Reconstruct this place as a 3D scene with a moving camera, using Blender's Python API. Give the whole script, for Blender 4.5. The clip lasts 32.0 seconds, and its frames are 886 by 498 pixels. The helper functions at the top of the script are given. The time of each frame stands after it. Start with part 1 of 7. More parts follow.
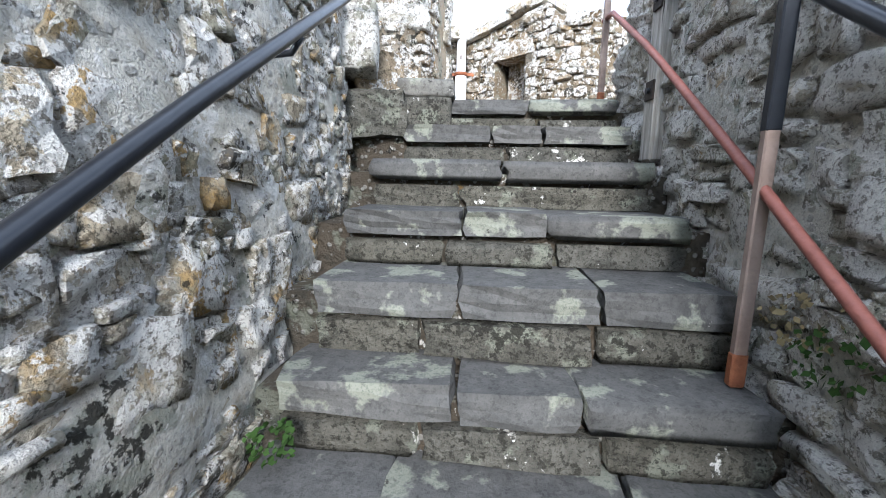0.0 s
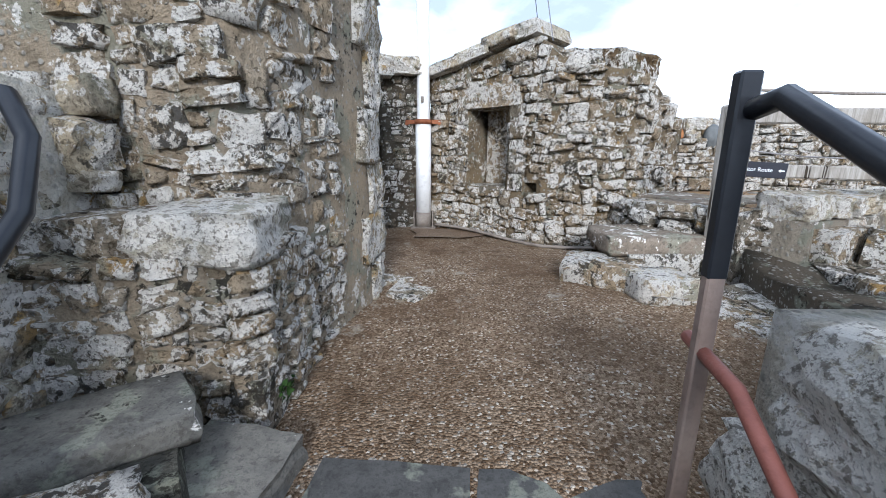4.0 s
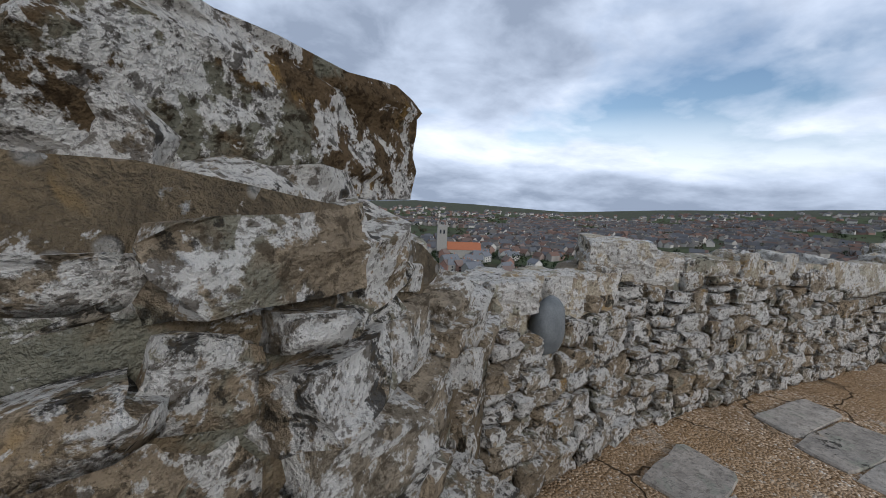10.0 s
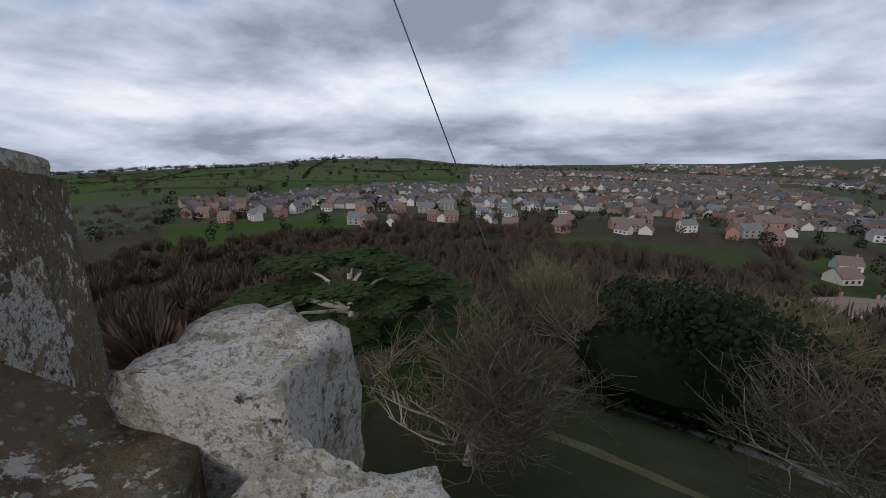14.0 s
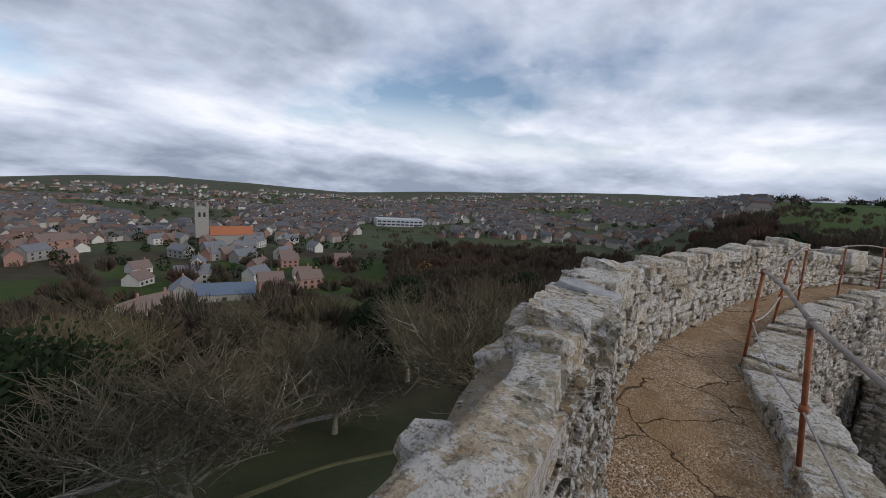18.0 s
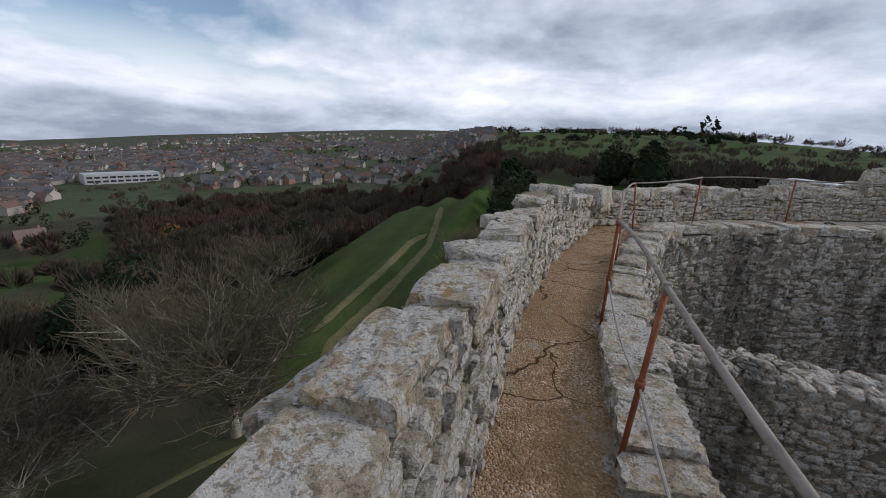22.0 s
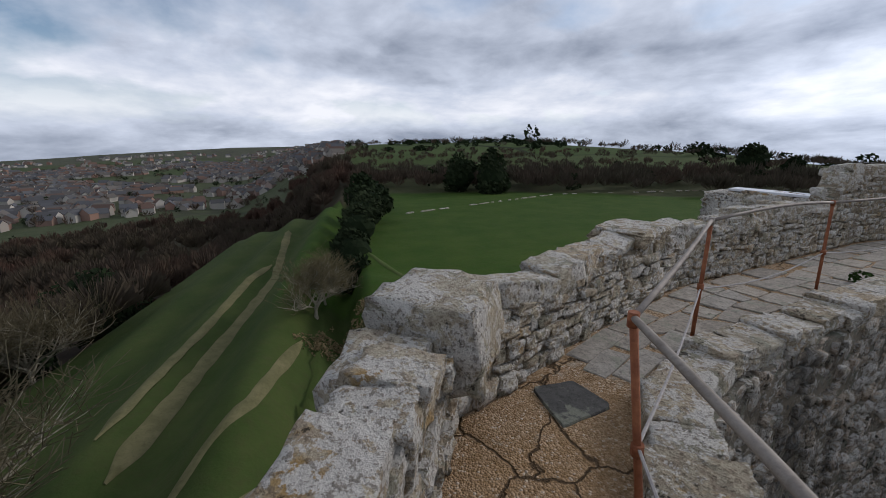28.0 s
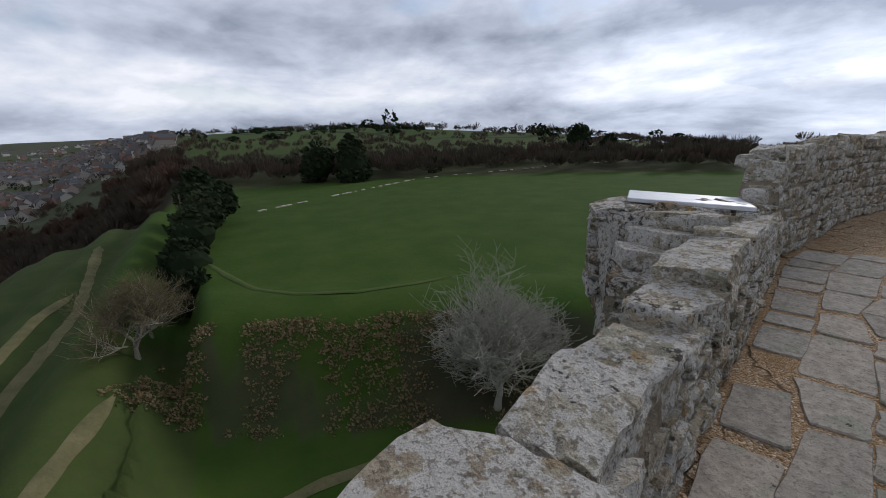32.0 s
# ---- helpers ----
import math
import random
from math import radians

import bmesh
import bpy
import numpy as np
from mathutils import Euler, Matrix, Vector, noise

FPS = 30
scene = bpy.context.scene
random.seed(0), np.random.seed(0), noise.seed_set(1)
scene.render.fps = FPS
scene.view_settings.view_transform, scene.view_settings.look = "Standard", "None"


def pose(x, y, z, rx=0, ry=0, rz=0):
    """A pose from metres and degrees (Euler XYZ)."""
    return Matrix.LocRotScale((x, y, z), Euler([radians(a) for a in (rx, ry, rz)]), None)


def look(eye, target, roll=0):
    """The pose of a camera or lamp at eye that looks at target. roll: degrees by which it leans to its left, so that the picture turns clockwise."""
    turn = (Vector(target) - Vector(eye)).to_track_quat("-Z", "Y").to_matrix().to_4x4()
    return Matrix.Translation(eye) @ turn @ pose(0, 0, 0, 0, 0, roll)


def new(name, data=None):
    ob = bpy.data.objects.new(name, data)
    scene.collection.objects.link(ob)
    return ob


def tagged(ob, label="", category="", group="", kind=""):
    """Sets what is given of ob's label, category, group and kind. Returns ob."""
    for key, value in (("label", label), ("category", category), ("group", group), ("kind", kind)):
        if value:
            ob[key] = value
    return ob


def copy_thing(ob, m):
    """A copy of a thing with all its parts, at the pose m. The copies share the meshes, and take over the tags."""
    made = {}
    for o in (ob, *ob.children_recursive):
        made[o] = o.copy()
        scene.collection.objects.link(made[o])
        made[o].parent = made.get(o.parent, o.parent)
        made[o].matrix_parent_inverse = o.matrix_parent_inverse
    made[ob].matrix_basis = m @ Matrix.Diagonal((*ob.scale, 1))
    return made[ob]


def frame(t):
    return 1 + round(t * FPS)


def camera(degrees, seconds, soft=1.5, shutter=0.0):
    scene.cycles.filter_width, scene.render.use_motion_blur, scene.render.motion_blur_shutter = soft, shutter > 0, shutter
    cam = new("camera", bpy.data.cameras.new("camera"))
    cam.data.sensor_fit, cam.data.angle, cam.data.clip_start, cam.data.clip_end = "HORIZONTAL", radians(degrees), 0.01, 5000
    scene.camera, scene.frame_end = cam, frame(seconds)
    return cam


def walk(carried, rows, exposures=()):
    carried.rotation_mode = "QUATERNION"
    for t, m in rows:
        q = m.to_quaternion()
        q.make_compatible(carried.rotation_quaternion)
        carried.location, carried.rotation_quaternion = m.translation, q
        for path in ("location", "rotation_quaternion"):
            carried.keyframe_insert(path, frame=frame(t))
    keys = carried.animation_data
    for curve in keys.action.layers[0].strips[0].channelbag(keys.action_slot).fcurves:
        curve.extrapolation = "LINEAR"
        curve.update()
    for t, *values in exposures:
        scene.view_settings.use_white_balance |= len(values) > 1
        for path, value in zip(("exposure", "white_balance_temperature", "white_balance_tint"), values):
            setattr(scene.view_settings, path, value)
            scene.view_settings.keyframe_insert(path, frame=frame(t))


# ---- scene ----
cam = camera(96, 32.0, soft=0.8)
# seconds, place in metres, turn in degrees (Euler XYZ)
ROWS = [
    (0.0, -0.047, 0.193, -0.477, 80.81, -1.10, 4.89),
    (0.5, -0.019, 0.416, -0.337, 80.33, -0.90, 4.78),
    (1.0, 0.023, 0.667, -0.128, 80.07, -0.51, 5.44),
    (1.5, 0.032, 0.825, 0.055, 79.37, -0.17, 6.32),
    (2.0, 0.101, 1.143, 0.192, 79.00, 0.47, 6.79),
    (2.5, 0.162, 1.353, 0.370, 78.50, 1.22, 5.88),
    (3.0, 0.181, 1.599, 0.478, 77.13, 1.38, 4.52),
    (3.5, 0.206, 1.812, 0.724, 76.17, -0.44, 2.91),
    (4.0, 0.209, 2.050, 0.909, 76.45, -0.41, 4.05),
    (4.5, 0.160, 2.245, 1.016, 77.03, -0.70, 5.10),
    (5.0, 0.066, 2.402, 1.050, 77.67, -1.42, 4.84),
    (5.5, -0.025, 2.572, 1.063, 78.25, -2.36, 2.89),
    (6.0, 0.035, 2.908, 1.176, 77.83, -2.51, -0.07),
    (6.5, 0.209, 3.310, 1.333, 77.63, -2.35, -3.38),
    (7.0, 0.345, 3.608, 1.299, 77.91, -2.31, -5.35),
    (7.5, 0.541, 3.954, 1.334, 79.20, -2.26, -7.29),
    (8.0, 0.775, 4.302, 1.353, 80.29, -2.29, -11.51),
    (8.5, 1.068, 4.646, 1.366, 80.52, -2.49, -16.21),
    (9.0, 1.363, 4.877, 1.418, 80.62, -2.54, -20.89),
    (9.5, 1.482, 5.147, 1.560, 81.71, -2.26, -24.96),
    (10.0, 1.624, 5.499, 1.622, 81.98, -2.55, -27.96),
    (10.5, 1.810, 5.717, 1.776, 80.60, -2.57, -31.22),
    (11.0, 1.980, 5.863, 1.921, 79.92, -2.54, -29.52),
    (11.5, 2.230, 6.085, 1.917, 79.13, -2.85, -23.84),
    (12.0, 2.514, 6.238, 1.906, 78.71, -2.80, -17.26),
    (12.5, 2.772, 6.311, 1.905, 77.82, -2.98, -7.90),
    (13.0, 2.846, 6.328, 1.946, 76.51, -2.20, 2.21),
    (13.5, 2.873, 6.347, 1.997, 75.43, -0.99, 14.06),
    (14.0, 2.950, 6.392, 1.963, 75.09, -0.28, 24.93),
    (14.5, 3.102, 6.408, 1.920, 75.31, -0.12, 30.77),
    (15.0, 3.358, 6.420, 1.894, 76.06, -0.24, 29.55),
    (15.5, 3.733, 6.430, 1.885, 77.23, -0.50, 20.45),
    (16.0, 4.188, 6.425, 1.887, 78.00, -1.01, 5.34),
    (16.5, 4.615, 6.310, 1.892, 79.24, -1.59, -11.63),
    (17.0, 4.946, 6.130, 1.898, 80.41, -2.51, -29.00),
    (17.5, 5.140, 6.251, 1.908, 81.17, -3.79, -48.60),
    (18.0, 5.682, 6.290, 1.908, 80.97, -4.06, -58.44),
    (18.5, 6.368, 6.330, 1.911, 80.20, -3.85, -65.54),
    (19.0, 6.893, 6.315, 1.898, 79.16, -3.65, -69.76),
    (19.5, 7.410, 6.325, 1.921, 77.73, -3.51, -73.05),
    (20.0, 7.805, 6.287, 1.933, 76.78, -3.43, -77.27),
    (20.5, 8.270, 6.309, 1.922, 76.11, -3.44, -81.17),
    (21.0, 8.917, 6.250, 1.907, 75.71, -2.95, -83.86),
    (21.5, 9.356, 6.256, 1.902, 75.12, -2.62, -86.67),
    (22.0, 9.916, 6.140, 1.925, 74.28, -2.10, -90.59),
    (22.5, 10.446, 5.943, 1.927, 73.71, -1.42, -94.48),
    (23.0, 10.959, 5.841, 1.938, 73.73, -1.00, -97.37),
    (23.5, 11.403, 5.672, 1.964, 74.06, -0.52, -100.71),
    (24.0, 11.868, 5.529, 1.948, 75.00, -0.39, -102.91),
    (24.5, 12.281, 5.389, 1.983, 75.53, -0.35, -104.24),
    (25.0, 12.622, 5.263, 1.982, 76.06, -0.31, -104.73),
    (25.5, 13.047, 5.120, 1.987, 76.53, -0.59, -103.96),
    (26.0, 13.490, 5.012, 1.936, 77.30, -0.14, -104.77),
    (26.5, 13.889, 4.868, 1.892, 77.90, 0.30, -105.55),
    (27.0, 14.241, 4.671, 1.868, 77.95, 0.40, -106.25),
    (27.5, 14.578, 4.419, 1.860, 77.31, 0.22, -107.44),
    (28.0, 15.013, 4.126, 1.848, 76.32, 0.44, -111.22),
    (28.5, 15.420, 3.921, 1.818, 76.09, 0.31, -113.71),
    (29.0, 15.836, 3.713, 1.797, 76.31, 0.39, -115.40),
    (29.5, 16.170, 3.426, 1.820, 75.14, 0.74, -116.89),
    (30.0, 16.547, 3.114, 1.848, 74.12, 1.15, -119.67),
    (30.5, 16.791, 2.748, 1.854, 73.41, 1.23, -123.20),
    (31.0, 16.987, 2.356, 1.792, 72.89, 1.54, -126.34),
    (31.5, 17.204, 1.928, 1.843, 72.84, 2.13, -128.81),
    (32.0, 17.342, 1.528, 1.869, 73.93, 2.18, -130.34),
]
walk(cam, [(t, pose(x, y, z, rx, ry, rz)) for t, x, y, z, rx, ry, rz in ROWS],
     exposures=[(0, 2.5, 5650, 10), (2, 2.0, 5700, 10), (3.5, 1.6, 5700, 10), (6, 0.75, 5800, 10), (7, 0.38, 5800, 10), (9, 0.4, 5850, 10), (10.5, 0.12, 6000, 12), (12, -0.05, 6150, 13), (17, -0.02, 6200, 14), (19, 0.14, 6200, 14), (23, 0.14, 6200, 14), (26, 0.03, 6250, 14), (32, 0.0, 6250, 14)])

# ---- world, sun ----
world = bpy.data.worlds.new("overcast_sky")
scene.world = world
world.use_nodes = True
wn = world.node_tree
wn.nodes.clear()


def wnode(kind, **vals):
    n = wn.nodes.new(kind)
    for k, v in vals.items():
        n.inputs[k].default_value = v
    return n


sky = wn.nodes.new("ShaderNodeTexSky")
sky.sky_type = "NISHITA"
sky.sun_disc = False
SUN_EL, SUN_AZ = radians(24), radians(175)
sky.sun_elevation, sky.sun_rotation = SUN_EL, SUN_AZ
sky.air_density, sky.dust_density = 1.0, 0.3
coord = wn.nodes.new("ShaderNodeTexCoord")
sep = wn.nodes.new("ShaderNodeSeparateXYZ")
wn.links.new(coord.outputs["Generated"], sep.inputs[0])
# project the sky direction on a flat cloud layer, so that clouds thin into bands at the horizon
add_h = wn.nodes.new("ShaderNodeMath"); add_h.operation = "ADD"; add_h.inputs[1].default_value = 0.31
mx = wn.nodes.new("ShaderNodeMath"); mx.operation = "MAXIMUM"; mx.inputs[1].default_value = -0.15
wn.links.new(sep.outputs[2], mx.inputs[0]); wn.links.new(mx.outputs[0], add_h.inputs[0])
divs = []
for k in (0, 1):
    d = wn.nodes.new("ShaderNodeMath"); d.operation = "DIVIDE"
    wn.links.new(sep.outputs[k], d.inputs[0]); wn.links.new(add_h.outputs[0], d.inputs[1]); divs.append(d)
comb = wn.nodes.new("ShaderNodeCombineXYZ")
wn.links.new(divs[0].outputs[0], comb.inputs[0]); wn.links.new(divs[1].outputs[0], comb.inputs[1])
comb.inputs[2].default_value = 3.7
big = wnode("ShaderNodeTexNoise", Scale=1.15, Detail=7.0, Roughness=0.50, Distortion=0.15)
small = wnode("ShaderNodeTexNoise", Scale=3.4, Detail=8.0, Roughness=0.55, Distortion=0.3)
for n in (big, small):
    wn.links.new(comb.outputs[0], n.inputs["Vector"])
cover = wn.nodes.new("ShaderNodeMapRange")          # gaps of blue between the clouds
cover.inputs[1].default_value, cover.inputs[2].default_value = 0.35, 0.47
wn.links.new(big.outputs[0], cover.inputs[0])
shade = wn.nodes.new("ShaderNodeValToRGB")          # grey bellies, white edges
shade.color_ramp.elements[0].position, shade.color_ramp.elements[0].color = 0.37, (0.96, 0.98, 1.0, 1)
shade.color_ramp.elements[1].position, shade.color_ramp.elements[1].color = 0.61, (0.30, 0.345, 0.42, 1)
mid = shade.color_ramp.elements.new(0.48); mid.color = (0.62, 0.68, 0.77, 1)
mixn = wn.nodes.new("ShaderNodeMath"); mixn.operation = "MULTIPLY_ADD"
mixn.inputs[1].default_value = 0.32
scl = wn.nodes.new("ShaderNodeMath"); scl.operation = "MULTIPLY"; scl.inputs[1].default_value = 0.68
wn.links.new(big.outputs[0], scl.inputs[0]); wn.links.new(small.outputs[0], mixn.inputs[0]); wn.links.new(scl.outputs[0], mixn.inputs[2])
# long level bands low in the sky: a bright strip above the grey horizon
flat = wn.nodes.new("ShaderNodeVectorMath"); flat.operation = "MULTIPLY"; flat.inputs[1].default_value = (2.6, 2.6, 9.5)
wn.links.new(coord.outputs["Generated"], flat.inputs[0])
bands = wnode("ShaderNodeTexNoise", Scale=1.0, Detail=7.0, Roughness=0.58, Distortion=0.25)
wn.links.new(flat.outputs[0], bands.inputs["Vector"])
near_h = wn.nodes.new("ShaderNodeMapRange")
near_h.inputs[1].default_value, near_h.inputs[2].default_value, near_h.inputs[3].default_value, near_h.inputs[4].default_value = 0.05, 0.34, 0.55, 0.0
wn.links.new(sep.outputs[2], near_h.inputs[0])
blend = wn.nodes.new("ShaderNodeMix"); blend.data_type = "FLOAT"
wn.links.new(near_h.outputs[0], blend.inputs[0]); wn.links.new(mixn.outputs[0], blend.inputs[2]); wn.links.new(bands.outputs[0], blend.inputs[3])
level = wn.nodes.new("ShaderNodeValToRGB")
level.color_ramp.elements[0].position, level.color_ramp.elements[0].color = 0.0, (0.56, 0.56, 0.56, 1)
level.color_ramp.elements[1].position, level.color_ramp.elements[1].color = 0.40, (0.52, 0.52, 0.52, 1)
for at_z, tone in ((0.035, 0.53), (0.085, 0.42), (0.13, 0.45), (0.20, 0.53)):
    level.color_ramp.elements.new(at_z).color = (tone, tone, tone, 1)
wn.links.new(sep.outputs[2], level.inputs[0])
bias = wn.nodes.new("ShaderNodeMath"); bias.operation = "ADD"
cent = wn.nodes.new("ShaderNodeMath"); cent.operation = "SUBTRACT"; cent.inputs[1].default_value = 0.5
wn.links.new(level.outputs[0], cent.inputs[0])
wn.links.new(blend.outputs[0], bias.inputs[0]); wn.links.new(cent.outputs[0], bias.inputs[1])
wn.links.new(bias.outputs[0], shade.inputs[0])
cloud = wnode("ShaderNodeBackground", Strength=0.95)
# thinner, brighter cloud round the hidden sun
dotn = wn.nodes.new("ShaderNodeVectorMath"); dotn.operation = "DOT_PRODUCT"
dotn.inputs[1].default_value = (math.sin(SUN_AZ) * 0.97, math.cos(SUN_AZ) * 0.97, 0.24)
wn.links.new(coord.outputs["Generated"], dotn.inputs[0])
glow = wn.nodes.new("ShaderNodeMapRange")
glow.inputs[1].default_value, glow.inputs[2].default_value, glow.inputs[3].default_value, glow.inputs[4].default_value = 0.80, 1.0, 0.95, 1.35
wn.links.new(dotn.outputs["Value"], glow.inputs[0])
wn.links.new(glow.outputs[0], cloud.inputs[1])
wn.links.new(shade.outputs[0], cloud.inputs[0])
blue = wnode("ShaderNodeBackground", Strength=0.10)
wn.links.new(sky.outputs[0], blue.inputs[0])
ms = wn.nodes.new("ShaderNodeMixShader")
low = wn.nodes.new("ShaderNodeMapRange")            # the far clouds close up towards the horizon
low.inputs[1].default_value, low.inputs[2].default_value = 0.20, 0.05
wn.links.new(sep.outputs[2], low.inputs[0])
full = wn.nodes.new("ShaderNodeMath"); full.operation = "MAXIMUM"
wn.links.new(cover.outputs[0], full.inputs[0]); wn.links.new(low.outputs[0], full.inputs[1])
wn.links.new(full.outputs[0], ms.inputs[0]); wn.links.new(blue.outputs[0], ms.inputs[1]); wn.links.new(cloud.outputs[0], ms.inputs[2])
wo = wn.nodes.new("ShaderNodeOutputWorld")
wn.links.new(ms.outputs[0], wo.inputs[0])

sun_data = bpy.data.lights.new("sun", "SUN")
sun_data.energy, sun_data.angle, sun_data.color = 1.4, radians(14), (1.0, 0.95, 0.88)
sun_lamp = new("sun", sun_data)
sun_lamp.matrix_world = look((0, 0, 30), (-math.sin(SUN_AZ) * math.cos(SUN_EL), -math.cos(SUN_AZ) * math.cos(SUN_EL), 30 - math.sin(SUN_EL)))

# ---- materials ----
class Nodes:
    """A small writer of node materials."""

    def __init__(self, name, rough=0.9, metal=0.0):
        self.m = bpy.data.materials.new(name)
        self.m.use_nodes = True
        self.t = self.m.node_tree
        self.b = self.t.nodes["Principled BSDF"]
        self.b.inputs["Roughness"].default_value, self.b.inputs["Metallic"].default_value = rough, metal
        self.b.inputs["Specular IOR Level"].default_value = 0.3 if rough < 0.8 else 0.06
        self.geo = self.t.nodes.new("ShaderNodeNewGeometry")
        self.info = self.t.nodes.new("ShaderNodeObjectInfo")

    def put(self, sock, v):
        if hasattr(v, "links"):
            self.t.links.new(v, sock)
        else:
            sock.default_value = v

    def math(self, op, a, b=0.0, clamp=False):
        n = self.t.nodes.new("ShaderNodeMath"); n.operation, n.use_clamp = op, clamp
        self.put(n.inputs[0], a); self.put(n.inputs[1], b)
        return n.outputs[0]

    def vec(self, rnd=None, amount=37.0):
        if rnd is None:
            return self.geo.outputs["Position"]
        n = self.t.nodes.new("ShaderNodeVectorMath"); n.operation = "ADD"
        c = self.t.nodes.new("ShaderNodeCombineXYZ")
        for k in range(3):
            self.put(c.inputs[k], self.math("MULTIPLY", rnd, amount * (1 + 0.7 * k)))
        self.t.links.new(self.geo.outputs["Position"], n.inputs[0]); self.t.links.new(c.outputs[0], n.inputs[1])
        return n.outputs[0]

    def noise(self, vec, scale, detail=4.0, rough=0.55, dist=0.0):
        n = self.t.nodes.new("ShaderNodeTexNoise")
        n.inputs["Scale"].default_value, n.inputs["Detail"].default_value = scale, detail
        n.inputs["Roughness"].default_value, n.inputs["Distortion"].default_value = rough, dist
        self.t.links.new(vec, n.inputs["Vector"])
        return n.outputs[0]

    def cells(self, vec, scale, feature="F1", out=0):
        n = self.t.nodes.new("ShaderNodeTexVoronoi"); n.feature = feature
        n.inputs["Scale"].default_value = scale
        self.t.links.new(vec, n.inputs["Vector"])
        return n.outputs[out]

    def ramp(self, v, lo, hi):
        n = self.t.nodes.new("ShaderNodeMapRange"); n.clamp = True
        self.put(n.inputs[0], v); n.inputs[1].default_value, n.inputs[2].default_value = lo, hi
        return n.outputs[0]

    def mix(self, f, a, b):
        n = self.t.nodes.new("ShaderNodeMix"); n.data_type = "RGBA"
        self.put(n.inputs["Factor"], f)
        self.put(n.inputs[6], (*a, 1) if isinstance(a, tuple) else a); self.put(n.inputs[7], (*b, 1) if isinstance(b, tuple) else b)
        return n.outputs[2]

    def color(self, c):
        self.put(self.b.inputs["Base Color"], (*c, 1) if isinstance(c, tuple) else c)

    def bump(self, h, strength=0.5, dist=0.02):
        n = self.t.nodes.new("ShaderNodeBump")
        n.inputs["Strength"].default_value, n.inputs["Distance"].default_value = strength, dist
        self.t.links.new(h, n.inputs["Height"]); self.t.links.new(n.outputs[0], self.b.inputs["Normal"])


def weather(n, v, c, white, dark, gold, amount=0.92):
    """Ochre bloom, crusts of white lichen with crisp rims, black lichen."""
    c = n.mix(n.math("MULTIPLY", n.ramp(n.noise(v, 4.2, 5, 0.62, 0.4), gold, gold + 0.07), 0.75), c, (0.42, 0.25, 0.075))
    c = n.mix(n.math("MULTIPLY", n.ramp(n.noise(v, 5.2, 5, 0.6), 0.555, 0.60), 0.6), c, (0.27, 0.275, 0.21))
    crust = n.math("ADD", n.math("MULTIPLY", n.noise(v, 15, 6, 0.66, 0.3), 0.52), n.math("ADD", n.math("MULTIPLY", n.noise(v, 3.2, 3, 0.5), 0.33), n.math("MULTIPLY", n.noise(v, 75, 3, 0.6), 0.15)))
    tone = n.mix(n.noise(v, 60, 3, 0.6), (0.56, 0.525, 0.465), (0.92, 0.87, 0.79))
    c = n.mix(n.math("MULTIPLY", n.ramp(crust, white, white + 0.02), amount), c, tone)
    blk = n.math("ADD", n.math("MULTIPLY", n.noise(v, 24, 6, 0.7), 0.6), n.math("MULTIPLY", n.noise(v, 2.6, 4, 0.6), 0.4))
    return n.mix(n.math("MULTIPLY", n.ramp(blk, dark, dark + 0.03), 0.9), c, (0.030, 0.027, 0.022))


def lichen_stone(name, warm, grey, white=0.55, dark=0.5, gold=0.62, island=False, relief=0.6, speck=1.0, streak=0.0):
    """Weathered limestone: each stone its own tint, white and black lichen, some ochre, pitted."""
    n = Nodes(name, 0.92)
    rnd = n.geo.outputs["Random Per Island"] if island else n.info.outputs["Random"]
    v = n.vec(rnd)
    spots, mid, grain = n.noise(v, 16, 7, 0.7), n.noise(v, 42, 6, 0.7), n.noise(v, 120, 4, 0.7)
    rnd2 = n.math("FRACT", n.math("MULTIPLY", rnd, 17.31))
    c = n.mix(rnd, warm, grey)
    c = n.mix(n.math("MULTIPLY", n.ramp(rnd2, 0.35, 1.0), 0.5), c, tuple(x * 0.5 for x in warm))
    c = n.mix(n.ramp(spots, 0.38, 0.60), n.mix(0.5 * speck, c, tuple(x * 0.36 for x in warm)), n.mix(0.3, c, tuple(min(x * 1.5, 0.72) for x in warm)))
    c = weather(n, v, c, white, dark, gold)
    c = n.mix(n.math("MULTIPLY", n.ramp(mid, 0.54, 0.59), 0.78 * speck), c, tuple(x * 0.26 for x in warm))
    c = n.mix(n.math("MULTIPLY", n.ramp(grain, 0.52, 0.62), 0.55 * speck), c, tuple(x * 0.25 for x in warm))
    if streak:                        # black mould that has run down the wall
        st = n.t.nodes.new("ShaderNodeVectorMath"); st.operation = "MULTIPLY"
        st.inputs[1].default_value = (1.0, 1.0, 0.16)
        n.t.links.new(n.vec(), st.inputs[0])
        c = n.mix(n.math("MULTIPLY", n.ramp(n.noise(st.outputs[0], 1.5, 6, 0.65), 0.50, 0.62), streak), c, (0.035, 0.033, 0.028))
    n.color(c)
    h = n.math("ADD", n.math("MULTIPLY", spots, 0.8), n.math("ADD", n.math("MULTIPLY", mid, 0.6), n.math("MULTIPLY", grain, 0.25)))
    n.bump(h, min(relief * 1.7, 1.0), 0.05 * relief / 0.6)
    return n.m


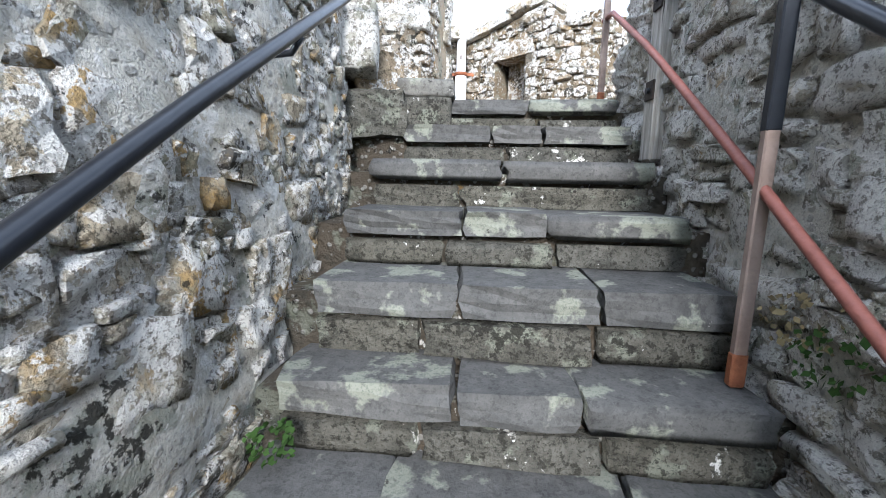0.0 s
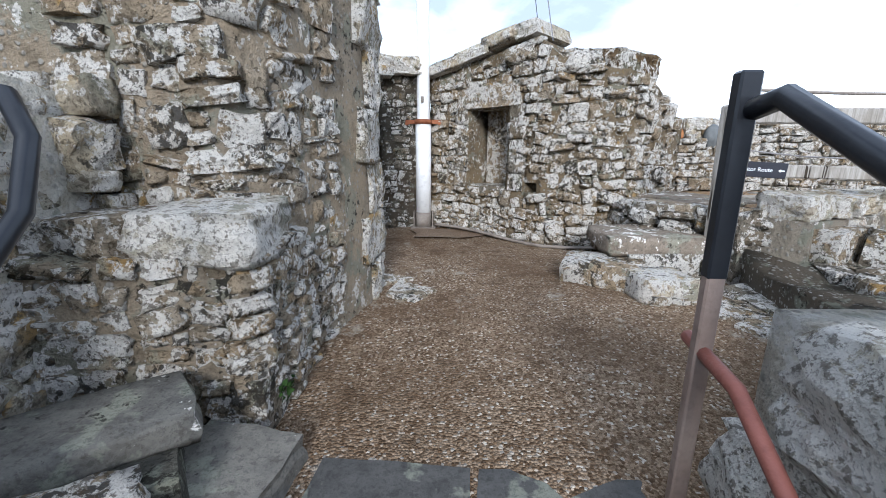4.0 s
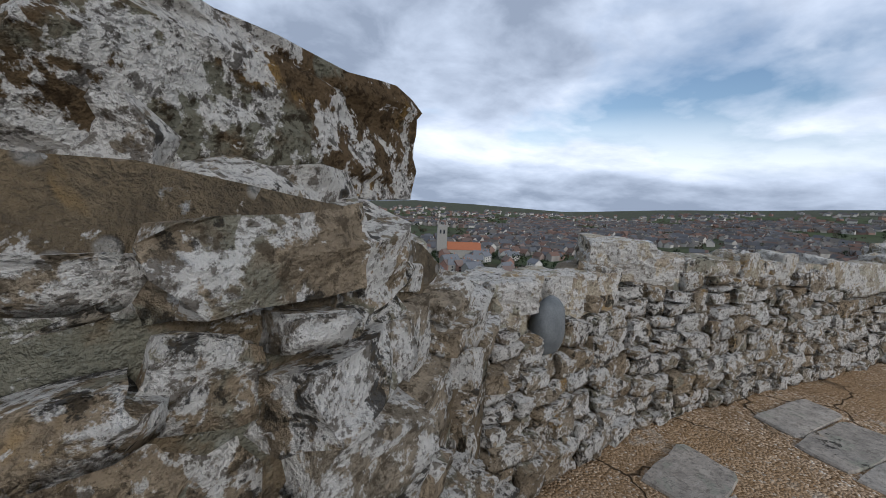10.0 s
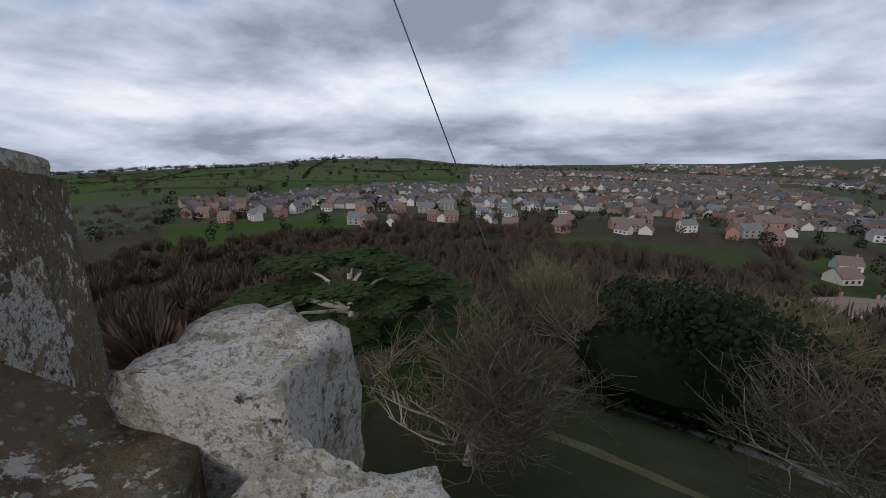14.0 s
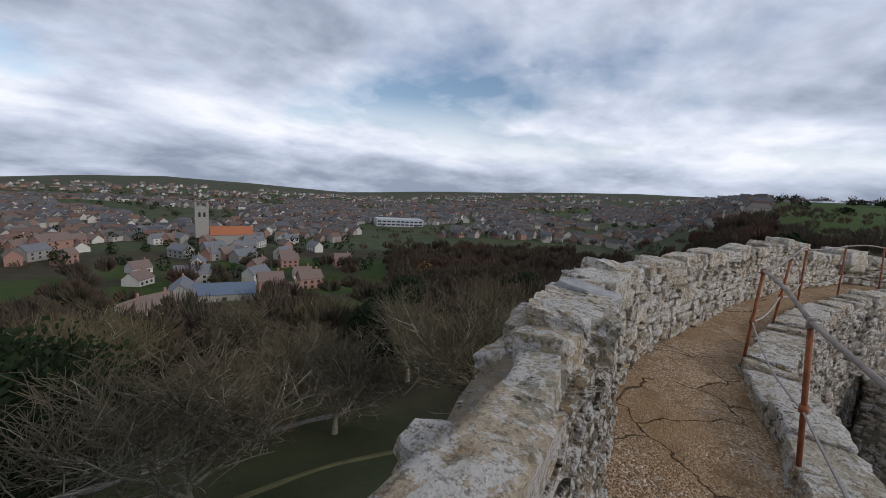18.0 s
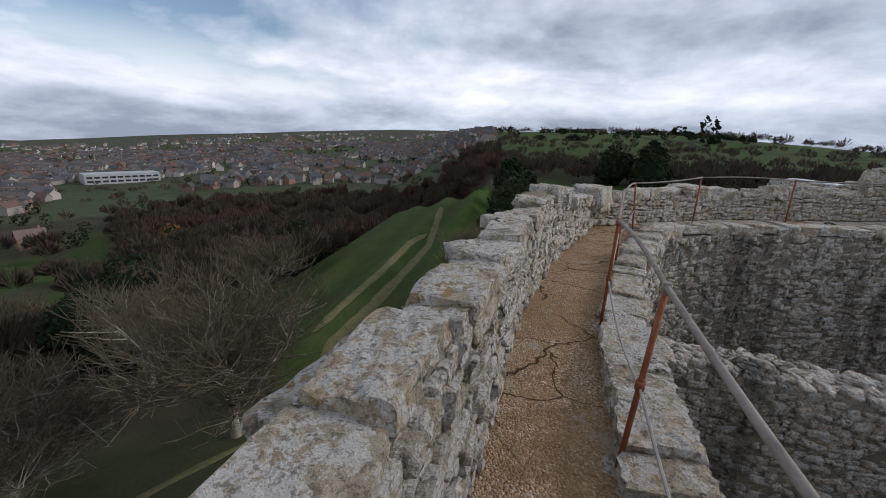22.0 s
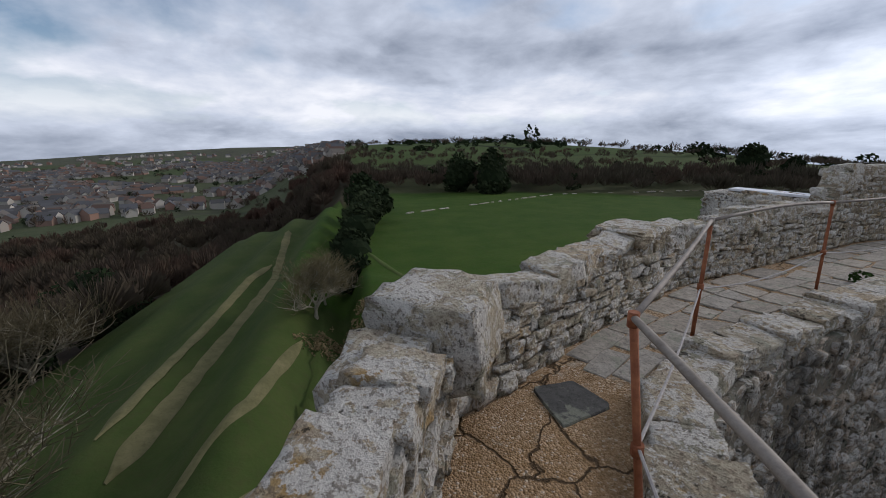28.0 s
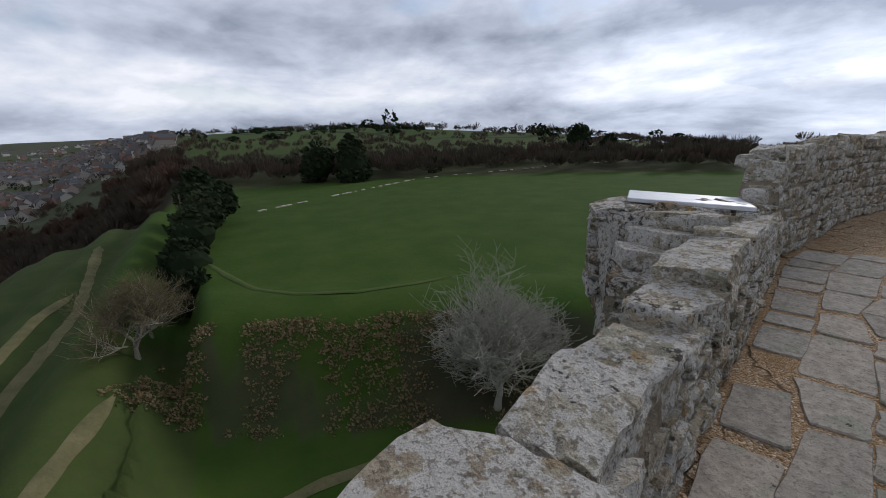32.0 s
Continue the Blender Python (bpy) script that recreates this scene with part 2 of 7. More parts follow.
def mortar_mat(name, a, b, c3, moss=0.0, white=0.56):
    n = Nodes(name, 0.95)
    v = n.vec()
    big, med, fine = n.noise(v, 1.3, 5, 0.6), n.noise(v, 11, 6, 0.65), n.noise(v, 120, 4, 0.7)
    c = n.mix(n.ramp(big, 0.35, 0.65), a, b)
    c = n.mix(n.math("MULTIPLY", n.ramp(med, 0.5, 0.68), 0.7), c, c3)
    c = n.mix(n.math("MULTIPLY", n.ramp(fine, 0.5, 0.8), 0.6), c, (0.07, 0.06, 0.05))
    c = n.mix(n.math("MULTIPLY", n.ramp(n.noise(v, 23, 5, 0.7), 0.62, 0.70), 0.8), c, (0.55, 0.54, 0.5))
    chip = n.cells(v, 34)
    tone = n.t.nodes.new("ShaderNodeTexVoronoi"); tone.inputs["Scale"].default_value = 34
    n.t.links.new(v, tone.inputs["Vector"])
    bw = n.t.nodes.new("ShaderNodeRGBToBW"); n.t.links.new(tone.outputs["Color"], bw.inputs[0])
    isle = n.math("MULTIPLY", n.ramp(bw.outputs[0], 0.60, 0.66), n.math("SUBTRACT", 1.0, n.ramp(chip, 0.28, 0.42)))
    c = n.mix(n.math("MULTIPLY", isle, 0.75), c, n.mix(med, (0.20, 0.18, 0.15), (0.58, 0.55, 0.49)))
    c = weather(n, v, c, white, 0.575, 0.66)
    if moss:
        c = n.mix(n.math("MULTIPLY", n.ramp(n.noise(v, 4.3, 5, 0.7), 0.58, 0.7), moss), c, (0.06, 0.075, 0.03))
    n.color(c)
    h = n.math("ADD", n.math("ADD", n.math("MULTIPLY", med, 0.8), n.math("MULTIPLY", fine, 0.4)), n.math("ADD", n.math("MULTIPLY", isle, 0.25), n.math("MULTIPLY", n.noise(v, 38, 5, 0.7), 0.7)))
    n.bump(h, 1.0, 0.06)
    return n.m


def plain_noise(name, a, b, scale, rough=0.8, metal=0.0, bump=0.3, bscale=None, dist=0.01, island=False, tint=None):
    n = Nodes(name, rough, metal)
    rnd = n.geo.outputs["Random Per Island"] if island else n.info.outputs["Random"]
    v = n.vec(rnd)
    f = n.noise(v, scale, 6, 0.6)
    c = n.mix(n.ramp(f, 0.32, 0.68), a, b)
    if tint:
        c = n.mix(n.math("MULTIPLY", n.ramp(rnd, 0.2, 1.0), 0.7), c, tint)
    c = n.mix(n.math("MULTIPLY", n.ramp(n.noise(v, scale * 6, 4, 0.6), 0.5, 0.75), 0.35), c, tuple(x * 0.5 for x in a))
    n.color(c)
    n.bump(n.noise(v, bscale or scale * 5, 4, 0.65), bump, dist)
    return n.m


STONE = lichen_stone("lichened_limestone", (0.39, 0.295, 0.19), (0.36, 0.32, 0.255), 0.482, 0.55, 0.60)
STONE_J = lichen_stone("lichened_limestone_small", (0.39, 0.295, 0.19), (0.36, 0.32, 0.255), 0.482, 0.55, 0.60, island=True)
STONE_PALE = lichen_stone("pale_weathered_limestone", (0.66, 0.50, 0.345), (0.60, 0.52, 0.41), 0.487, 0.585, 0.60, speck=0.85)
STONE_PALE_J = lichen_stone("pale_weathered_limestone_small", (0.66, 0.50, 0.345), (0.60, 0.52, 0.41), 0.487, 0.585, 0.60, island=True, speck=0.85)
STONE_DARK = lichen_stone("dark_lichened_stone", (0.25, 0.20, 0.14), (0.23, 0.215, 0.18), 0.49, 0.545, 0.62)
STONE_DARK_J = lichen_stone("dark_lichened_stone_small", (0.76, 0.58, 0.42), (0.70, 0.60, 0.48), 0.485, 0.56, 0.64, island=True, streak=0.75)
STAIR_WALL = lichen_stone("mossy_ochre_rubble", (0.52, 0.42, 0.29), (0.52, 0.48, 0.41), 0.482, 0.565, 0.53)
STAIR_WALL_J = lichen_stone("mossy_ochre_rubble_small", (0.54, 0.45, 0.33), (0.55, 0.51, 0.44), 0.48, 0.575, 0.56, island=True)
STAIR_RIGHT = lichen_stone("rubble_with_white_lichen", (0.60, 0.51, 0.39), (0.60, 0.55, 0.47), 0.458, 0.60, 0.62)
STAIR_STONE = lichen_stone("worn_stair_stone", (0.125, 0.115, 0.09), (0.12, 0.115, 0.10), 0.60, 0.56, 0.72, relief=0.5)
STAIR_EDGE = lichen_stone("trodden_slab_with_lichen_rim", (0.17, 0.155, 0.13), (0.16, 0.155, 0.14), 0.60, 0.60, 0.72, relief=0.3, speck=0.5)
STAIR_TREAD = lichen_stone("trodden_flagstone", (0.095, 0.09, 0.082), (0.09, 0.088, 0.083), 0.655, 0.62, 0.80, relief=0.22, speck=0.4)
FLAG = lichen_stone("walkway_flagstone", (0.40, 0.345, 0.28), (0.36, 0.335, 0.295), 0.65, 0.62, 0.70, relief=0.28, speck=0.6)
MORTAR = mortar_mat("ochre_lime_mortar", (0.26, 0.185, 0.10), (0.22, 0.175, 0.12), (0.10, 0.08, 0.055), 0.0, 0.55)
MORTAR_TAN = mortar_mat("tan_lime_mortar", (0.42, 0.33, 0.225), (0.34, 0.285, 0.215), (0.20, 0.16, 0.11), 0.0, 0.57)
MORTAR_GREY = mortar_mat("grey_lime_mortar", (0.70, 0.645, 0.54), (0.64, 0.60, 0.52), (0.44, 0.375, 0.27), 0.25, 0.55)
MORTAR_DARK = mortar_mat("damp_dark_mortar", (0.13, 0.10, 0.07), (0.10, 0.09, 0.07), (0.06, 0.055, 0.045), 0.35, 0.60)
MORTAR_COURT = mortar_mat("mouldy_grey_mortar", (0.36, 0.30, 0.225), (0.29, 0.255, 0.20), (0.11, 0.095, 0.075), 0.25, 0.575)


def gravel_mat(name, a, b, stain, cracks=False):
    """Fine grit of two sizes in a binder, with damp and pale patches."""
    n = Nodes(name, 0.9)
    v = n.vec()
    bw = []
    for sc in (95, 230):
        tone = n.t.nodes.new("ShaderNodeTexVoronoi"); tone.inputs["Scale"].default_value = sc
        n.t.links.new(v, tone.inputs["Vector"])
        g = n.t.nodes.new("ShaderNodeRGBToBW"); n.t.links.new(tone.outputs["Color"], g.inputs[0])
        bw.append(g.outputs[0])
    cell, patch = n.cells(v, 95), n.noise(v, 5.5, 6, 0.7)
    c = n.mix(n.ramp(bw[0], 0.2, 0.8), a, b)
    c = n.mix(n.math("MULTIPLY", n.ramp(bw[1], 0.45, 0.8), 0.55), c, tuple(x * 0.45 for x in a))
    c = n.mix(n.math("MULTIPLY", n.ramp(bw[0], 0.80, 0.86), 0.8), c, (0.62, 0.56, 0.47))
    c = n.mix(n.math("MULTIPLY", n.ramp(n.noise(v, 1.1, 5, 0.6), 0.42, 0.65), 0.7), c, stain)
    c = n.mix(n.math("MULTIPLY", n.ramp(patch, 0.52, 0.64), 0.5), c, tuple(x * 0.6 for x in stain))
    c = n.mix(n.math("MULTIPLY", n.ramp(n.noise(v, 3.1, 5, 0.7), 0.60, 0.68), 0.6), c, (0.42, 0.38, 0.31))
    h = n.math("ADD", n.math("SUBTRACT", 1.0, cell), n.math("MULTIPLY", patch, 0.8))
    if cracks:
        wob = n.t.nodes.new("ShaderNodeTexNoise"); wob.inputs["Scale"].default_value, wob.inputs["Detail"].default_value = 3.5, 5.0
        n.t.links.new(v, wob.inputs["Vector"])
        bent = n.t.nodes.new("ShaderNodeVectorMath"); bent.operation = "MULTIPLY_ADD"
        bent.inputs[1].default_value = (0.35, 0.35, 0.0)
        n.t.links.new(wob.outputs["Color"], bent.inputs[0]); n.t.links.new(v, bent.inputs[2])
        cr = n.cells(bent.outputs[0], 1.5, "DISTANCE_TO_EDGE")
        line = n.math("MAXIMUM", n.ramp(cr, 0.003, 0.012), n.ramp(n.noise(v, 1.3, 4), 0.52, 0.60))
        c = n.mix(line, (0.09, 0.06, 0.035), c)
        h = n.math("ADD", n.math("MULTIPLY", h, 0.5), line)
    n.color(c)
    n.bump(h, 0.9, 0.02)
    return n.m


GRAVEL = gravel_mat("damp_brown_gravel", (0.13, 0.08, 0.045), (0.42, 0.31, 0.21), (0.13, 0.08, 0.045))
GRAVEL_WALK = gravel_mat("cracked_buff_gravel_paving", (0.22, 0.135, 0.068), (0.60, 0.44, 0.29), (0.30, 0.185, 0.09), True)
RUST = plain_noise("rusty_iron", (0.20, 0.065, 0.03), (0.33, 0.13, 0.06), 14, 0.75, 0.3, 0.4)
GALV = plain_noise("weathered_galvanised_tube", (0.17, 0.14, 0.115), (0.30, 0.26, 0.22), 9, 0.7, 0.2, 0.3)
RED_PAINT = plain_noise("flaking_red_oxide_paint", (0.21, 0.075, 0.055), (0.27, 0.10, 0.075), 8, 0.5, 0.0, 0.25)
BLACK_PAINT = plain_noise("glossy_black_paint", (0.012, 0.013, 0.016), (0.02, 0.022, 0.026), 6, 0.28, 0.0, 0.05)
POST_BROWN = plain_noise("worn_brown_paint_on_steel", (0.19, 0.13, 0.10), (0.28, 0.21, 0.17), 7, 0.6, 0.0, 0.25)


def oak_mat():
    """Silvered oak with long grain and drying cracks along the post."""
    n = Nodes("silvered_oak", 0.85)
    st = n.t.nodes.new("ShaderNodeVectorMath"); st.operation = "MULTIPLY"
    st.inputs[1].default_value = (1.0, 1.0, 0.05)
    n.t.links.new(n.vec(), st.inputs[0])
    grain, crack = n.noise(st.outputs[0], 60, 5, 0.65), n.noise(st.outputs[0], 22, 4, 0.6)
    c = n.mix(n.ramp(grain, 0.35, 0.65), (0.21, 0.185, 0.155), (0.42, 0.39, 0.345))
    c = n.mix(n.math("MULTIPLY", n.ramp(n.noise(n.vec(), 5, 4), 0.5, 0.65), 0.5), c, (0.20, 0.17, 0.13))
    c = n.mix(n.ramp(crack, 0.63, 0.66), c, (0.05, 0.04, 0.03))
    n.color(c)
    n.bump(n.math("SUBTRACT", grain, n.ramp(crack, 0.62, 0.67)), 0.7, 0.012)
    return n.m


OAK = oak_mat()
WHITE_POLE = plain_noise("white_gloss_paint", (0.72, 0.71, 0.68), (0.80, 0.79, 0.77), 3, 0.35, 0.0, 0.03)
ZINC = plain_noise("grey_zinc_sheet", (0.55, 0.55, 0.56), (0.68, 0.68, 0.70), 2, 0.4, 0.3, 0.08)
BLACK_SIGN = plain_noise("black_sign_board", (0.012, 0.013, 0.02), (0.02, 0.02, 0.028), 5, 0.4, 0.0, 0.02)
WHITE_INK = plain_noise("white_lettering", (0.75, 0.75, 0.75), (0.82, 0.82, 0.82), 5, 0.5, 0.0, 0.0)
ROPE = plain_noise("grey_wire_rope", (0.30, 0.27, 0.25), (0.42, 0.39, 0.36), 30, 0.7, 0.2, 0.2)

# ---- mesh helpers ----
def mesh_of(name, verts, faces, material, smooth=False):
    me = bpy.data.meshes.new(name)
    me.from_pydata([tuple(v) for v in verts], [], [tuple(f) for f in faces])
    me.materials.append(material)
    if smooth:
        me.shade_smooth()
    me.update()
    return me


def part(name, bm, material, parent, label=""):
    me = bpy.data.meshes.new(name)
    bm.to_mesh(me); bm.free()
    me.materials.append(material)
    ob = new(name, me)
    ob.parent = parent
    return tagged(ob, label)


def part_mesh(name, me, parent, label=""):
    ob = new(name, me)
    ob.parent = parent
    return tagged(ob, label)


def box_bm(sx, sy, sz, bevel=0.006, at=(0, 0, 0), cuts=0, rough=0.0, seed=0):
    bm = bmesh.new()
    bmesh.ops.create_cube(bm, size=1.0)
    if cuts:
        bmesh.ops.subdivide_edges(bm, edges=bm.edges[:], cuts=cuts, use_grid_fill=True)
    bmesh.ops.scale(bm, vec=(sx, sy, sz), verts=bm.verts)
    if bevel and not cuts:
        bmesh.ops.bevel(bm, geom=bm.edges[:], offset=bevel, segments=1, affect="EDGES")
    if rough:
        for v in bm.verts:
            v.co += noise.noise_vector(v.co * 4 + Vector((seed, 0, 0))) * rough
    bmesh.ops.translate(bm, vec=at, verts=bm.verts)
    return bm


def tube(points, radius, sides=8, taper=None):
    """A bent tube through points."""
    bm = bmesh.new()
    rings = []
    pts = [Vector(p) for p in points]
    for i, p in enumerate(pts):
        d = (pts[min(i + 1, len(pts) - 1)] - pts[max(i - 1, 0)]).normalized()
        side = d.orthogonal().normalized() if abs(d.z) > 0.95 else d.cross(Vector((0, 0, 1))).normalized()
        up = side.cross(d)
        r = radius if taper is None else radius + (taper - radius) * i / (len(pts) - 1)
        rings.append([bm.verts.new(p + (side * math.cos(2 * math.pi * k / sides) + up * math.sin(2 * math.pi * k / sides)) * r) for k in range(sides)])
    for a, b in zip(rings, rings[1:]):
        for k in range(sides):
            f = bm.faces.new((a[k], a[(k + 1) % sides], b[(k + 1) % sides], b[k]))
            f.smooth = sides > 5
    bm.faces.new(rings[0]); bm.faces.new(list(reversed(rings[-1])))
    bmesh.ops.recalc_face_normals(bm, faces=bm.faces)
    return bm


def empty(name, at=(0, 0, 0), label="", category="", group="", kind=""):
    ob = new(name)
    ob.location = at
    ob.empty_display_size = 0.1
    return tagged(ob, label, category, group, kind)


# ---- a stock of stone shapes ----
def stone_shape(seed, cuts, rough, square):
    bm = bmesh.new()
    bmesh.ops.create_cube(bm, size=1.0)
    bmesh.ops.subdivide_edges(bm, edges=bm.edges[:], cuts=cuts, use_grid_fill=True)
    off = Vector((seed * 3.1, seed * 1.7, seed * 0.9))
    for v in bm.verts:
        c = v.co.copy()
        big = max(abs(c.x), abs(c.y), abs(c.z))
        ball = c.normalized() * 0.60
        p = c.lerp(ball, square * (c.length / 0.87) ** 2)
        v.co = p + noise.noise_vector(c * 1.6 + off) * rough + noise.noise_vector(c * 4.6 + off) * rough * 0.75 + (noise.noise_vector(c * 11 + off) * rough * 0.5 if cuts > 4 else Vector((0, 0, 0)))
    me = bpy.data.meshes.new("stone_shape")
    bm.to_mesh(me)
    vs = np.array([v.co[:] for v in bm.verts])
    fs = np.array([[v.index for v in f.verts] for f in bm.faces])
    bm.free()
    if seed % 2:
        me.shade_smooth()
    return me, vs, fs


POOL = [stone_shape(k + 1, 3, 0.13, 0.26) for k in range(24)]
POOL_SQ = [stone_shape(k + 60, 3, 0.045, 0.10) for k in range(12)]
POOL_TOP = [stone_shape(k + 200, 7, 0.075, 0.14) for k in range(14)]
POOL_LOW = [stone_shape(2 * k + 120, 2, 0.12, 0.2) for k in range(12)]
STOCK = {}


def stock(pool, idx, material):
    key = (id(pool), idx, material.name)
    if key not in STOCK:
        me = pool[idx][0].copy()
        me.materials.clear(); me.materials.append(material)
        STOCK[key] = me
    return STOCK[key]


class Joined:
    """Collects many small stones into one mesh."""

    def __init__(self):
        self.v, self.f, self.n = [], [], 0

    def add(self, pool, idx, m):
        _, vs, fs = pool[idx]
        a = np.array(m)
        self.v.append(vs @ a[:3, :3].T + a[:3, 3]); self.f.append(fs + self.n); self.n += len(vs)

    def build(self, name, material, parent=None, label="", smooth=True):
        if not self.v:
            return None
        v, f = np.concatenate(self.v), np.concatenate(self.f)
        me = bpy.data.meshes.new(name)
        me.vertices.add(len(v)); me.vertices.foreach_set("co", v.astype(np.float32).ravel())
        k = f.shape[1]
        me.loops.add(f.size); me.loops.foreach_set("vertex_index", f.astype(np.int32).ravel())
        me.polygons.add(len(f)); me.polygons.foreach_set("loop_start", np.arange(0, f.size, k, dtype=np.int32))
        me.polygons.foreach_set("loop_total", np.full(len(f), k, dtype=np.int32))
        me.materials.append(material)
        me.update(calc_edges=True)
        if smooth:
            me.shade_smooth()
        ob = new(name, me)
        ob.parent = parent
        return tagged(ob, label, kind="stuff")


class Line:
    """A way on the plan; at(s) gives the place, the direction and the left normal."""

    def __init__(self, *pts):
        self.p = np.array(pts, float)
        seg = np.diff(self.p, axis=0)
        self.s = np.concatenate([[0], np.cumsum(np.hypot(seg[:, 0], seg[:, 1]))])
        self.length = self.s[-1]

    def xy(self, s):
        return np.array([np.interp(s, self.s, self.p[:, 0]), np.interp(s, self.s, self.p[:, 1])])

    def at(self, s):
        e = 0.12
        a, b = self.xy(max(s - e, 0)), self.xy(min(s + e, self.length))
        d = (b - a) / max(np.hypot(*(b - a)), 1e-9)
        return self.xy(s), d, np.array([-d[1], d[0]])


def val(f, s):
    return f(s) if callable(f) else f


def core(name, line, pieces, thick, side, material, lean=0.0, rough=0.02, step=0.12, kind="structure", label="", back=True):
    """The mortared body of a wall, behind its facing stones. pieces: s0, s1, bottom, top. side: +1 shows the left of the line, -1 the right."""
    bm = bmesh.new()
    for s0, s1, zb, zt in pieces:
        n = max(int((s1 - s0) / step), 1)
        cols = []
        for i in range(n + 1):
            s = s0 + (s1 - s0) * i / n
            p, d, nl = line.at(s)
            nl = nl * side
            b, t = val(zb, s), val(zt, s)
            rows = max(int((t - b) / 0.16), 2) if n < 400 else 2
            rows = min(rows, 24)
            prof = []
            for j in range(rows + 1):
                z = b + (t - b) * j / rows
                prof.append((p - nl * val(lean, s) * (z - b), z, 1))
            for j in range(3):
                prof.append((p - nl * (val(lean, s) * (t - b) + val(thick, s) * (j + 1) / 3), t, 1))
            prof.append((p - nl * (val(lean, s) * (t - b) + val(thick, s)), b, 0))
            cols.append(prof)
        m = max(len(c) for c in cols)
        cols = [c[:len(c) - 5] + [c[len(c) - 5]] * (m - len(c)) + c[len(c) - 5:] for c in cols]
        vs = []
        for c in cols:
            col = []
            for q, z, w in c:
                co = Vector((q[0], q[1], z))
                co += noise.noise_vector(co * 3.1) * rough * w + noise.noise_vector(co * 9.0) * rough * 0.4 * w
                col.append(bm.verts.new(co))
            vs.append(col)
        for a, b in zip(vs, vs[1:]):
            for j in range(m - 1):
                try:
                    bm.faces.new((a[j], b[j], b[j + 1], a[j + 1]) if side < 0 else (a[j], a[j + 1], b[j + 1], b[j]))
                except ValueError:
                    pass
        for c in (vs[0], vs[-1]):
            try:
                bm.faces.new(c)
            except ValueError:
                pass
    bmesh.ops.remove_doubles(bm, verts=bm.verts, dist=0.0005)
    bmesh.ops.recalc_face_normals(bm, faces=bm.faces)
    for f in bm.faces:
        f.smooth = True
    me = bpy.data.meshes.new(name)
    bm.to_mesh(me); bm.free()
    me.materials.append(material)
    return tagged(new(name, me), label, kind=kind)


def face_stones(owner, line, s0, s1, zlo, zhi, side, size, proud, material, pool=POOL, gap=0.018, holes=(), lean=0.0, joined=None, skip=0.0, wav=0.05, seed=1, depth=None, turn=7, name="stone", jit=0.0):
    """Rubble on one face, split unevenly so that no course runs on: size = widths and heights. Stones are parts of owner, or go into joined."""
    rg = random.Random(seed)
    zmin = min(val(zlo, s0 + (s1 - s0) * k / 20) for k in range(21))
    zmax = max(val(zhi, s0 + (s1 - s0) * k / 20) for k in range(21))
    todo = [(s0, s1, zmin, zmax)]
    while todo:
        a, b, c, d = todo.pop()
        w, h = b - a, d - c
        wide, high = w > rg.uniform(size[0] * 1.5, size[1] * 1.15), h > rg.uniform(size[2] * 1.5, size[3] * 1.15)
        if w > 1.2 or (wide and (w / size[1] > h / size[3] or not high)):
            f = a + w * rg.uniform(0.32, 0.68)
            todo += [(a, f, c, d), (f, b, c, d)]
            continue
        if high:
            f = c + h * rg.uniform(0.32, 0.68)
            todo += [(a, b, c, f), (a, b, f, d)]
            continue
        if rg.random() < skip:
            continue
        sm = (a + b) / 2 + rg.uniform(-jit, jit) * 0.2 * w
        zz = (c + d) / 2 + wav * 0.6 * noise.noise(Vector((sm * 1.1, c * 2, seed))) + rg.uniform(-jit, jit) * 0.2 * h
        hh, ww = h * rg.uniform(0.92, 1.10), w * rg.uniform(0.94, 1.08)
        if sm < s0 or sm > s1 or zz + hh * 0.35 > val(zhi, sm) or zz - hh * 0.35 < val(zlo, sm):
            continue
        if any(e - ww * 0.35 < sm < f + ww * 0.35 and g - hh * 0.35 < zz < k + hh * 0.35 for e, f, g, k in holes):
            continue
        p, dr, nl = line.at(sm)
        nl = nl * side
        pr = rg.uniform(*proud)
        dp = depth or min(0.16, 0.6 * ww + 0.05)
        q = p + nl * (pr - dp / 2 - val(lean, sm) * (zz - val(zlo, sm)))
        rot = Matrix(((dr[0], nl[0], 0), (dr[1], nl[1], 0), (0, 0, 1))).to_4x4()
        m = Matrix.Translation((q[0], q[1], zz)) @ rot @ pose(0, 0, 0, rg.uniform(-turn, turn), rg.uniform(-turn, turn) * 1.4, rg.uniform(-turn, turn)) @ Matrix.Diagonal((ww - gap, dp, hh - gap, 1))
        idx = rg.randrange(len(pool))
        if joined is not None:
            joined.add(pool, idx, m)
        else:
            ob = new(name, stock(pool, idx, material))
            ob.parent = owner
            ob.matrix_basis = m


def one_stone(owner, at, dims, material, rz=0, rx=0, ry=0, pool=POOL, idx=0, name="stone", label=""):
    ob = new(name, stock(pool, idx % len(pool), material))
    ob.parent = owner
    ob.matrix_basis = pose(*at, rx, ry, rz) @ Matrix.Diagonal((*dims, 1))
    return tagged(ob, label)


WALK, PLAT = 0.53, 0.0

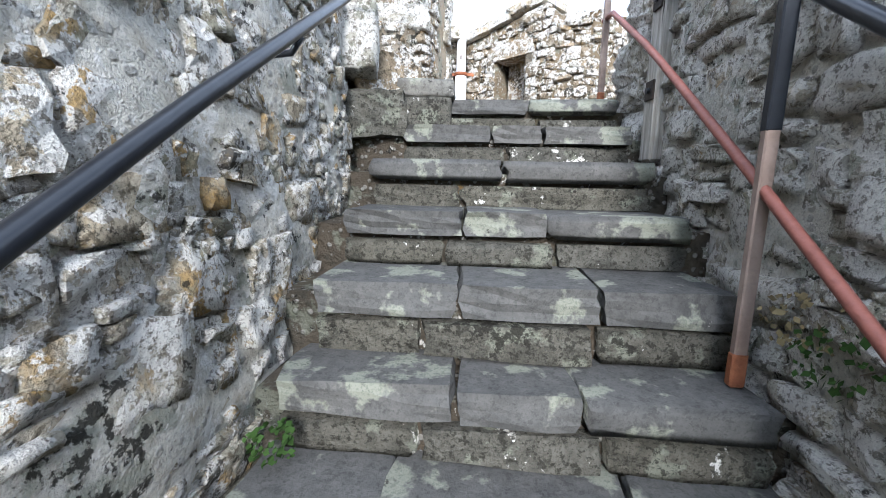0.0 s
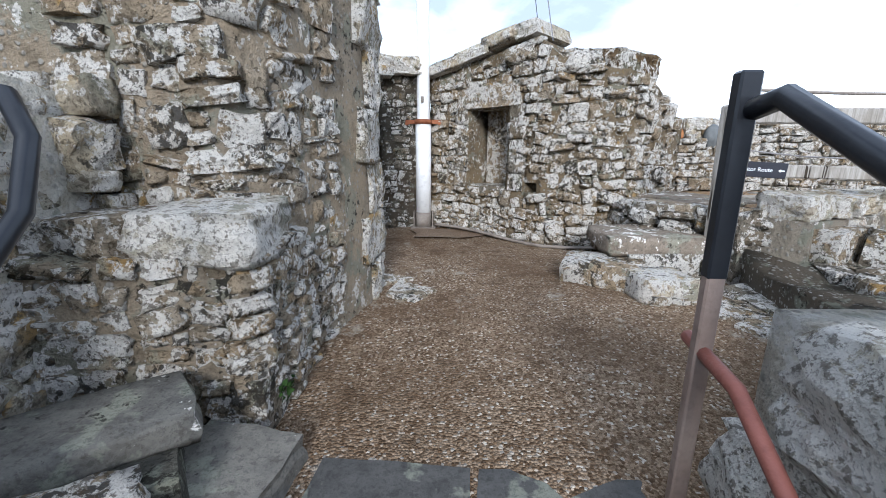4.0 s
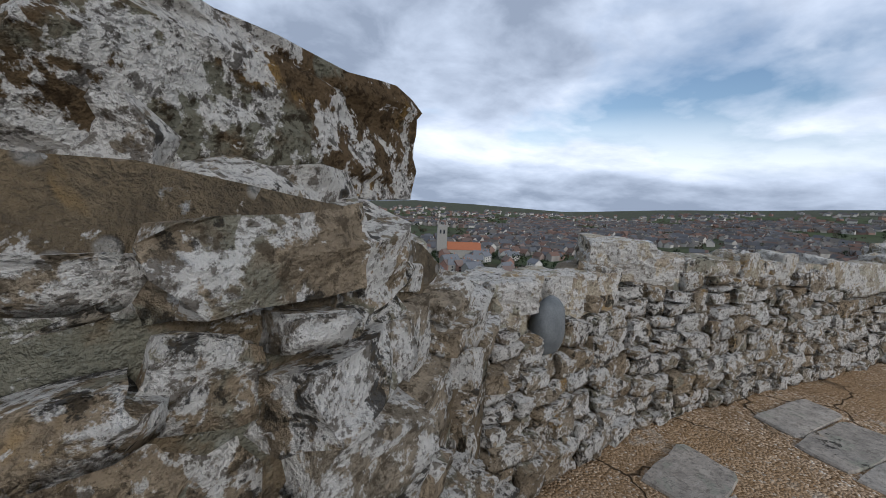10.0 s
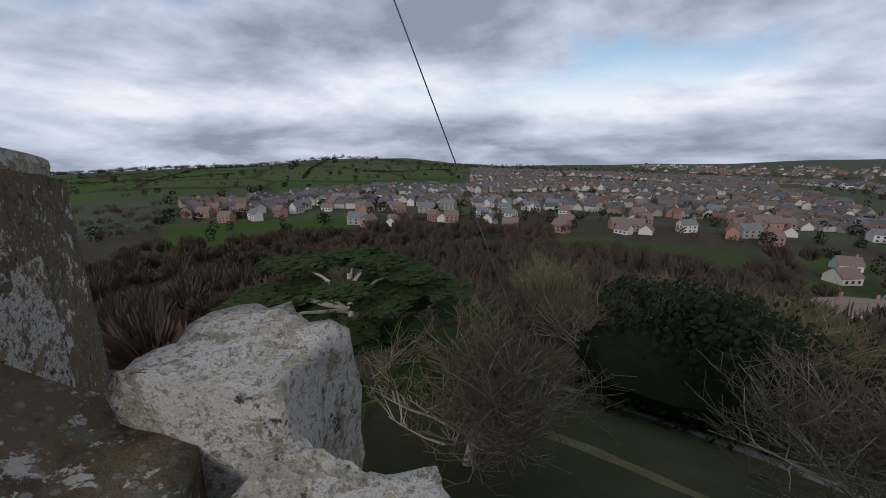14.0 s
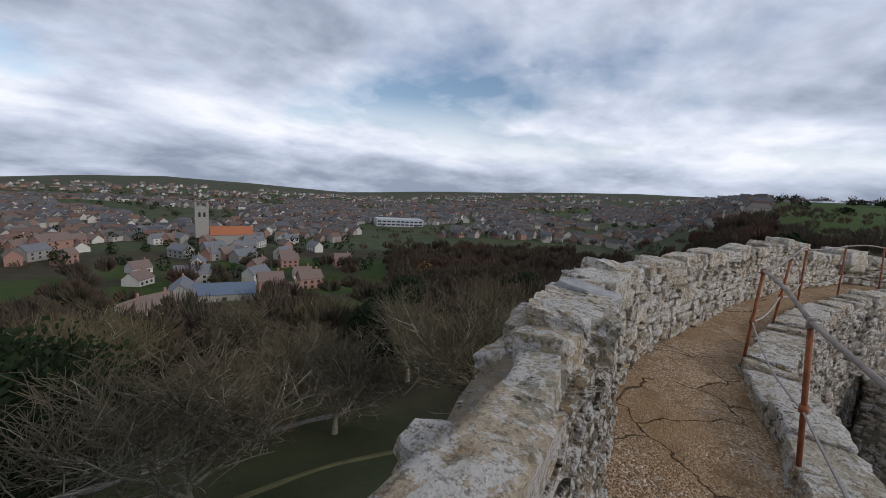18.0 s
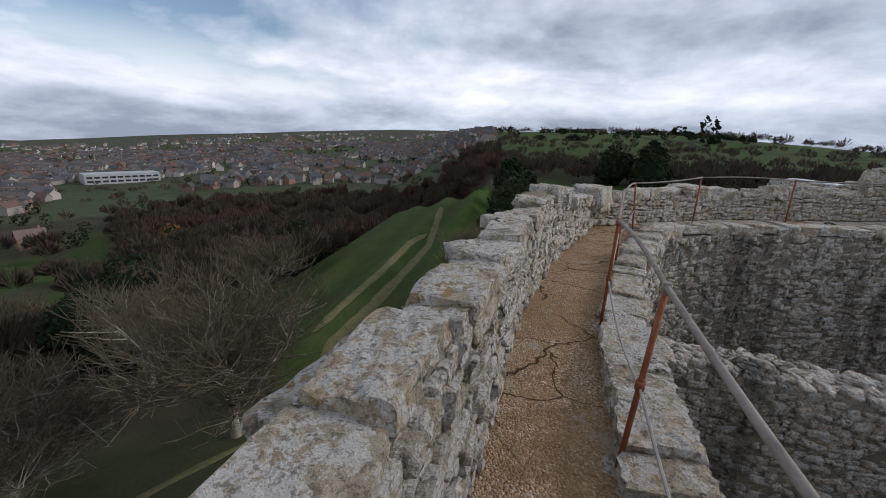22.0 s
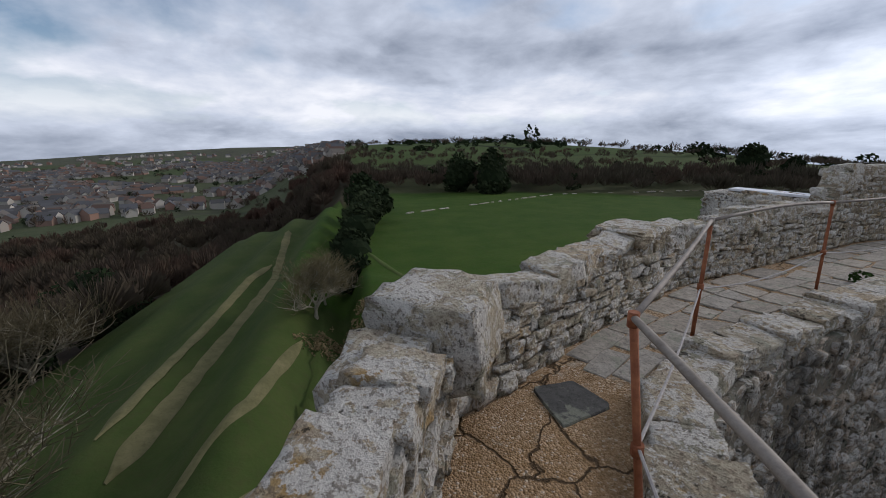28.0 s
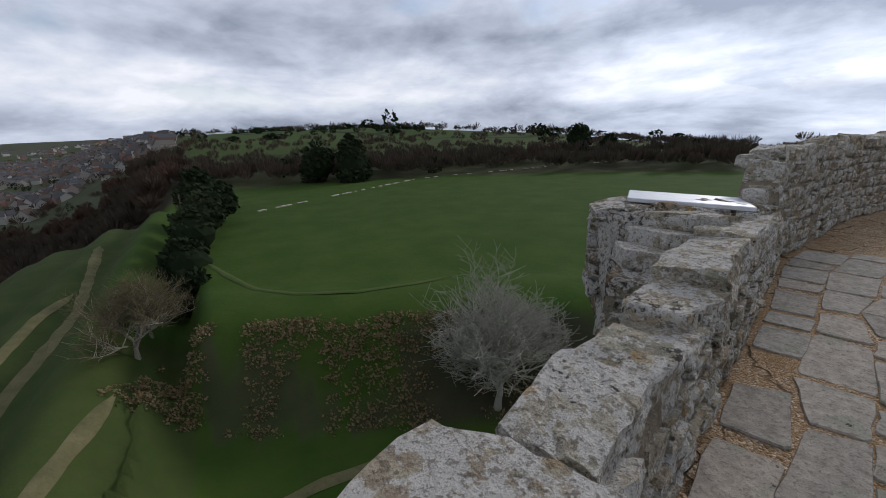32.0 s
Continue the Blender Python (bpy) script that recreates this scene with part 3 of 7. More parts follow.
# ---- the ways on the plan ----
PARAPET = Line((2.38, 6.46), (3.4, 6.62), (4.6, 6.54), (6.0, 6.40), (7.5, 6.45), (8.65, 6.56), (9.5, 6.46), (10.15, 6.3), (11.93, 5.75), (13.03, 5.38), (14.44, 4.73), (15.5, 4.1), (16.6, 3.46),
               (16.96, 2.6), (17.3, 1.75), (17.68, 0.6), (17.85, -1.0), (17.92, -1.9), (18.1, -3.4), (17.85, -6.3), (16.9, -9.4), (14.7, -11.8), (10.8, -13.0), (7.0, -12.4), (3.4, -9.8), (1.9, -6.0))
KERB = Line((2.2, 5.02), (3.0, 5.42), (4.05, 5.70), (6.4, 5.62), (8.2, 5.64), (9.8, 5.72), (11.3, 5.32), (12.75, 4.84), (14.25, 4.1), (15.7, 3.14), (16.42, 2.5), (16.7, 1.75), (16.9, -0.2), (17.04, -2.6), (16.8, -4.9), (16, -8.6), (14.1, -10.6), (10.6, -11.7), (7.4, -11.2), (4.3, -9.0), (3.0, -5.4), (2.6, -1.0))


def parapet_top(s):
    p = PARAPET.xy(s)
    base = float(np.interp(p[0], [0, 2.5, 3.05, 3.25, 3.8, 4.7, 5.1, 5.8, 6.3, 7.9, 8.9, 11.8, 13.6, 14.3, 14.9, 15.7, 16.5], [1.30, 1.25, 1.25, 1.42, 1.36, 1.34, 1.28, 1.20, 1.33, 1.40, 1.32, 1.34, 1.32, 1.46, 1.36, 1.16, 1.04]))
    if p[0] > 16.55:
        base = float(np.interp(p[1], [-12, -3.2, -2.3, -1.2, 0.5, 2.0, 2.6, 3.4], [1.62, 1.62, 1.22, 1.20, 1.10, 1.14, 1.12, 1.02]))
    if p[1] < -6:
        base = 1.62
    return base - 0.10 + 0.06 * noise.noise(Vector((s * 1.3, 4.1, 0))) + 0.04 * noise.noise(Vector((s * 4.0, 9.1, 0)))


def parapet_lean(s):
    return float(np.interp(PARAPET.xy(s)[0], [0, 2.5, 3.4, 4.0, 5.0, 6.3, 7.8, 9.3, 11.9, 13.3], [0.30, 0.28, 0.24, 0.10, 0.10, 0.16, 0.16, 0.10, 0.08, 0.12])) if PARAPET.xy(s)[1] > 3.4 else 0.06


def parapet_thick(s):
    return float(np.interp(PARAPET.xy(s)[0], [2.5, 3.4, 4.0, 6.0, 7.2, 9.0, 10.0], [0.28, 0.20, 0.15, 0.16, 0.25, 0.25, 0.24])) if PARAPET.xy(s)[1] > 3.4 else 0.27


# ---- floors ----
def strip(name, a, b, z, material, n=160, rough=0.006, label=""):
    """A floor between two ways."""
    vs, fs = [], []
    rows = 7
    for i in range(n + 1):
        pa, pb = a.xy(a.length * i / n), b.xy(b.length * i / n)
        for j in range(rows):
            q = pa + (pb - pa) * j / (rows - 1)
            vs.append((q[0], q[1], z + rough * noise.noise(Vector((q[0] * 3, q[1] * 3, 0)))))
    for i in range(n):
        for j in range(rows - 1):
            k = i * rows + j
            fs.append((k, k + 1, k + rows + 1, k + rows))
    ob = new(name, mesh_of(name, vs, fs, material, True))
    return tagged(ob, label, kind="structure")


def sub(line, s0, s1, n=40, off=0.0):
    out = []
    for k in range(n + 1):
        p, d, nl = line.at(s0 + (s1 - s0) * k / n)
        out.append(tuple(p + nl * off))
    return Line(*out)


walk_floor = strip("floor_walkway", sub(PARAPET, 0, PARAPET.length, 150, 0.15), sub(KERB, 0, KERB.length, 150, -0.16), WALK, GRAVEL_WALK, 420, 0.01, "buff gravel paving of the wall walk, cracked")

bm = bmesh.new()
N = 44
for i in range(N + 1):
    for j in range(N + 1):
        x, y = -4.2 + 6.6 * i / N, 2.9 + 4.7 * j / N
        bm.verts.new((x, y, PLAT + 0.012 * noise.noise(Vector((x * 0.9, y * 0.9, 2))) + 0.004 * noise.noise(Vector((x * 5, y * 5, 2)))))
bm.verts.ensure_lookup_table()
for i in range(N):
    for j in range(N):
        k = i * (N + 1) + j
        x, y = bm.verts[k].co[:2]
        if x > 1.15 and y < 3.35:
            continue
        f = bm.faces.new((bm.verts[k], bm.verts[k + N + 1], bm.verts[k + N + 2], bm.verts[k + 1])); f.smooth = True
me = bpy.data.meshes.new("floor_platform"); bm.to_mesh(me); bm.free(); me.materials.append(GRAVEL)
tagged(new("floor_platform", me), "damp brown gravel floor of the upper platform", kind="structure")

# ---- stair: edges of the treads, y and z ----
STEPS = [(-0.156, -2.098), (0.108, -1.883), (0.380, -1.668), (0.635, -1.453), (0.908, -1.238), (1.181, -1.019), (1.390, -0.778), (1.683, -0.578), (2.061, -0.365), (2.319, -0.176), (2.571, 0.004)]
stair = empty("stair", (0, 0, 0), "worn grey stone stair with two-course risers and rounded treads", "stair", kind="structure")
rs = random.Random(5)
for k, (y, z) in enumerate(STEPS):
    ynext = STEPS[k + 1][0] if k + 1 < len(STEPS) else y + 0.34
    zprev = STEPS[k - 1][1] if k else z - 0.215
    rise = z - zprev
    half_l, half_r = -0.64, 0.76 - 0.004 * k
    if k >= 5:
        half_l = (-0.60, -0.57, -0.56, -0.55, -0.44, -0.24)[k - 5]
    xs = [half_l]
    cuts = rs.choice([1, 2, 2])
    for c in range(cuts):
        xs.append(half_l + (half_r - half_l) * ((c + 1) / (cuts + 1) + rs.uniform(-0.07, 0.07)))
    xs.append(half_r)
    if k == len(STEPS) - 1:
        xs = [half_l, 0.23, half_r]
    tt = rise * 0.46
    for a, b in zip(xs, xs[1:]):      # tread slabs
        depth = ynext - y + 0.14
        one_stone(stair, ((a + b) / 2, y + depth / 2 - 0.012 * abs((a + b) / 2) + rs.uniform(-0.008, 0.008), z - tt / 2 + rs.uniform(-0.006, 0.004)), (b - a - 0.012, depth, tt), STAIR_TREAD, rz=rs.uniform(-0.8, 0.8), rx=rs.uniform(-1, 1), pool=POOL_SQ, idx=rs.randrange(12), name="tread_slab")
    xs = [half_l]
    while xs[-1] < half_r - 0.25:
        xs.append(min(xs[-1] + rs.uniform(0.3, 0.62), half_r))
    xs[-1] = half_r
    for a, b in zip(xs, xs[1:]):      # lower riser course
        hh = rise * 0.46
        one_stone(stair, ((a + b) / 2, y + 0.10 + rs.uniform(-0.02, 0.025) + 0.02, z - tt - hh / 2 - 0.02), (b - a - 0.018, 0.24, hh), STAIR_STONE, rz=rs.uniform(-2, 2), rx=rs.uniform(-3, 3), pool=POOL_SQ, idx=rs.randrange(12), name="riser_stone")
bm = bmesh.new()
prof = []
for k, (y, z) in enumerate(STEPS):
    zp = STEPS[k - 1][1] if k else z - 0.215
    prof += [(y + 0.055, zp - 0.05), (y + 0.055, z - 0.06)]
prof += [(2.9, -0.03), (2.9, -3.2), (-0.5, -3.2)]
for x in (-0.82, 0.86):
    for y, z in prof:
        bm.verts.new((x, y, z))
bm.verts.ensure_lookup_table()
n = len(prof)
for k in range(n):
    bm.faces.new((bm.verts[k], bm.verts[(k + 1) % n], bm.verts[n + (k + 1) % n], bm.verts[n + k]))
part("stair_bed", bm, MORTAR_DARK, stair, "earth and dark mortar between the stair stones")

# ---- wall on the left of the stair ----
LEFT = Line((-0.688, -2.600), (-0.654, 0.213), (-0.619, 1.268), (-0.602, 2.130), (-0.70, 2.45), (-0.86, 2.80), (-0.96, 3.352))
wall_left = core("wall_stair_left", LEFT, [(0, LEFT.length, -3.2, 1.10)], 1.2, -1, MORTAR_GREY, 0.03, 0.05, 0.09, label="tall rubble wall with pale lime mortar beside the stair")
face_stones(wall_left, LEFT, 1.6, LEFT.length, -2.7, 1.08, -1, (0.10, 0.30, 0.08, 0.24), (-0.032, 0.006), STAIR_WALL, gap=0.0, jit=0.2, skip=0.05, wav=0.12, seed=3, lean=0.03, turn=7)
face_stones(wall_left, Line((-0.965, 3.34), (-2.1, 3.40)), 0.0, 0.9, -0.1, 1.14, -1, (0.12, 0.30, 0.08, 0.2), (0.0, 0.05), STAIR_WALL, gap=0.01, jit=0.2, seed=77)
small = Joined()
face_stones(wall_left, LEFT, 1.6, LEFT.length, -2.7, 1.08, -1, (0.05, 0.15, 0.04, 0.11), (-0.034, 0.0), STAIR_WALL_J, pool=POOL_LOW, gap=0.004, skip=0.25, wav=0.2, seed=4, lean=0.03, turn=16, jit=0.4, joined=small)
small.build("small_stones", STAIR_WALL_J, wall_left)
ledge = empty("stone_ledge", (0, 0, 0), "low stone ledge at the head of the stair", "ledge", kind="structure")
one_stone(ledge, (-0.36, 2.63, 0.05), (0.31, 0.27, 0.10), STAIR_EDGE, 4, pool=POOL_SQ, idx=3, name="slab")
one_stone(ledge, (-0.44, 2.92, 0.045), (0.32, 0.30, 0.10), STAIR_EDGE, -5, pool=POOL_SQ, idx=6, name="slab")
one_stone(ledge, (-0.72, 2.83, 0.23), (0.46, 0.26, 0.09), STAIR_EDGE, 42, pool=POOL_SQ, idx=9, name="slab")
one_stone(ledge, (-0.61, 2.57, 0.11), (0.36, 0.24, 0.24), STONE, 30, pool=POOL_TOP, idx=5)
one_stone(ledge, (-0.66, 2.74, 0.05), (0.40, 0.30, 0.30), STAIR_STONE, 38, pool=POOL_SQ, idx=2)
one_stone(ledge, (-0.71, 2.36, 0.24), (0.24, 0.30, 0.32), STAIR_RIGHT, 14, pool=POOL_TOP, idx=7)
one_stone(ledge, (-0.38, 2.60, -0.10), (0.34, 0.24, 0.20), STAIR_STONE, 3, pool=POOL_SQ, idx=9)
one_stone(ledge, (-0.62, 2.44, -0.12), (0.32, 0.30, 0.24), STAIR_STONE, 12, pool=POOL_TOP, idx=8)
# low return wall between the ledge and the pier
RETURN = Line((-1.02, 2.98), (-0.72, 3.08), (-0.46, 3.15), (-0.45, 3.40), (-0.47, 3.66))
back_wall = core("wall_return", RETURN, [(0, RETURN.length, -0.1, 0.60)], 0.30, -1, MORTAR_TAN, 0.0, 0.012, 0.07, label="low return wall of lichened rubble at the head of the stair")
face_stones(back_wall, RETURN, 0.0, RETURN.length, -0.02, 0.62, -1, (0.08, 0.20, 0.05, 0.13), (0.0, 0.03), STONE, gap=0.012, seed=79, wav=0.06, turn=9)
one_stone(back_wall, (-0.62, 3.30, 0.66), (0.36, 0.40, 0.17), STAIR_RIGHT, 6, 2, 0, pool=POOL_TOP, idx=3, name="top_stone", label="pale block capping the end of the low wall")
one_stone(back_wall, (-0.94, 3.24, 0.64), (0.30, 0.34, 0.16), STONE, -8, pool=POOL_TOP, idx=6, name="top_stone")
one_stone(back_wall, (-0.55, 3.22, 0.10), (0.22, 0.20, 0.20), STONE_DARK, 5, pool=POOL_SQ, idx=4, name="foot_stone")

# ---- pier at the head of the stair ----
PIER = Line((-2.6, 3.42), (-0.66, 3.40), (-0.54, 3.56), (-0.46, 3.95), (-0.385, 4.36), (-0.45, 4.68), (-2.6, 4.80))
pier = core("wall_pier", PIER, [(0, PIER.length, -0.1, 2.5)], 0.5, -1, MORTAR_TAN, 0.005, 0.014, 0.08, label="tall stone pier with grey dressed quoins")
s_q = [s for s in (PIER.s[4],)]
face_stones(pier, PIER, 1.4, PIER.s[4] - 0.34, -0.02, 2.6, -1, (0.10, 0.32, 0.07, 0.20), (-0.004, 0.024), STONE, gap=0.016, skip=0.05, seed=8, wav=0.09, jit=0.3, turn=8)
for k in range(9):                    # dressed corner stones
    z0 = -0.05 + k * 0.30
    w = 0.42 if k % 2 else 0.28
    one_stone(pier, (-0.548, 4.66 - w / 2, z0 + 0.15), (0.36, w, 0.30), STAIR_WALL, rs.uniform(-1, 1), pool=POOL_TOP, idx=k, name="quoin", label="grey dressed corner stone" if k == 0 else "")
face_stones(pier, PIER, PIER.s[5], PIER.s[5] + 1.2, 0, 2.6, -1, (0.14, 0.34, 0.10, 0.22), (0.0, 0.02), STAIR_WALL, seed=9)
bm = box_bm(2.0, 1.1, 2.5, 0.01, (-1.65, 4.08, 1.2))
part("core", bm, MORTAR, pier)

# ---- wall on the right of the stair ----
RIGHT = Line((0.774, -2.600), (0.800, 0.653), (0.817, 1.958), (0.834, 2.868))
right_top = lambda s: float(np.interp(s, [0, 3.5, 4.0, 4.5, 5.0], [0.10, 0.16, 0.36, 0.53, 0.60])) + 0.03 * noise.noise(Vector((s * 2, 1, 1)))
wall_right = core("wall_stair_right", RIGHT, [(0, RIGHT.length, -3.2, right_top)], 0.55, 1, MORTAR_GREY, 0.0, 0.016, 0.1, label="dark damp rubble wall beside the stair, spotted with lichen")
face_stones(wall_right, RIGHT, 1.8, RIGHT.length - 0.5, -2.6, right_top, 1, (0.09, 0.34, 0.07, 0.22), (0.0, 0.04), STAIR_RIGHT, gap=0.014, seed=12, wav=0.10, jit=0.3, turn=10)
for k, (h, w) in enumerate(((0.21, 0.44), (0.18, 0.40), (0.24, 0.45))):      # squared end of the wall
    zc = -0.28 + sum((0.21, 0.18, 0.24)[:k]) + h / 2
    one_stone(wall_right, (1.01, 2.83 - w / 2 + 0.03, zc), (0.47, w, h - 0.01), STAIR_RIGHT, rs.uniform(-2, 2), pool=POOL_TOP, idx=k + 2, name="quoin")
one_stone(wall_right, (1.04, 2.49, 0.50), (0.52, 0.48, 0.28), STAIR_RIGHT, 3, pool=POOL_TOP, idx=6, name="end_block", label="square grey block crusted with white lichen")
one_stone(wall_right, (1.032, 1.855, 0.464), (0.522, 0.487, 0.174), STAIR_RIGHT, -3, pool=POOL_TOP, idx=8, name="coping_stone")

# ---- back wall with its window, and the turret with the niche ----
BACK = Line((-4.2, 5.65), (-2.2, 6.36), (-1.4, 6.64), (-0.3, 7.05))
win0, win1 = BACK.length - 1.16, BACK.length - 0.58
back_top = lambda s: 1.85 - 0.03 * s / BACK.length + 0.02 * noise.noise(Vector((s * 2, 0, 3)))
wall_back = core("wall_back", BACK, [(0, win0, 0 - 0.1, back_top), (win0, win1, -0.1, 0.62), (win0, win1, 1.24, back_top), (win1, BACK.length + 0.0, -0.1, back_top)], 0.55, -1, MORTAR_DARK, 0, 0.02, 0.1, label="rubble back wall with a small barred window")
face_stones(wall_back, BACK, 0.3, BACK.length, 0.0, 1.78, -1, (0.08, 0.26, 0.06, 0.15), (-0.008, 0.025), STONE_DARK, gap=0.010, seed=21, holes=[(win0, win1, 0.62, 1.24)], wav=0.05)
k = 0
s = 0.2
while s < BACK.length - 0.45:
    w = min(rs.uniform(0.4, 0.7), BACK.length - 0.24 - s)
    p, d, nl = BACK.at(s + w / 2)
    one_stone(wall_back, (p[0] - nl[0] * -0.22 * -1, p[1] + nl[1] * 0.22, 1.845 + rs.uniform(-0.01, 0.02) + 0.04 * (s < BACK.length - 1.3)), (w + 0.02, 0.64, 0.19 + 0.04 * (k % 2)), STONE_PALE, math.degrees(math.atan2(d[1], d[0])), pool=POOL_TOP, idx=k, name="coping_stone")
    s += w
    k += 1

TURRET = Line((-0.30, 7.05), (0.0, 6.83), (0.32, 6.57), (0.62, 6.29), (0.92, 6.03), (1.2, 5.95), (1.5, 5.90), (1.72, 5.97), (1.98, 6.2), (2.38, 6.56))
n0, n1 = 0.60, 1.13
HOLE = (1.36, 1.50, 0.52, 0.62)


def turret_top(s):
    return float(np.interp(s, [0, 0.3, 1.0, 1.42, 1.65, 1.78, 2.0, 2.3, 2.55, 2.75, 3.1], [1.75, 1.80, 1.90, 1.98, 1.78, 1.74, 1.68, 1.62, 1.58, 1.52, 1.28])) + 0.02 * noise.noise(Vector((s * 5, 1, 7)))


turret = core("wall_turret", TURRET, [(0, n0, -0.1, turret_top), (n0, n1, -0.1, 0.55), (n0, n1, 1.36, turret_top), (n1, HOLE[0], -0.1, turret_top), (HOLE[0], HOLE[1], -0.1, HOLE[2]), (HOLE[0], HOLE[1], HOLE[3], turret_top), (HOLE[1], TURRET.length, -0.1, turret_top)],
              0.62, -1, MORTAR, 0.0, 0.014, 0.08, label="broken round turret wall of lichened rubble with a deep niche")
face_stones(turret, TURRET, 0.05, 1.62, 0.02, lambda s: turret_top(s) - 0.02, -1, (0.08, 0.24, 0.06, 0.15), (0.0, 0.055), STONE, gap=0.010, skip=0.04, jit=0.3, turn=11, seed=31, holes=[(n0 - 0.02, n1 + 0.02, 0.53, 1.40), HOLE], wav=0.04)
face_stones(turret, TURRET, 1.62, TURRET.length - 0.1, 0.02, lambda s: turret_top(s) - 0.02, -1, (0.08, 0.30, 0.06, 0.18), (-0.005, 0.08), STONE, gap=0.010, seed=33, wav=0.10, jit=0.4, turn=15)
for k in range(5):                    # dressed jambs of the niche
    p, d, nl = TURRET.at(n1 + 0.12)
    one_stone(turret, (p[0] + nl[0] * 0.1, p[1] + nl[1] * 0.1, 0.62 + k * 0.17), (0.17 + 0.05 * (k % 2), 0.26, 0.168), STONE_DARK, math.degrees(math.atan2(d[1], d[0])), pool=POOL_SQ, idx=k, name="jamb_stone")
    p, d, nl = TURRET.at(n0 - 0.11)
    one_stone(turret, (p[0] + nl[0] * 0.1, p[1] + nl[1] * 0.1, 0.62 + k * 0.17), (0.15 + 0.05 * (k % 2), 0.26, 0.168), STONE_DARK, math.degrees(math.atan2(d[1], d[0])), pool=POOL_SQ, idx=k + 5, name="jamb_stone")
p, d, nl = TURRET.at((n0 + n1) / 2 + 0.02)
one_stone(turret, (p[0] + nl[0] * 0.12, p[1] + nl[1] * 0.12, 1.48), (0.78, 0.34, 0.21), STONE, math.degrees(math.atan2(d[1], d[0])), pool=POOL_SQ, idx=4, name="lintel", label="pale stone lintel over the niche")
one_stone(turret, (p[0] + nl[0] * 0.2, p[1] + nl[1] * 0.2, 0.52), (0.62, 0.40, 0.09), STONE_DARK, math.degrees(math.atan2(d[1], d[0])), pool=POOL_SQ, idx=6, name="sill")
ang = math.degrees(math.atan2(d[1], d[0]))
for x0, x1, z0, z1 in ((-0.38, 0.10, 0.45, 1.45), (0.17, 0.38, 0.45, 1.45), (0.10, 0.17, 0.45, 0.80), (0.10, 0.17, 1.06, 1.45)):    # back of the niche, with its loophole
    ob = part("niche_back", box_bm(x1 - x0, 0.30, z1 - z0, 0.0, ((x0 + x1) / 2, 0, (z0 + z1) / 2)), STONE, turret)
    ob.matrix_basis = pose(p[0] + nl[0] * 0.47, p[1] + nl[1] * 0.47, 0, 0, 0, ang)
# sloping coping over the turret
for k, (s, w, z) in enumerate(((0.22, 0.50, 1.835), (0.66, 0.46, 1.925), (1.03, 0.42, 2.005), (1.33, 0.24, 2.025))):
    p, d, nl = TURRET.at(s)
    one_stone(turret, (p[0] + nl[0] * 0.24, p[1] + nl[1] * 0.24, z), (w, 0.66, 0.125), STONE_PALE, math.degrees(math.atan2(d[1], d[0])), ry=-9, pool=POOL_SQ, idx=k + 1, name="coping_stone", label="pale sloping coping stone" if k == 0 else "")
for k, (s, w, z, dn) in enumerate(((1.25, 0.3, 1.84, 0.1), (1.62, 0.26, 1.74, 0.2), (1.86, 0.34, 1.68, 0.15), (2.1, 0.3, 1.66, 0.3), (1.75, 0.3, 1.78, 0.42), (2.45, 0.3, 1.55, 0.25), (2.7, 0.3, 1.42, 0.22))):
    p, d, nl = TURRET.at(s)
    one_stone(turret, (p[0] + nl[0] * dn, p[1] + nl[1] * dn, z), (w, 0.34, 0.17), STONE, math.degrees(math.atan2(d[1], d[0])) + rs.uniform(-15, 15), rs.uniform(-8, 8), rs.uniform(-8, 8), idx=k, name="top_stone")
cap = lichen_stone("brown_capstone_with_white_lichen", (0.13, 0.085, 0.045), (0.16, 0.11, 0.06), 0.472, 0.66, 0.60)
p, d, nl = TURRET.at(2.28)
one_stone(turret, (1.61, 6.34, 1.73), (0.62, 0.46, 0.22), cap, 30, 3, 2, pool=POOL_TOP, idx=2, name="capstone", label="overhanging brown capstone splashed with white lichen")
one_stone(turret, (2.05, 7.06, 1.11), (0.46, 0.42, 0.64), STONE_PALE, 14, pool=POOL_TOP, idx=9, name="end_stone")

# ---- parapet of the wall walk ----
S_NEAR = PARAPET.s[19]
parapet = core("wall_parapet", PARAPET, [(0.0, PARAPET.length, 0.30, parapet_top)], parapet_thick, -1, MORTAR_TAN, parapet_lean, 0.035, 0.12, label="pale rubble parapet of the wall walk, broken along its top")
joined = Joined()
face_stones(parapet, PARAPET, 0.0, PARAPET.s[5], WALK, lambda s: parapet_top(s) + 0.02, -1, (0.09, 0.24, 0.06, 0.15), (0.0, 0.04), STONE, gap=0.008, seed=41, lean=parapet_lean)
face_stones(parapet, PARAPET, PARAPET.s[5], PARAPET.s[17], WALK, lambda s: parapet_top(s) + 0.02, -1, (0.10, 0.28, 0.06, 0.14), (0.0, 0.04), STONE_PALE, gap=0.008, seed=43, lean=parapet_lean)
face_stones(parapet, PARAPET, PARAPET.s[17], PARAPET.length, WALK, lambda s: parapet_top(s) + 0.02, -1, (0.12, 0.3, 0.08, 0.16), (-0.01, 0.025), STONE_PALE, pool=POOL_LOW, seed=44, lean=parapet_lean, joined=joined)
joined.build("far_stones", STONE_PALE_J, parapet)
s, k = 0.15, 0
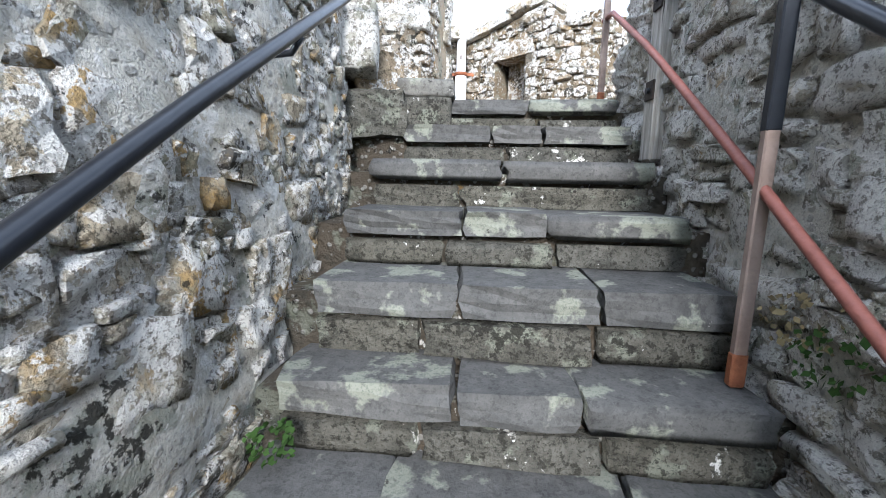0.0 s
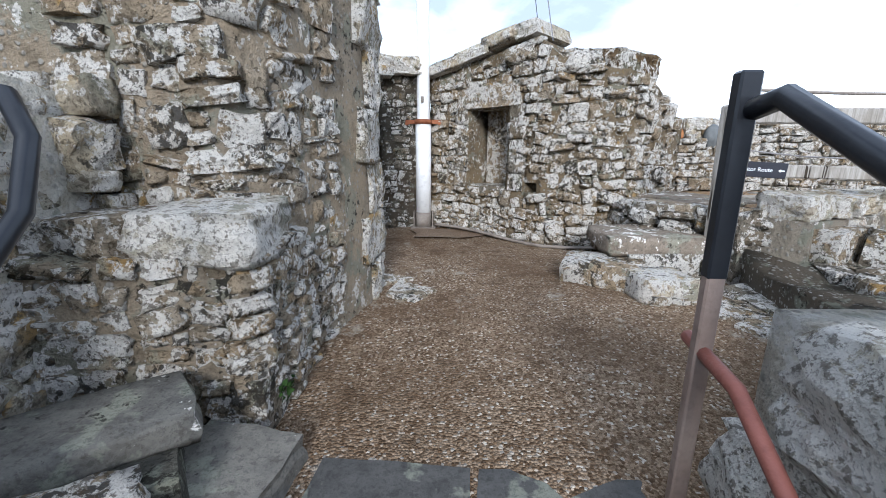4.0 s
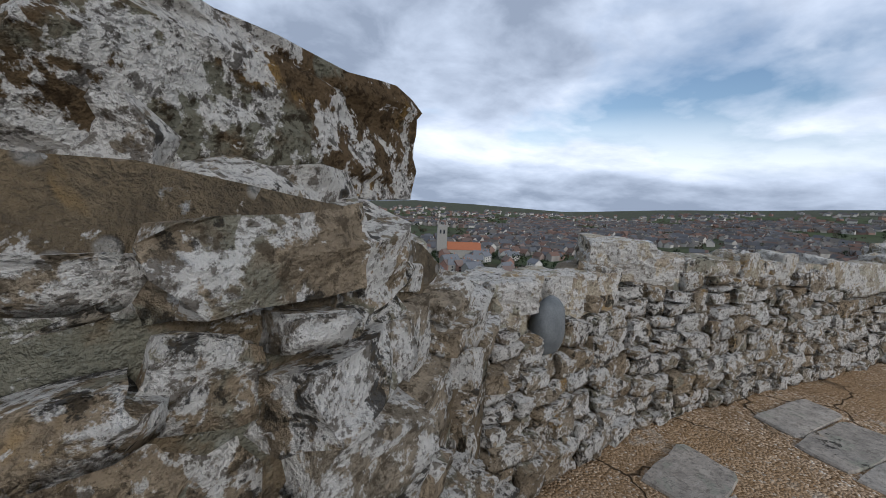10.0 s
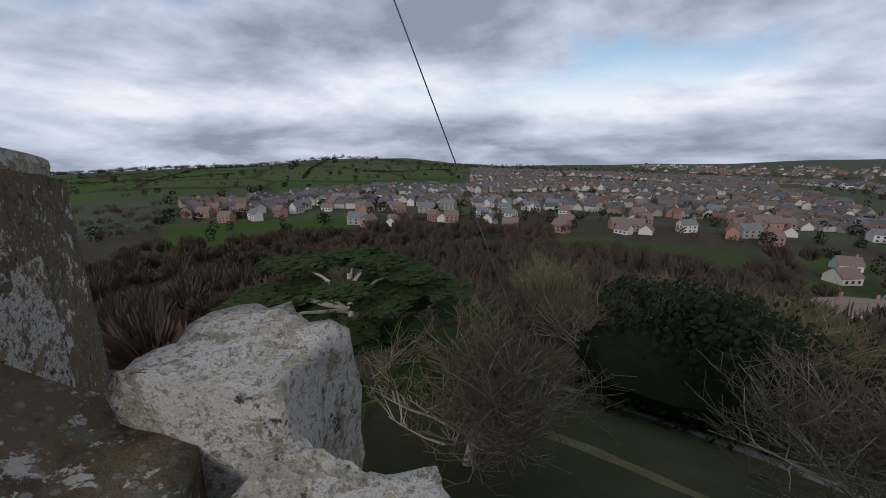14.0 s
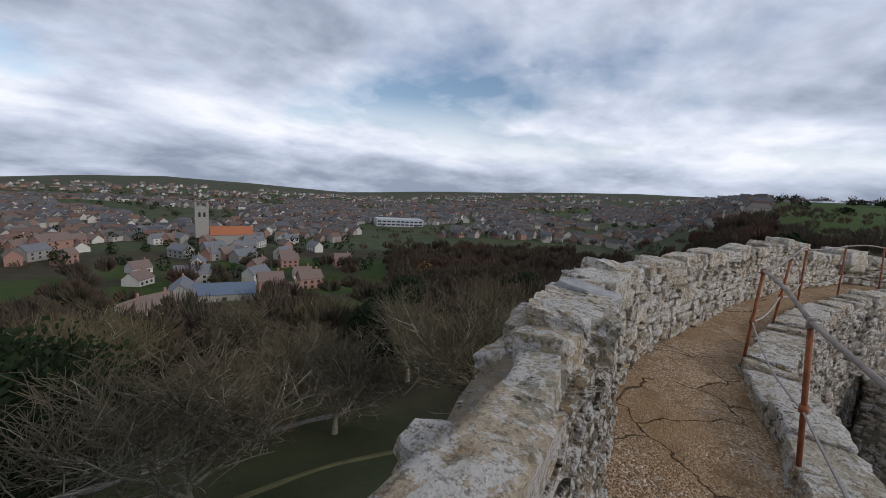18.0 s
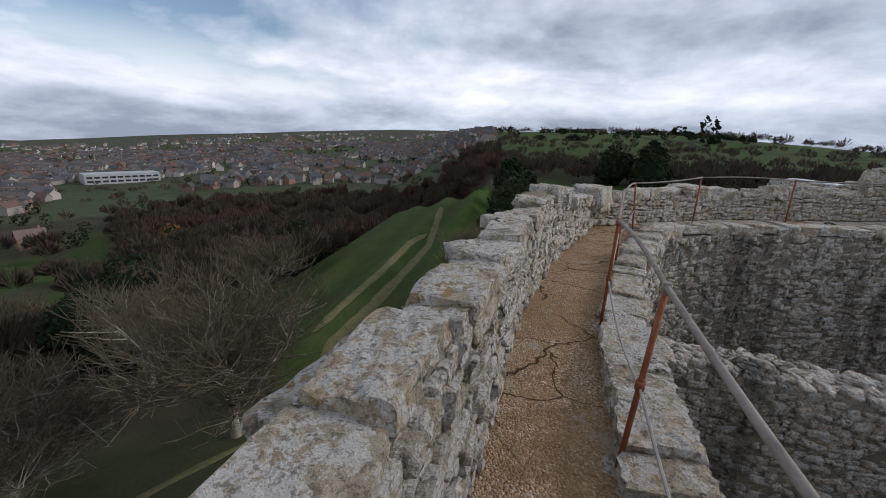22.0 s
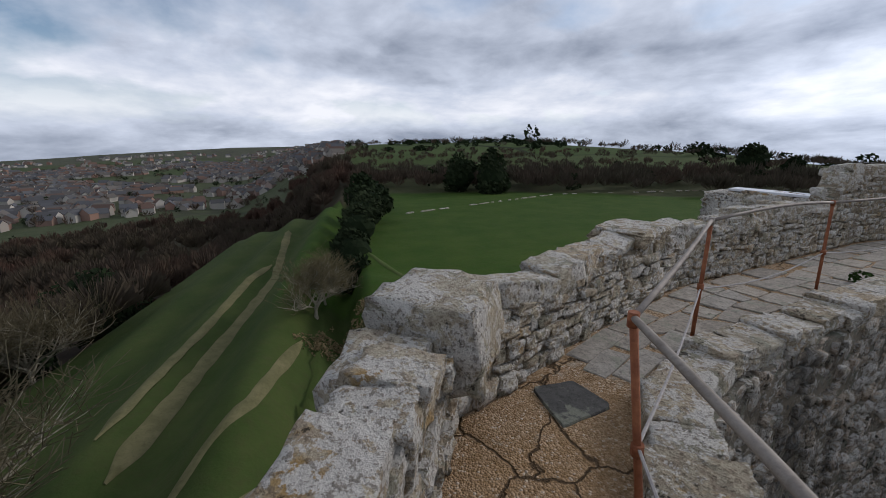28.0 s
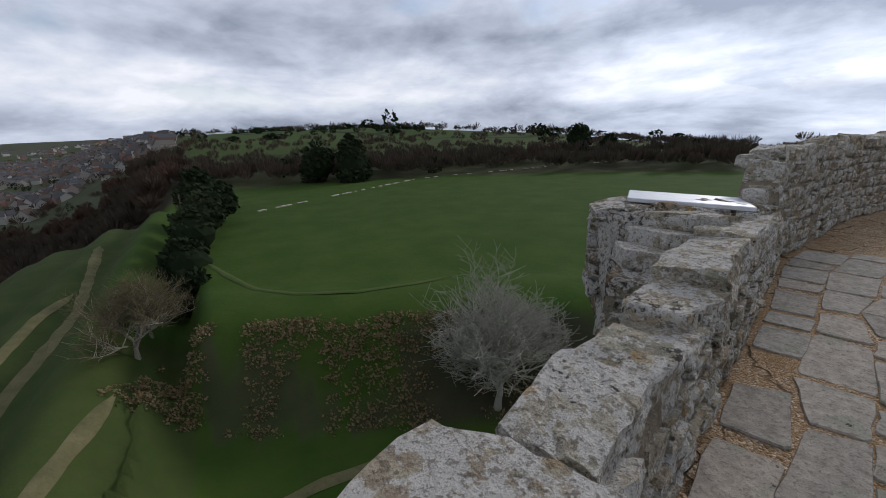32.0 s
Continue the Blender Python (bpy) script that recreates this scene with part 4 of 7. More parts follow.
while s < PARAPET.s[20]:
    w = rs.choice([0.16, 0.22, 0.3, 0.36, 0.5]) * rs.uniform(0.85, 1.15)
    h = rs.uniform(0.11, 0.26)
    p, d, nl = PARAPET.at(s + w / 2)
    z = parapet_top(s + w / 2)
    off = parapet_lean(s) * (z - 0.5) + (rs.uniform(0.11, 0.16) if 7.0 < p[0] < 11.0 or p[1] < 3.4 else rs.uniform(0.06, 0.10))
    if rs.random() < 0.97:
        one_stone(parapet, (p[0] + nl[0] * off, p[1] + nl[1] * off, z + h * rs.uniform(-0.1, 0.22)), (w * 1.05, rs.uniform(0.25, 0.34) * (0.66 if p[0] < 7.0 else 0.95), h), STONE_PALE, math.degrees(math.atan2(d[1], d[0])) + rs.uniform(-12, 12), rs.uniform(-8, 8), rs.uniform(-7, 7), pool=POOL_TOP, idx=rs.randrange(14), name="top_stone")
    o3 = off + 0.12 + rs.uniform(-0.03, 0.03)
    if 7.0 < p[0] < 11.6 and p[1] > 3.4:                    # outer edge of the top
        one_stone(parapet, (p[0] + nl[0] * o3, p[1] + nl[1] * o3, z - 0.05 + rs.uniform(-0.04, 0.03)), (w * rs.uniform(0.95, 1.3), rs.uniform(0.18, 0.25), h), STONE_PALE, math.degrees(math.atan2(d[1], d[0])) + rs.uniform(-14, 14), rs.uniform(-10, 4), rs.uniform(-7, 7), pool=POOL_TOP, idx=rs.randrange(14), name="top_stone")
    for q in range(rs.choice([0, 1, 2])):
        o2 = off + rs.uniform(-0.05, 0.13)
        one_stone(parapet, (p[0] + nl[0] * o2 + d[0] * rs.uniform(-0.2, 0.2), p[1] + nl[1] * o2 + d[1] * rs.uniform(-0.2, 0.2), z + 0.01), (rs.uniform(0.1, 0.2), rs.uniform(0.08, 0.16), 0.11), STONE_PALE, rs.uniform(0, 180), rs.uniform(-10, 10), idx=rs.randrange(22), name="top_stone")
    s += w
    k += 1
one_stone(parapet, (7.58, 6.65, 1.31), (0.36, 0.32, 0.22), STONE_PALE, 10, pool=POOL_TOP, idx=8, name="top_stone")
one_stone(parapet, (8.42, 6.72, 1.29), (0.42, 0.32, 0.24), STONE_PALE, -5, pool=POOL_TOP, idx=9, name="top_stone")
one_stone(parapet, (16.74, 3.48, 1.00), (0.56, 0.52, 0.44), STONE_PALE, -40, pool=POOL_TOP, idx=3, name="top_stone", label="large rounded grey block at the bend of the parapet")
one_stone(parapet, (16.38, 3.86, 0.98), (0.36, 0.36, 0.26), STONE_PALE, -30, idx=6, name="top_stone")
one_stone(parapet, (17.72, 1.25, 1.12), (0.46, 0.62, 0.14), STONE_PALE, 20, pool=POOL_TOP, idx=4, name="top_slab")
bm = bmesh.new()
bmesh.ops.create_icosphere(bm, subdivisions=3, radius=0.5)
for v in bm.verts:
    v.co += noise.noise_vector(v.co * 2.2) * 0.05
for f in bm.faces:
    f.smooth = True
COBBLE = plain_noise("smooth_grey_cobble", (0.10, 0.105, 0.105), (0.15, 0.155, 0.15), 22, 0.6)
one_stone(parapet, (7.98, 6.70, 1.34), (0.19, 0.32, 0.13), plain_noise("smooth_grey_slab", (0.22, 0.22, 0.21), (0.36, 0.35, 0.33), 9, 0.8, 0.0, 0.4), -14, 8, 3, pool=POOL_TOP, idx=5, name="top_slab", label="smooth grey slab lying across the parapet")
part("oval_cobble", bm, COBBLE, parapet, "smooth dark grey oval cobble set in the wall").matrix_basis = pose(2.76, 6.68, 1.10, 0, 4, 8) @ Matrix.Diagonal((0.17, 0.13, 0.25, 1))
one_stone(parapet, (2.39, 6.68, 1.12), (0.11, 0.12, 0.09), plain_noise("orange_sandstone", (0.42, 0.19, 0.08), (0.36, 0.17, 0.08), 12), 8, idx=2, name="orange_stone")
for k, (x, y, z, a, b, c) in enumerate(((2.42, 6.86, 1.22, 0.22, 0.22, 0.15), (2.62, 6.89, 1.21, 0.22, 0.22, 0.16), (2.60, 6.76, 1.23, 0.2, 0.2, 0.13), (2.86, 6.85, 1.22, 0.2, 0.2, 0.14), (3.36, 6.88, 1.33, 0.32, 0.26, 0.20))):
    one_stone(parapet, (x, y, z), (a, b, c), STONE_PALE, k * 37, rs.uniform(-6, 6), rs.uniform(-6, 6), pool=POOL_TOP, idx=k + 2, name="top_stone")
# outer face of the keep, down to the mound
OUT = sub(PARAPET, 0, PARAPET.length, 120, 0.42)
outer = core("wall_keep_outside", OUT, [(0, OUT.length, -9.5, 0.34)], 0.4, 1, MORTAR_GREY, 0.0, 0.05, 0.3, label="battered outer wall of the keep")

# ---- kerb wall and the court inside ----
kerb_top = lambda s: WALK + 0.05 + 0.05 * noise.noise(Vector((s * 1.7, 3, 3)))
COURT = -5.2
DOOR = (22.18, 22.64, -3.3, -1.35)            # low arched doorway in the far side of the court
KIN = sub(KERB, 0, KERB.length, 150, 0.0)
court_top = lambda s: WALK - 0.04
court_wall = core("wall_court", sub(KERB, 0, KERB.length, 150, -0.34), [(0, DOOR[0], COURT, court_top), (DOOR[0], DOOR[1], COURT, DOOR[2]), (DOOR[0], DOOR[1], DOOR[3], court_top), (DOOR[1], KERB.length - 0.4, COURT, court_top)], 0.30, -1, MORTAR_COURT, 0.0, 0.014, 0.22, label="inner rubble wall of the keep above its sunken court")
KOUT = sub(KERB, 0, KERB.length, 150, -0.33)
joined = Joined()
face_stones(court_wall, KOUT, 0.5, 13.4, -2.2, WALK - 0.03, -1, (0.10, 0.30, 0.06, 0.15), (0.0, 0.05), STONE_DARK_J, pool=POOL_LOW, gap=0.0, jit=0.4, seed=50, joined=joined, wav=0.14, turn=14, skip=0.05)
face_stones(court_wall, KOUT, 13.4, 34.0, -4.0, WALK - 0.03, -1, (0.10, 0.30, 0.06, 0.15), (0.0, 0.05), STONE_DARK_J, pool=POOL_LOW, gap=0.0, jit=0.4, seed=51, joined=joined, wav=0.14, turn=14, skip=0.05, holes=[DOOR, (22.3, 22.46, -0.55, -0.2), (24.0, 24.25, 0.0, 0.18)])
joined.build("court_stones", STONE_DARK_J, court_wall)
s, k = 0.0, 0
while s < KERB.s[15]:
    w = rs.uniform(0.16, 0.42)
    p, d, nl = KERB.at(s + w / 2)
    o = -0.17
    one_stone(court_wall, (p[0] + nl[0] * o, p[1] + nl[1] * o, kerb_top(s + w / 2) - 0.02 + rs.uniform(-0.02, 0.03)), (w - 0.008, rs.uniform(0.28, 0.38), rs.uniform(0.12, 0.22)), STONE_PALE, math.degrees(math.atan2(d[1], d[0])) + rs.uniform(-4, 4), rs.uniform(-5, 5), rs.uniform(-4, 4), pool=POOL_TOP, idx=rs.randrange(14), name="kerb_stone")
    s += w
    k += 1
cf = [tuple(KOUT.xy(KOUT.length * i / 60)) for i in range(60)]
cen = (8.8, -2.5)
vs = [(cen[0], cen[1], COURT)] + [(x, y, COURT) for x, y in cf]
fs = [(0, i, i + 1) for i in range(1, 60)] + [(0, 60, 1)]
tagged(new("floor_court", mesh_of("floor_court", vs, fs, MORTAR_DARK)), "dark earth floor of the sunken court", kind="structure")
CROSS = Line((14.35, 3.5), (13.95, 2.6), (13.62, 1.8), (13.3, 0.6), (13.05, -0.6), (12.5, -3.0), (11.6, -6.0))
cross_top = lambda s: -0.66 + 0.10 * noise.noise(Vector((s * 1.1, 3, 8)))
cross = core("wall_cross", CROSS, [(0, CROSS.length, COURT, cross_top)], 0.62, -1, MORTAR_COURT, 0.0, 0.03, 0.15, label="broken cross wall of dark rubble inside the court")
joined = Joined()
face_stones(cross, CROSS, 0, CROSS.length, -3.6, lambda s: cross_top(s) + 0.02, -1, (0.10, 0.30, 0.06, 0.15), (-0.01, 0.05), STONE_DARK_J, pool=POOL_LOW, gap=0.0, jit=0.4, seed=55, joined=joined, wav=0.14, turn=14)
for q in range(650):
    s = rs.uniform(0, CROSS.length)
    p, d, nl = CROSS.at(s)
    o = rs.uniform(0.03, 0.62)
    joined.add(POOL_LOW, rs.randrange(12), pose(p[0] + nl[0] * o, p[1] + nl[1] * o, cross_top(s) + 0.03, rs.uniform(-15, 15), rs.uniform(-15, 15), rs.uniform(0, 180)) @ Matrix.Diagonal((rs.uniform(0.08, 0.22), rs.uniform(0.07, 0.16), rs.uniform(0.05, 0.10), 1)))
joined.build("cross_wall_stones", STONE_DARK_J, cross)

# doorway surround, hole and rubble mound in the court
for k in range(7):
    a = math.pi * k / 6
    p, d, nl = KOUT.at(22.41 - 0.28 * math.cos(a))
    one_stone(court_wall, (p[0] - nl[0] * 0.02, p[1] - nl[1] * 0.02, -1.42 + 0.28 * math.sin(a)), (0.16, 0.2, 0.15), STONE, math.degrees(math.atan2(d[1], d[0])), 0, math.degrees(a) - 90, idx=k, name="arch_stone")
for sd in (22.10, 22.74):
    for k in range(8):
        p, d, nl = KOUT.at(sd)
        one_stone(court_wall, (p[0] - nl[0] * 0.02, p[1] - nl[1] * 0.02, -3.2 + k * 0.23), (0.20 + 0.06 * (k % 2), 0.2, 0.215), STONE_DARK, math.degrees(math.atan2(d[1], d[0])), pool=POOL_SQ, idx=k, name="jamb_stone")
bm = bmesh.new()
bmesh.ops.create_icosphere(bm, subdivisions=4, radius=1.0)
for v in bm.verts:
    c = v.co.copy()
    v.co = Vector((c.x * 1.0, c.y * 1.35, c.z * 3.1)) + noise.noise_vector(c * 2.4) * 0.22 + noise.noise_vector(c * 7) * 0.07
me = bpy.data.meshes.new("rubble_mound"); bm.to_mesh(me); bm.free(); me.materials.append(MORTAR_COURT)
mound = tagged(new("rubble_mound", me), "steep mound of dark mouldy rubble standing in the court", "rubble")
mound.location = (15.9, -0.6, COURT + 0.1)

# ---- the lie of the land ----
KEEP = (9.0, 1.0)
RADII = (14, 20, 28, 36, 45, 60, 90, 130, 200, 300, 450, 700, 1100, 1700, 2600, 5000)
LOG_R = tuple(math.log(q) for q in RADII)
SKYLINE_AZ = (-180, -90, -60, -50, -41, -30, -24, -16, -2, 10, 18, 24, 34, 45, 56, 65, 75, 84, 97, 108, 118, 123, 130, 138, 145, 152, 158, 166, 178, 180)
SKYLINE_EL = (-4, -4, -3.1, -3.0, -2.2, -2.1, -2.7, -3.1, -2.6, -2.2, -1.5, -1.2, -1.5, -1.9, -1.0, -0.5, 0.2, 0.7, 0.9, 1.2, 1.3, 1.1, 0.6, 0.0, -0.4, -1.4, -2.0, -3.0, -4, -4)
LAND_N = (-9, -13, -17, -19, -21, -25, -33, -41, -50, -55, -58, -58, -68, -88, -118, -210)
LAND_E = (-9, -13, -17, -19, -21, -24, -31, -37, -43, -48, -48, -44, -38, -30, -15, 0)
LAND_SE = (-9, -14, -18, -20, -20, -16, -13, -13, -12, -8, 2, 20, 28, 42, 72, 140)
BANK_A, BANK_B = (45.5, 7.9), (138.0, -7.0)          # the long grass bank
CREST_A, CREST_B = (57.0, 1.2), (35.5, -27.0)       # brow of the outer bailey


def smooth01(x):
    x = min(max(x, 0.0), 1.0)
    return x * x * (3 - 2 * x)


def land(x, y):
    dx, dy = x - KEEP[0], y - KEEP[1]
    r, az = math.hypot(dx, dy), math.degrees(math.atan2(dx, dy))
    lr = math.log(max(r, 14.0))
    zn, ze, zs = (float(np.interp(lr, LOG_R, p)) for p in (LAND_N, LAND_E, LAND_SE))
    if az < -90:
        az += 360
    e = smooth01((az - 45) / 32) * (1 - smooth01((az - 84) / 14))
    s = smooth01((az - 84) / 14) * (1 - smooth01((az - 200) / 50))
    n = 1 - e - s
    z = n * zn + e * ze + s * zs
    # horizon hills
    a = az if az < 200 else az - 360
    z += 34 * math.exp(-((a + 47) / 19) ** 2 - ((r - 1050) / 330) ** 2)
    z += 9 * math.exp(-((a - 117) / 9) ** 2 - ((r - 640) / 160) ** 2)
    # the far skyline, by its bearing
    if r > 260:
        top = 1.9 + r * math.tan(radians(float(np.interp(a, SKYLINE_AZ, SKYLINE_EL))))
        z = min(z, top - 1.5)
        f = smooth01((r - 1500) / 1800)
        z = z * (1 - f) + top * f
    # long bank with terraces, and the ditch beside it
    ux, uy = BANK_B[0] - BANK_A[0], BANK_B[1] - BANK_A[1]
    ul = math.hypot(ux, uy); ux, uy = ux / ul, uy / ul
    t = (x - BANK_A[0]) * ux + (y - BANK_A[1]) * uy
    w = -(x - BANK_A[0]) * uy + (y - BANK_A[1]) * ux
    k = smooth01((t + 22) / 20) * (1 - smooth01((t - 95) / 15))
    if w > -4:
        zb = -15.5 - 0.30 * max(w - 2, 0) + 1.5 * math.cos(w * 0.62) * math.exp(-max(w, 0) / 22)
        k *= 1 - smooth01((w - 26) / 14)
        z = z * (1 - k) + zb * k
    else:
        f = smooth01((-w - 3) / 6)
        # outer bailey: a level green behind a scarp that faces the keep
        cx, cy = CREST_B[0] - CREST_A[0], CREST_B[1] - CREST_A[1]
        cl = math.hypot(cx, cy); cx, cy = cx / cl, cy / cl
        q = (x - CREST_A[0]) * -cy + (y - CREST_A[1]) * cx      # >0 behind the brow
        if -200 < r and 60 < az < 215:
            level = -13.3 + 0.8 * math.exp(-((q - 4) / 4) ** 2)
            up = smooth01((q + 6.5) / 6.5)
            side = smooth01((-w - 5.5) / 3.5)
            far = 1 - smooth01((r - 150) / 60)
            zz = -19.6 + (level + 19.6) * up * side
            z = z * (1 - far) + zz * far
        if w > -9:
            z = z * f + (-15.5 - 0.75 * (-w - 4) * 1.0) * (1 - f) * 1.0 if k > 0.3 else z
    return z


def on_land(x, y, dz=0.0):
    return (x, y, land(x, y) + dz)


def cover_of(x, y):
    """How much of the ground is grass, wood floor and town; farthest out the shares imitate haze."""
    dx, dy = x - KEEP[0], y - KEEP[1]
    r, az = math.hypot(dx, dy), math.degrees(math.atan2(dx, dy))
    if az < -90:
        az += 360
    a = az if az < 200 else az - 360
    if 58 < az < 200 and r < 160:
        ux, uy = BANK_B[0] - BANK_A[0], BANK_B[1] - BANK_A[1]
        ul = math.hypot(ux, uy)
        w = (-(x - BANK_A[0]) * uy + (y - BANK_A[1]) * ux) / ul
        if 2 < w < 30:
            return (1.0, 0.32, 0.0)
        if -7 < w <= 2 and x < 62:
            return (1.0, 0.28, 0.0)
        if w <= 2:
            cx, cy = CREST_B[0] - CREST_A[0], CREST_B[1] - CREST_A[1]
            q = ((x - CREST_A[0]) * -cy + (y - CREST_A[1]) * cx) / math.hypot(cx, cy)
            return (0.35, 0.55, 0.0) if -6 < q < -0.8 and w < -8 and noise.noise(Vector((x, y, 0)) * 0.15) > -0.2 else (1.0, 0.0, 0.0)
        return (0.0, 1.0, 0.0)
    if r < 42:
        return (0.35, 0.60, 0.0)
    if -75 < a < -22 and r > 560:
        return (0.25, 0.0, 0.0)
    if -10 < a < 14 and 195 < r < 262:
        return (0.8, 0.2, 0.0)
    if -60 < a < -38 and 235 < r < 330:
        return (1.0, 0.0, 0.0)
    if 16 < a < 50 and 105 < r < 280:
        return (0.8, 0.2, 0.0) if noise.noise(Vector((x, y, 3)) * 0.06) > -0.1 else (0.2, 0.6, 0.1)
    if az < 45 and r < 280 or az < 98 and r < 330:
        return (0.15, 0.85, 0.0)
    if az >= 98:
        return (0.1, 0.0, 0.0) if 104 < az < 124 and 420 < r < 760 else ((0.45, 0.55, 0.0) if r < 260 else (0.5, 0.15, 0.0))
    # beyond 2 km the brown-grey shares paint distance haze into the ground colour
    return (0.45, 0.2, 0.35) if r < 900 else ((0.5, 0.2, 0.2) if r < 2000 else (0.1, 0.35, 0.45))


def ground_mat():
    n = Nodes("winter_land", 0.95)
    v = n.vec()
    att = n.t.nodes.new("ShaderNodeAttribute"); att.attribute_name = "cover"
    sp = n.t.nodes.new("ShaderNodeSeparateColor"); n.t.links.new(att.outputs["Color"], sp.inputs[0])
    big, mid, fine = n.noise(v, 0.018, 5, 0.6), n.noise(v, 0.16, 6, 0.65), n.noise(v, 1.6, 5, 0.7)
    grass = n.mix(n.ramp(mid, 0.35, 0.68), (0.032, 0.068, 0.010), (0.055, 0.088, 0.016))
    grass = n.mix(n.math("MULTIPLY", n.ramp(fine, 0.45, 0.75), 0.45), grass, (0.060, 0.058, 0.020))
    field = n.t.nodes.new("ShaderNodeTexVoronoi"); field.inputs["Scale"].default_value = 0.0052
    n.t.links.new(v, field.inputs["Vector"])
    bw = n.t.nodes.new("ShaderNodeRGBToBW"); n.t.links.new(field.outputs["Color"], bw.inputs[0])
    fcol = n.mix(bw.outputs[0], (0.048, 0.085, 0.020), (0.080, 0.095, 0.040))
    hedge = n.ramp(n.cells(v, 0.0052, "DISTANCE_TO_EDGE"), 0.01, 0.035)
    fcol = n.mix(hedge, (0.03, 0.032, 0.02), fcol)
    wood = n.mix(n.ramp(mid, 0.3, 0.7), (0.040, 0.032, 0.024), (0.075, 0.056, 0.040))
    town = n.mix(n.ramp(n.noise(v, 0.06, 4, 0.7), 0.35, 0.65), (0.055, 0.052, 0.045), (0.12, 0.105, 0.09))
    c = n.mix(sp.outputs[0], fcol, grass)
    c = n.mix(sp.outputs[1], c, wood)
    c = n.mix(sp.outputs[2], c, town)
    # pale dry grass along the terraces and bare scrub on the scarp
    c = n.mix(n.math("MULTIPLY", n.ramp(n.noise(v, 0.5, 6, 0.7), 0.60, 0.72), 0.4), c, (0.07, 0.055, 0.03))
    n.color(c)
    n.bump(n.math("ADD", n.math("MULTIPLY", fine, 0.6), mid), 0.5, 0.25)
    return n.m


GROUND = ground_mat()
rings, spokes = 190, 480
rr = [2.0 * (5600 / 2.0) ** (i / rings) for i in range(rings + 1)]
vs, cov = [], []
for i, r in enumerate(rr):
    for j in range(spokes):
        a = 2 * math.pi * j / spokes
        x, y = KEEP[0] + r * math.sin(a), KEEP[1] + r * math.cos(a)
        z = land(x, y)
        if r > 12:
            z += (0.15 + min(r * 0.004, 5.0)) * noise.noise(Vector((x, y, 0)) * (3.0 / (r + 30)) * 4) * (0.25 if r < 160 else 1)
        vs.append((x, y, z)); cov.append(cover_of(x, y))
fs = [(i * spokes + j, i * spokes + (j + 1) % spokes, (i + 1) * spokes + (j + 1) % spokes, (i + 1) * spokes + j) for i in range(rings) for j in range(spokes)]
gm = mesh_of("ground", vs, fs, GROUND, True)
att = gm.color_attributes.new("cover", "FLOAT_COLOR", "POINT")
att.data.foreach_set("color", np.array([(*c, 1.0) for c in cov], dtype=np.float32).ravel())
tagged(new("ground", gm), "winter countryside, grass banks and wooded valley round the castle", kind="structure")


def ribbon(name, pts, width, material, label, lift=0.09):
    ln = Line(*pts)
    vs, fs = [], []
    n = int(ln.length / 0.8)
    for i in range(n + 1):
        p, d, nl = ln.at(ln.length * i / n)
        wd = width * (0.85 + 0.3 * noise.noise(Vector((i * 0.35, width, lift * 9)))) * min(1.0, 0.15 + 0.25 * min(i, n - i))
        for k in range(-2, 3):
            q = p + nl * wd * k / 4
            vs.append((q[0], q[1], land(q[0], q[1]) + lift - 0.10 * (abs(k) == 2)))
    for i in range(n):
        for k in range(4):
            fs.append((i * 5 + k, i * 5 + k + 1, (i + 1) * 5 + k + 1, (i + 1) * 5 + k))
    return tagged(new(name, mesh_of(name, vs, fs, material, True)), label, kind="structure")


ROAD = plain_noise("pale_gravel_track", (0.15, 0.14, 0.12), (0.20, 0.185, 0.165), 0.8, 0.9, 0, 0.3)
PATH_GRASS = plain_noise("bleached_grass_bank", (0.11, 0.105, 0.048), (0.17, 0.15, 0.075), 0.7, 0.95, 0, 0.6, 3.0, 0.1)
SCRUB = plain_noise("brown_bracken", (0.15, 0.115, 0.055), (0.23, 0.165, 0.09), 0.6, 0.95, 0, 0.7, 4.0, 0.15)
ribbon("path_drive", [(-44, 66), (-28, 56), (-14, 48), (-3.4, 42), (9, 38), (20, 34.6), (31, 30)], 1.4, ROAD, "pale gravel drive below the castle mound")
ribbon("path_bank", [(-8, 33), (2.4, 30.7), (12.6, 26.8), (22, 23), (31, 17)], 1.3, PATH_GRASS, "bleached grass along a low bank")
ribbon("path_bank_crest", [(45, 17.8), (51.7, 16.5), (62.4, 14.0), (80.7, 10.7), (89.4, 7.9)], 1.3, PATH_GRASS, "bleached grass crest of a terrace on the long bank", 0.12)
ribbon("path_bank_terrace", [(41, 16.0), (46.2, 14.8), (54.7, 13.0), (64.9, 10.8), (80.8, 7.4), (119.8, 4.7)], 1.6, PATH_GRASS, "bleached grass edge of a terrace", 0.12)
ribbon("path_bank_low", [(34, 12.6), (38.7, 10.1), (41.7, 7.6), (47.4, 5.7), (52.5, 4.1)], 1.0, PATH_GRASS, "bleached grass edge of the ditch", 0.12)
BROW_GRASS = plain_noise("light_green_turf", (0.060, 0.088, 0.022), (0.085, 0.105, 0.035), 0.6, 0.95, 0, 0.5, 3.0, 0.1)
ribbon("bailey_rim", [(76, -6.6), (68, -7.4), (60, -8.4), (54.5, -10.4), (50.6, -15.0), (49.0, -20.0), (48.4, -26)], 0.9, BROW_GRASS, "light turf along the rim of the bailey green", 0.14)
ribbon("path_ditch", [(34, 8.5), (36.6, 5.1), (39.2, 0.2), (38.7, -5.1), (36.6, -12.0), (33, -18)], 1.1, PATH_GRASS, "worn track along the castle ditch", 0.12)

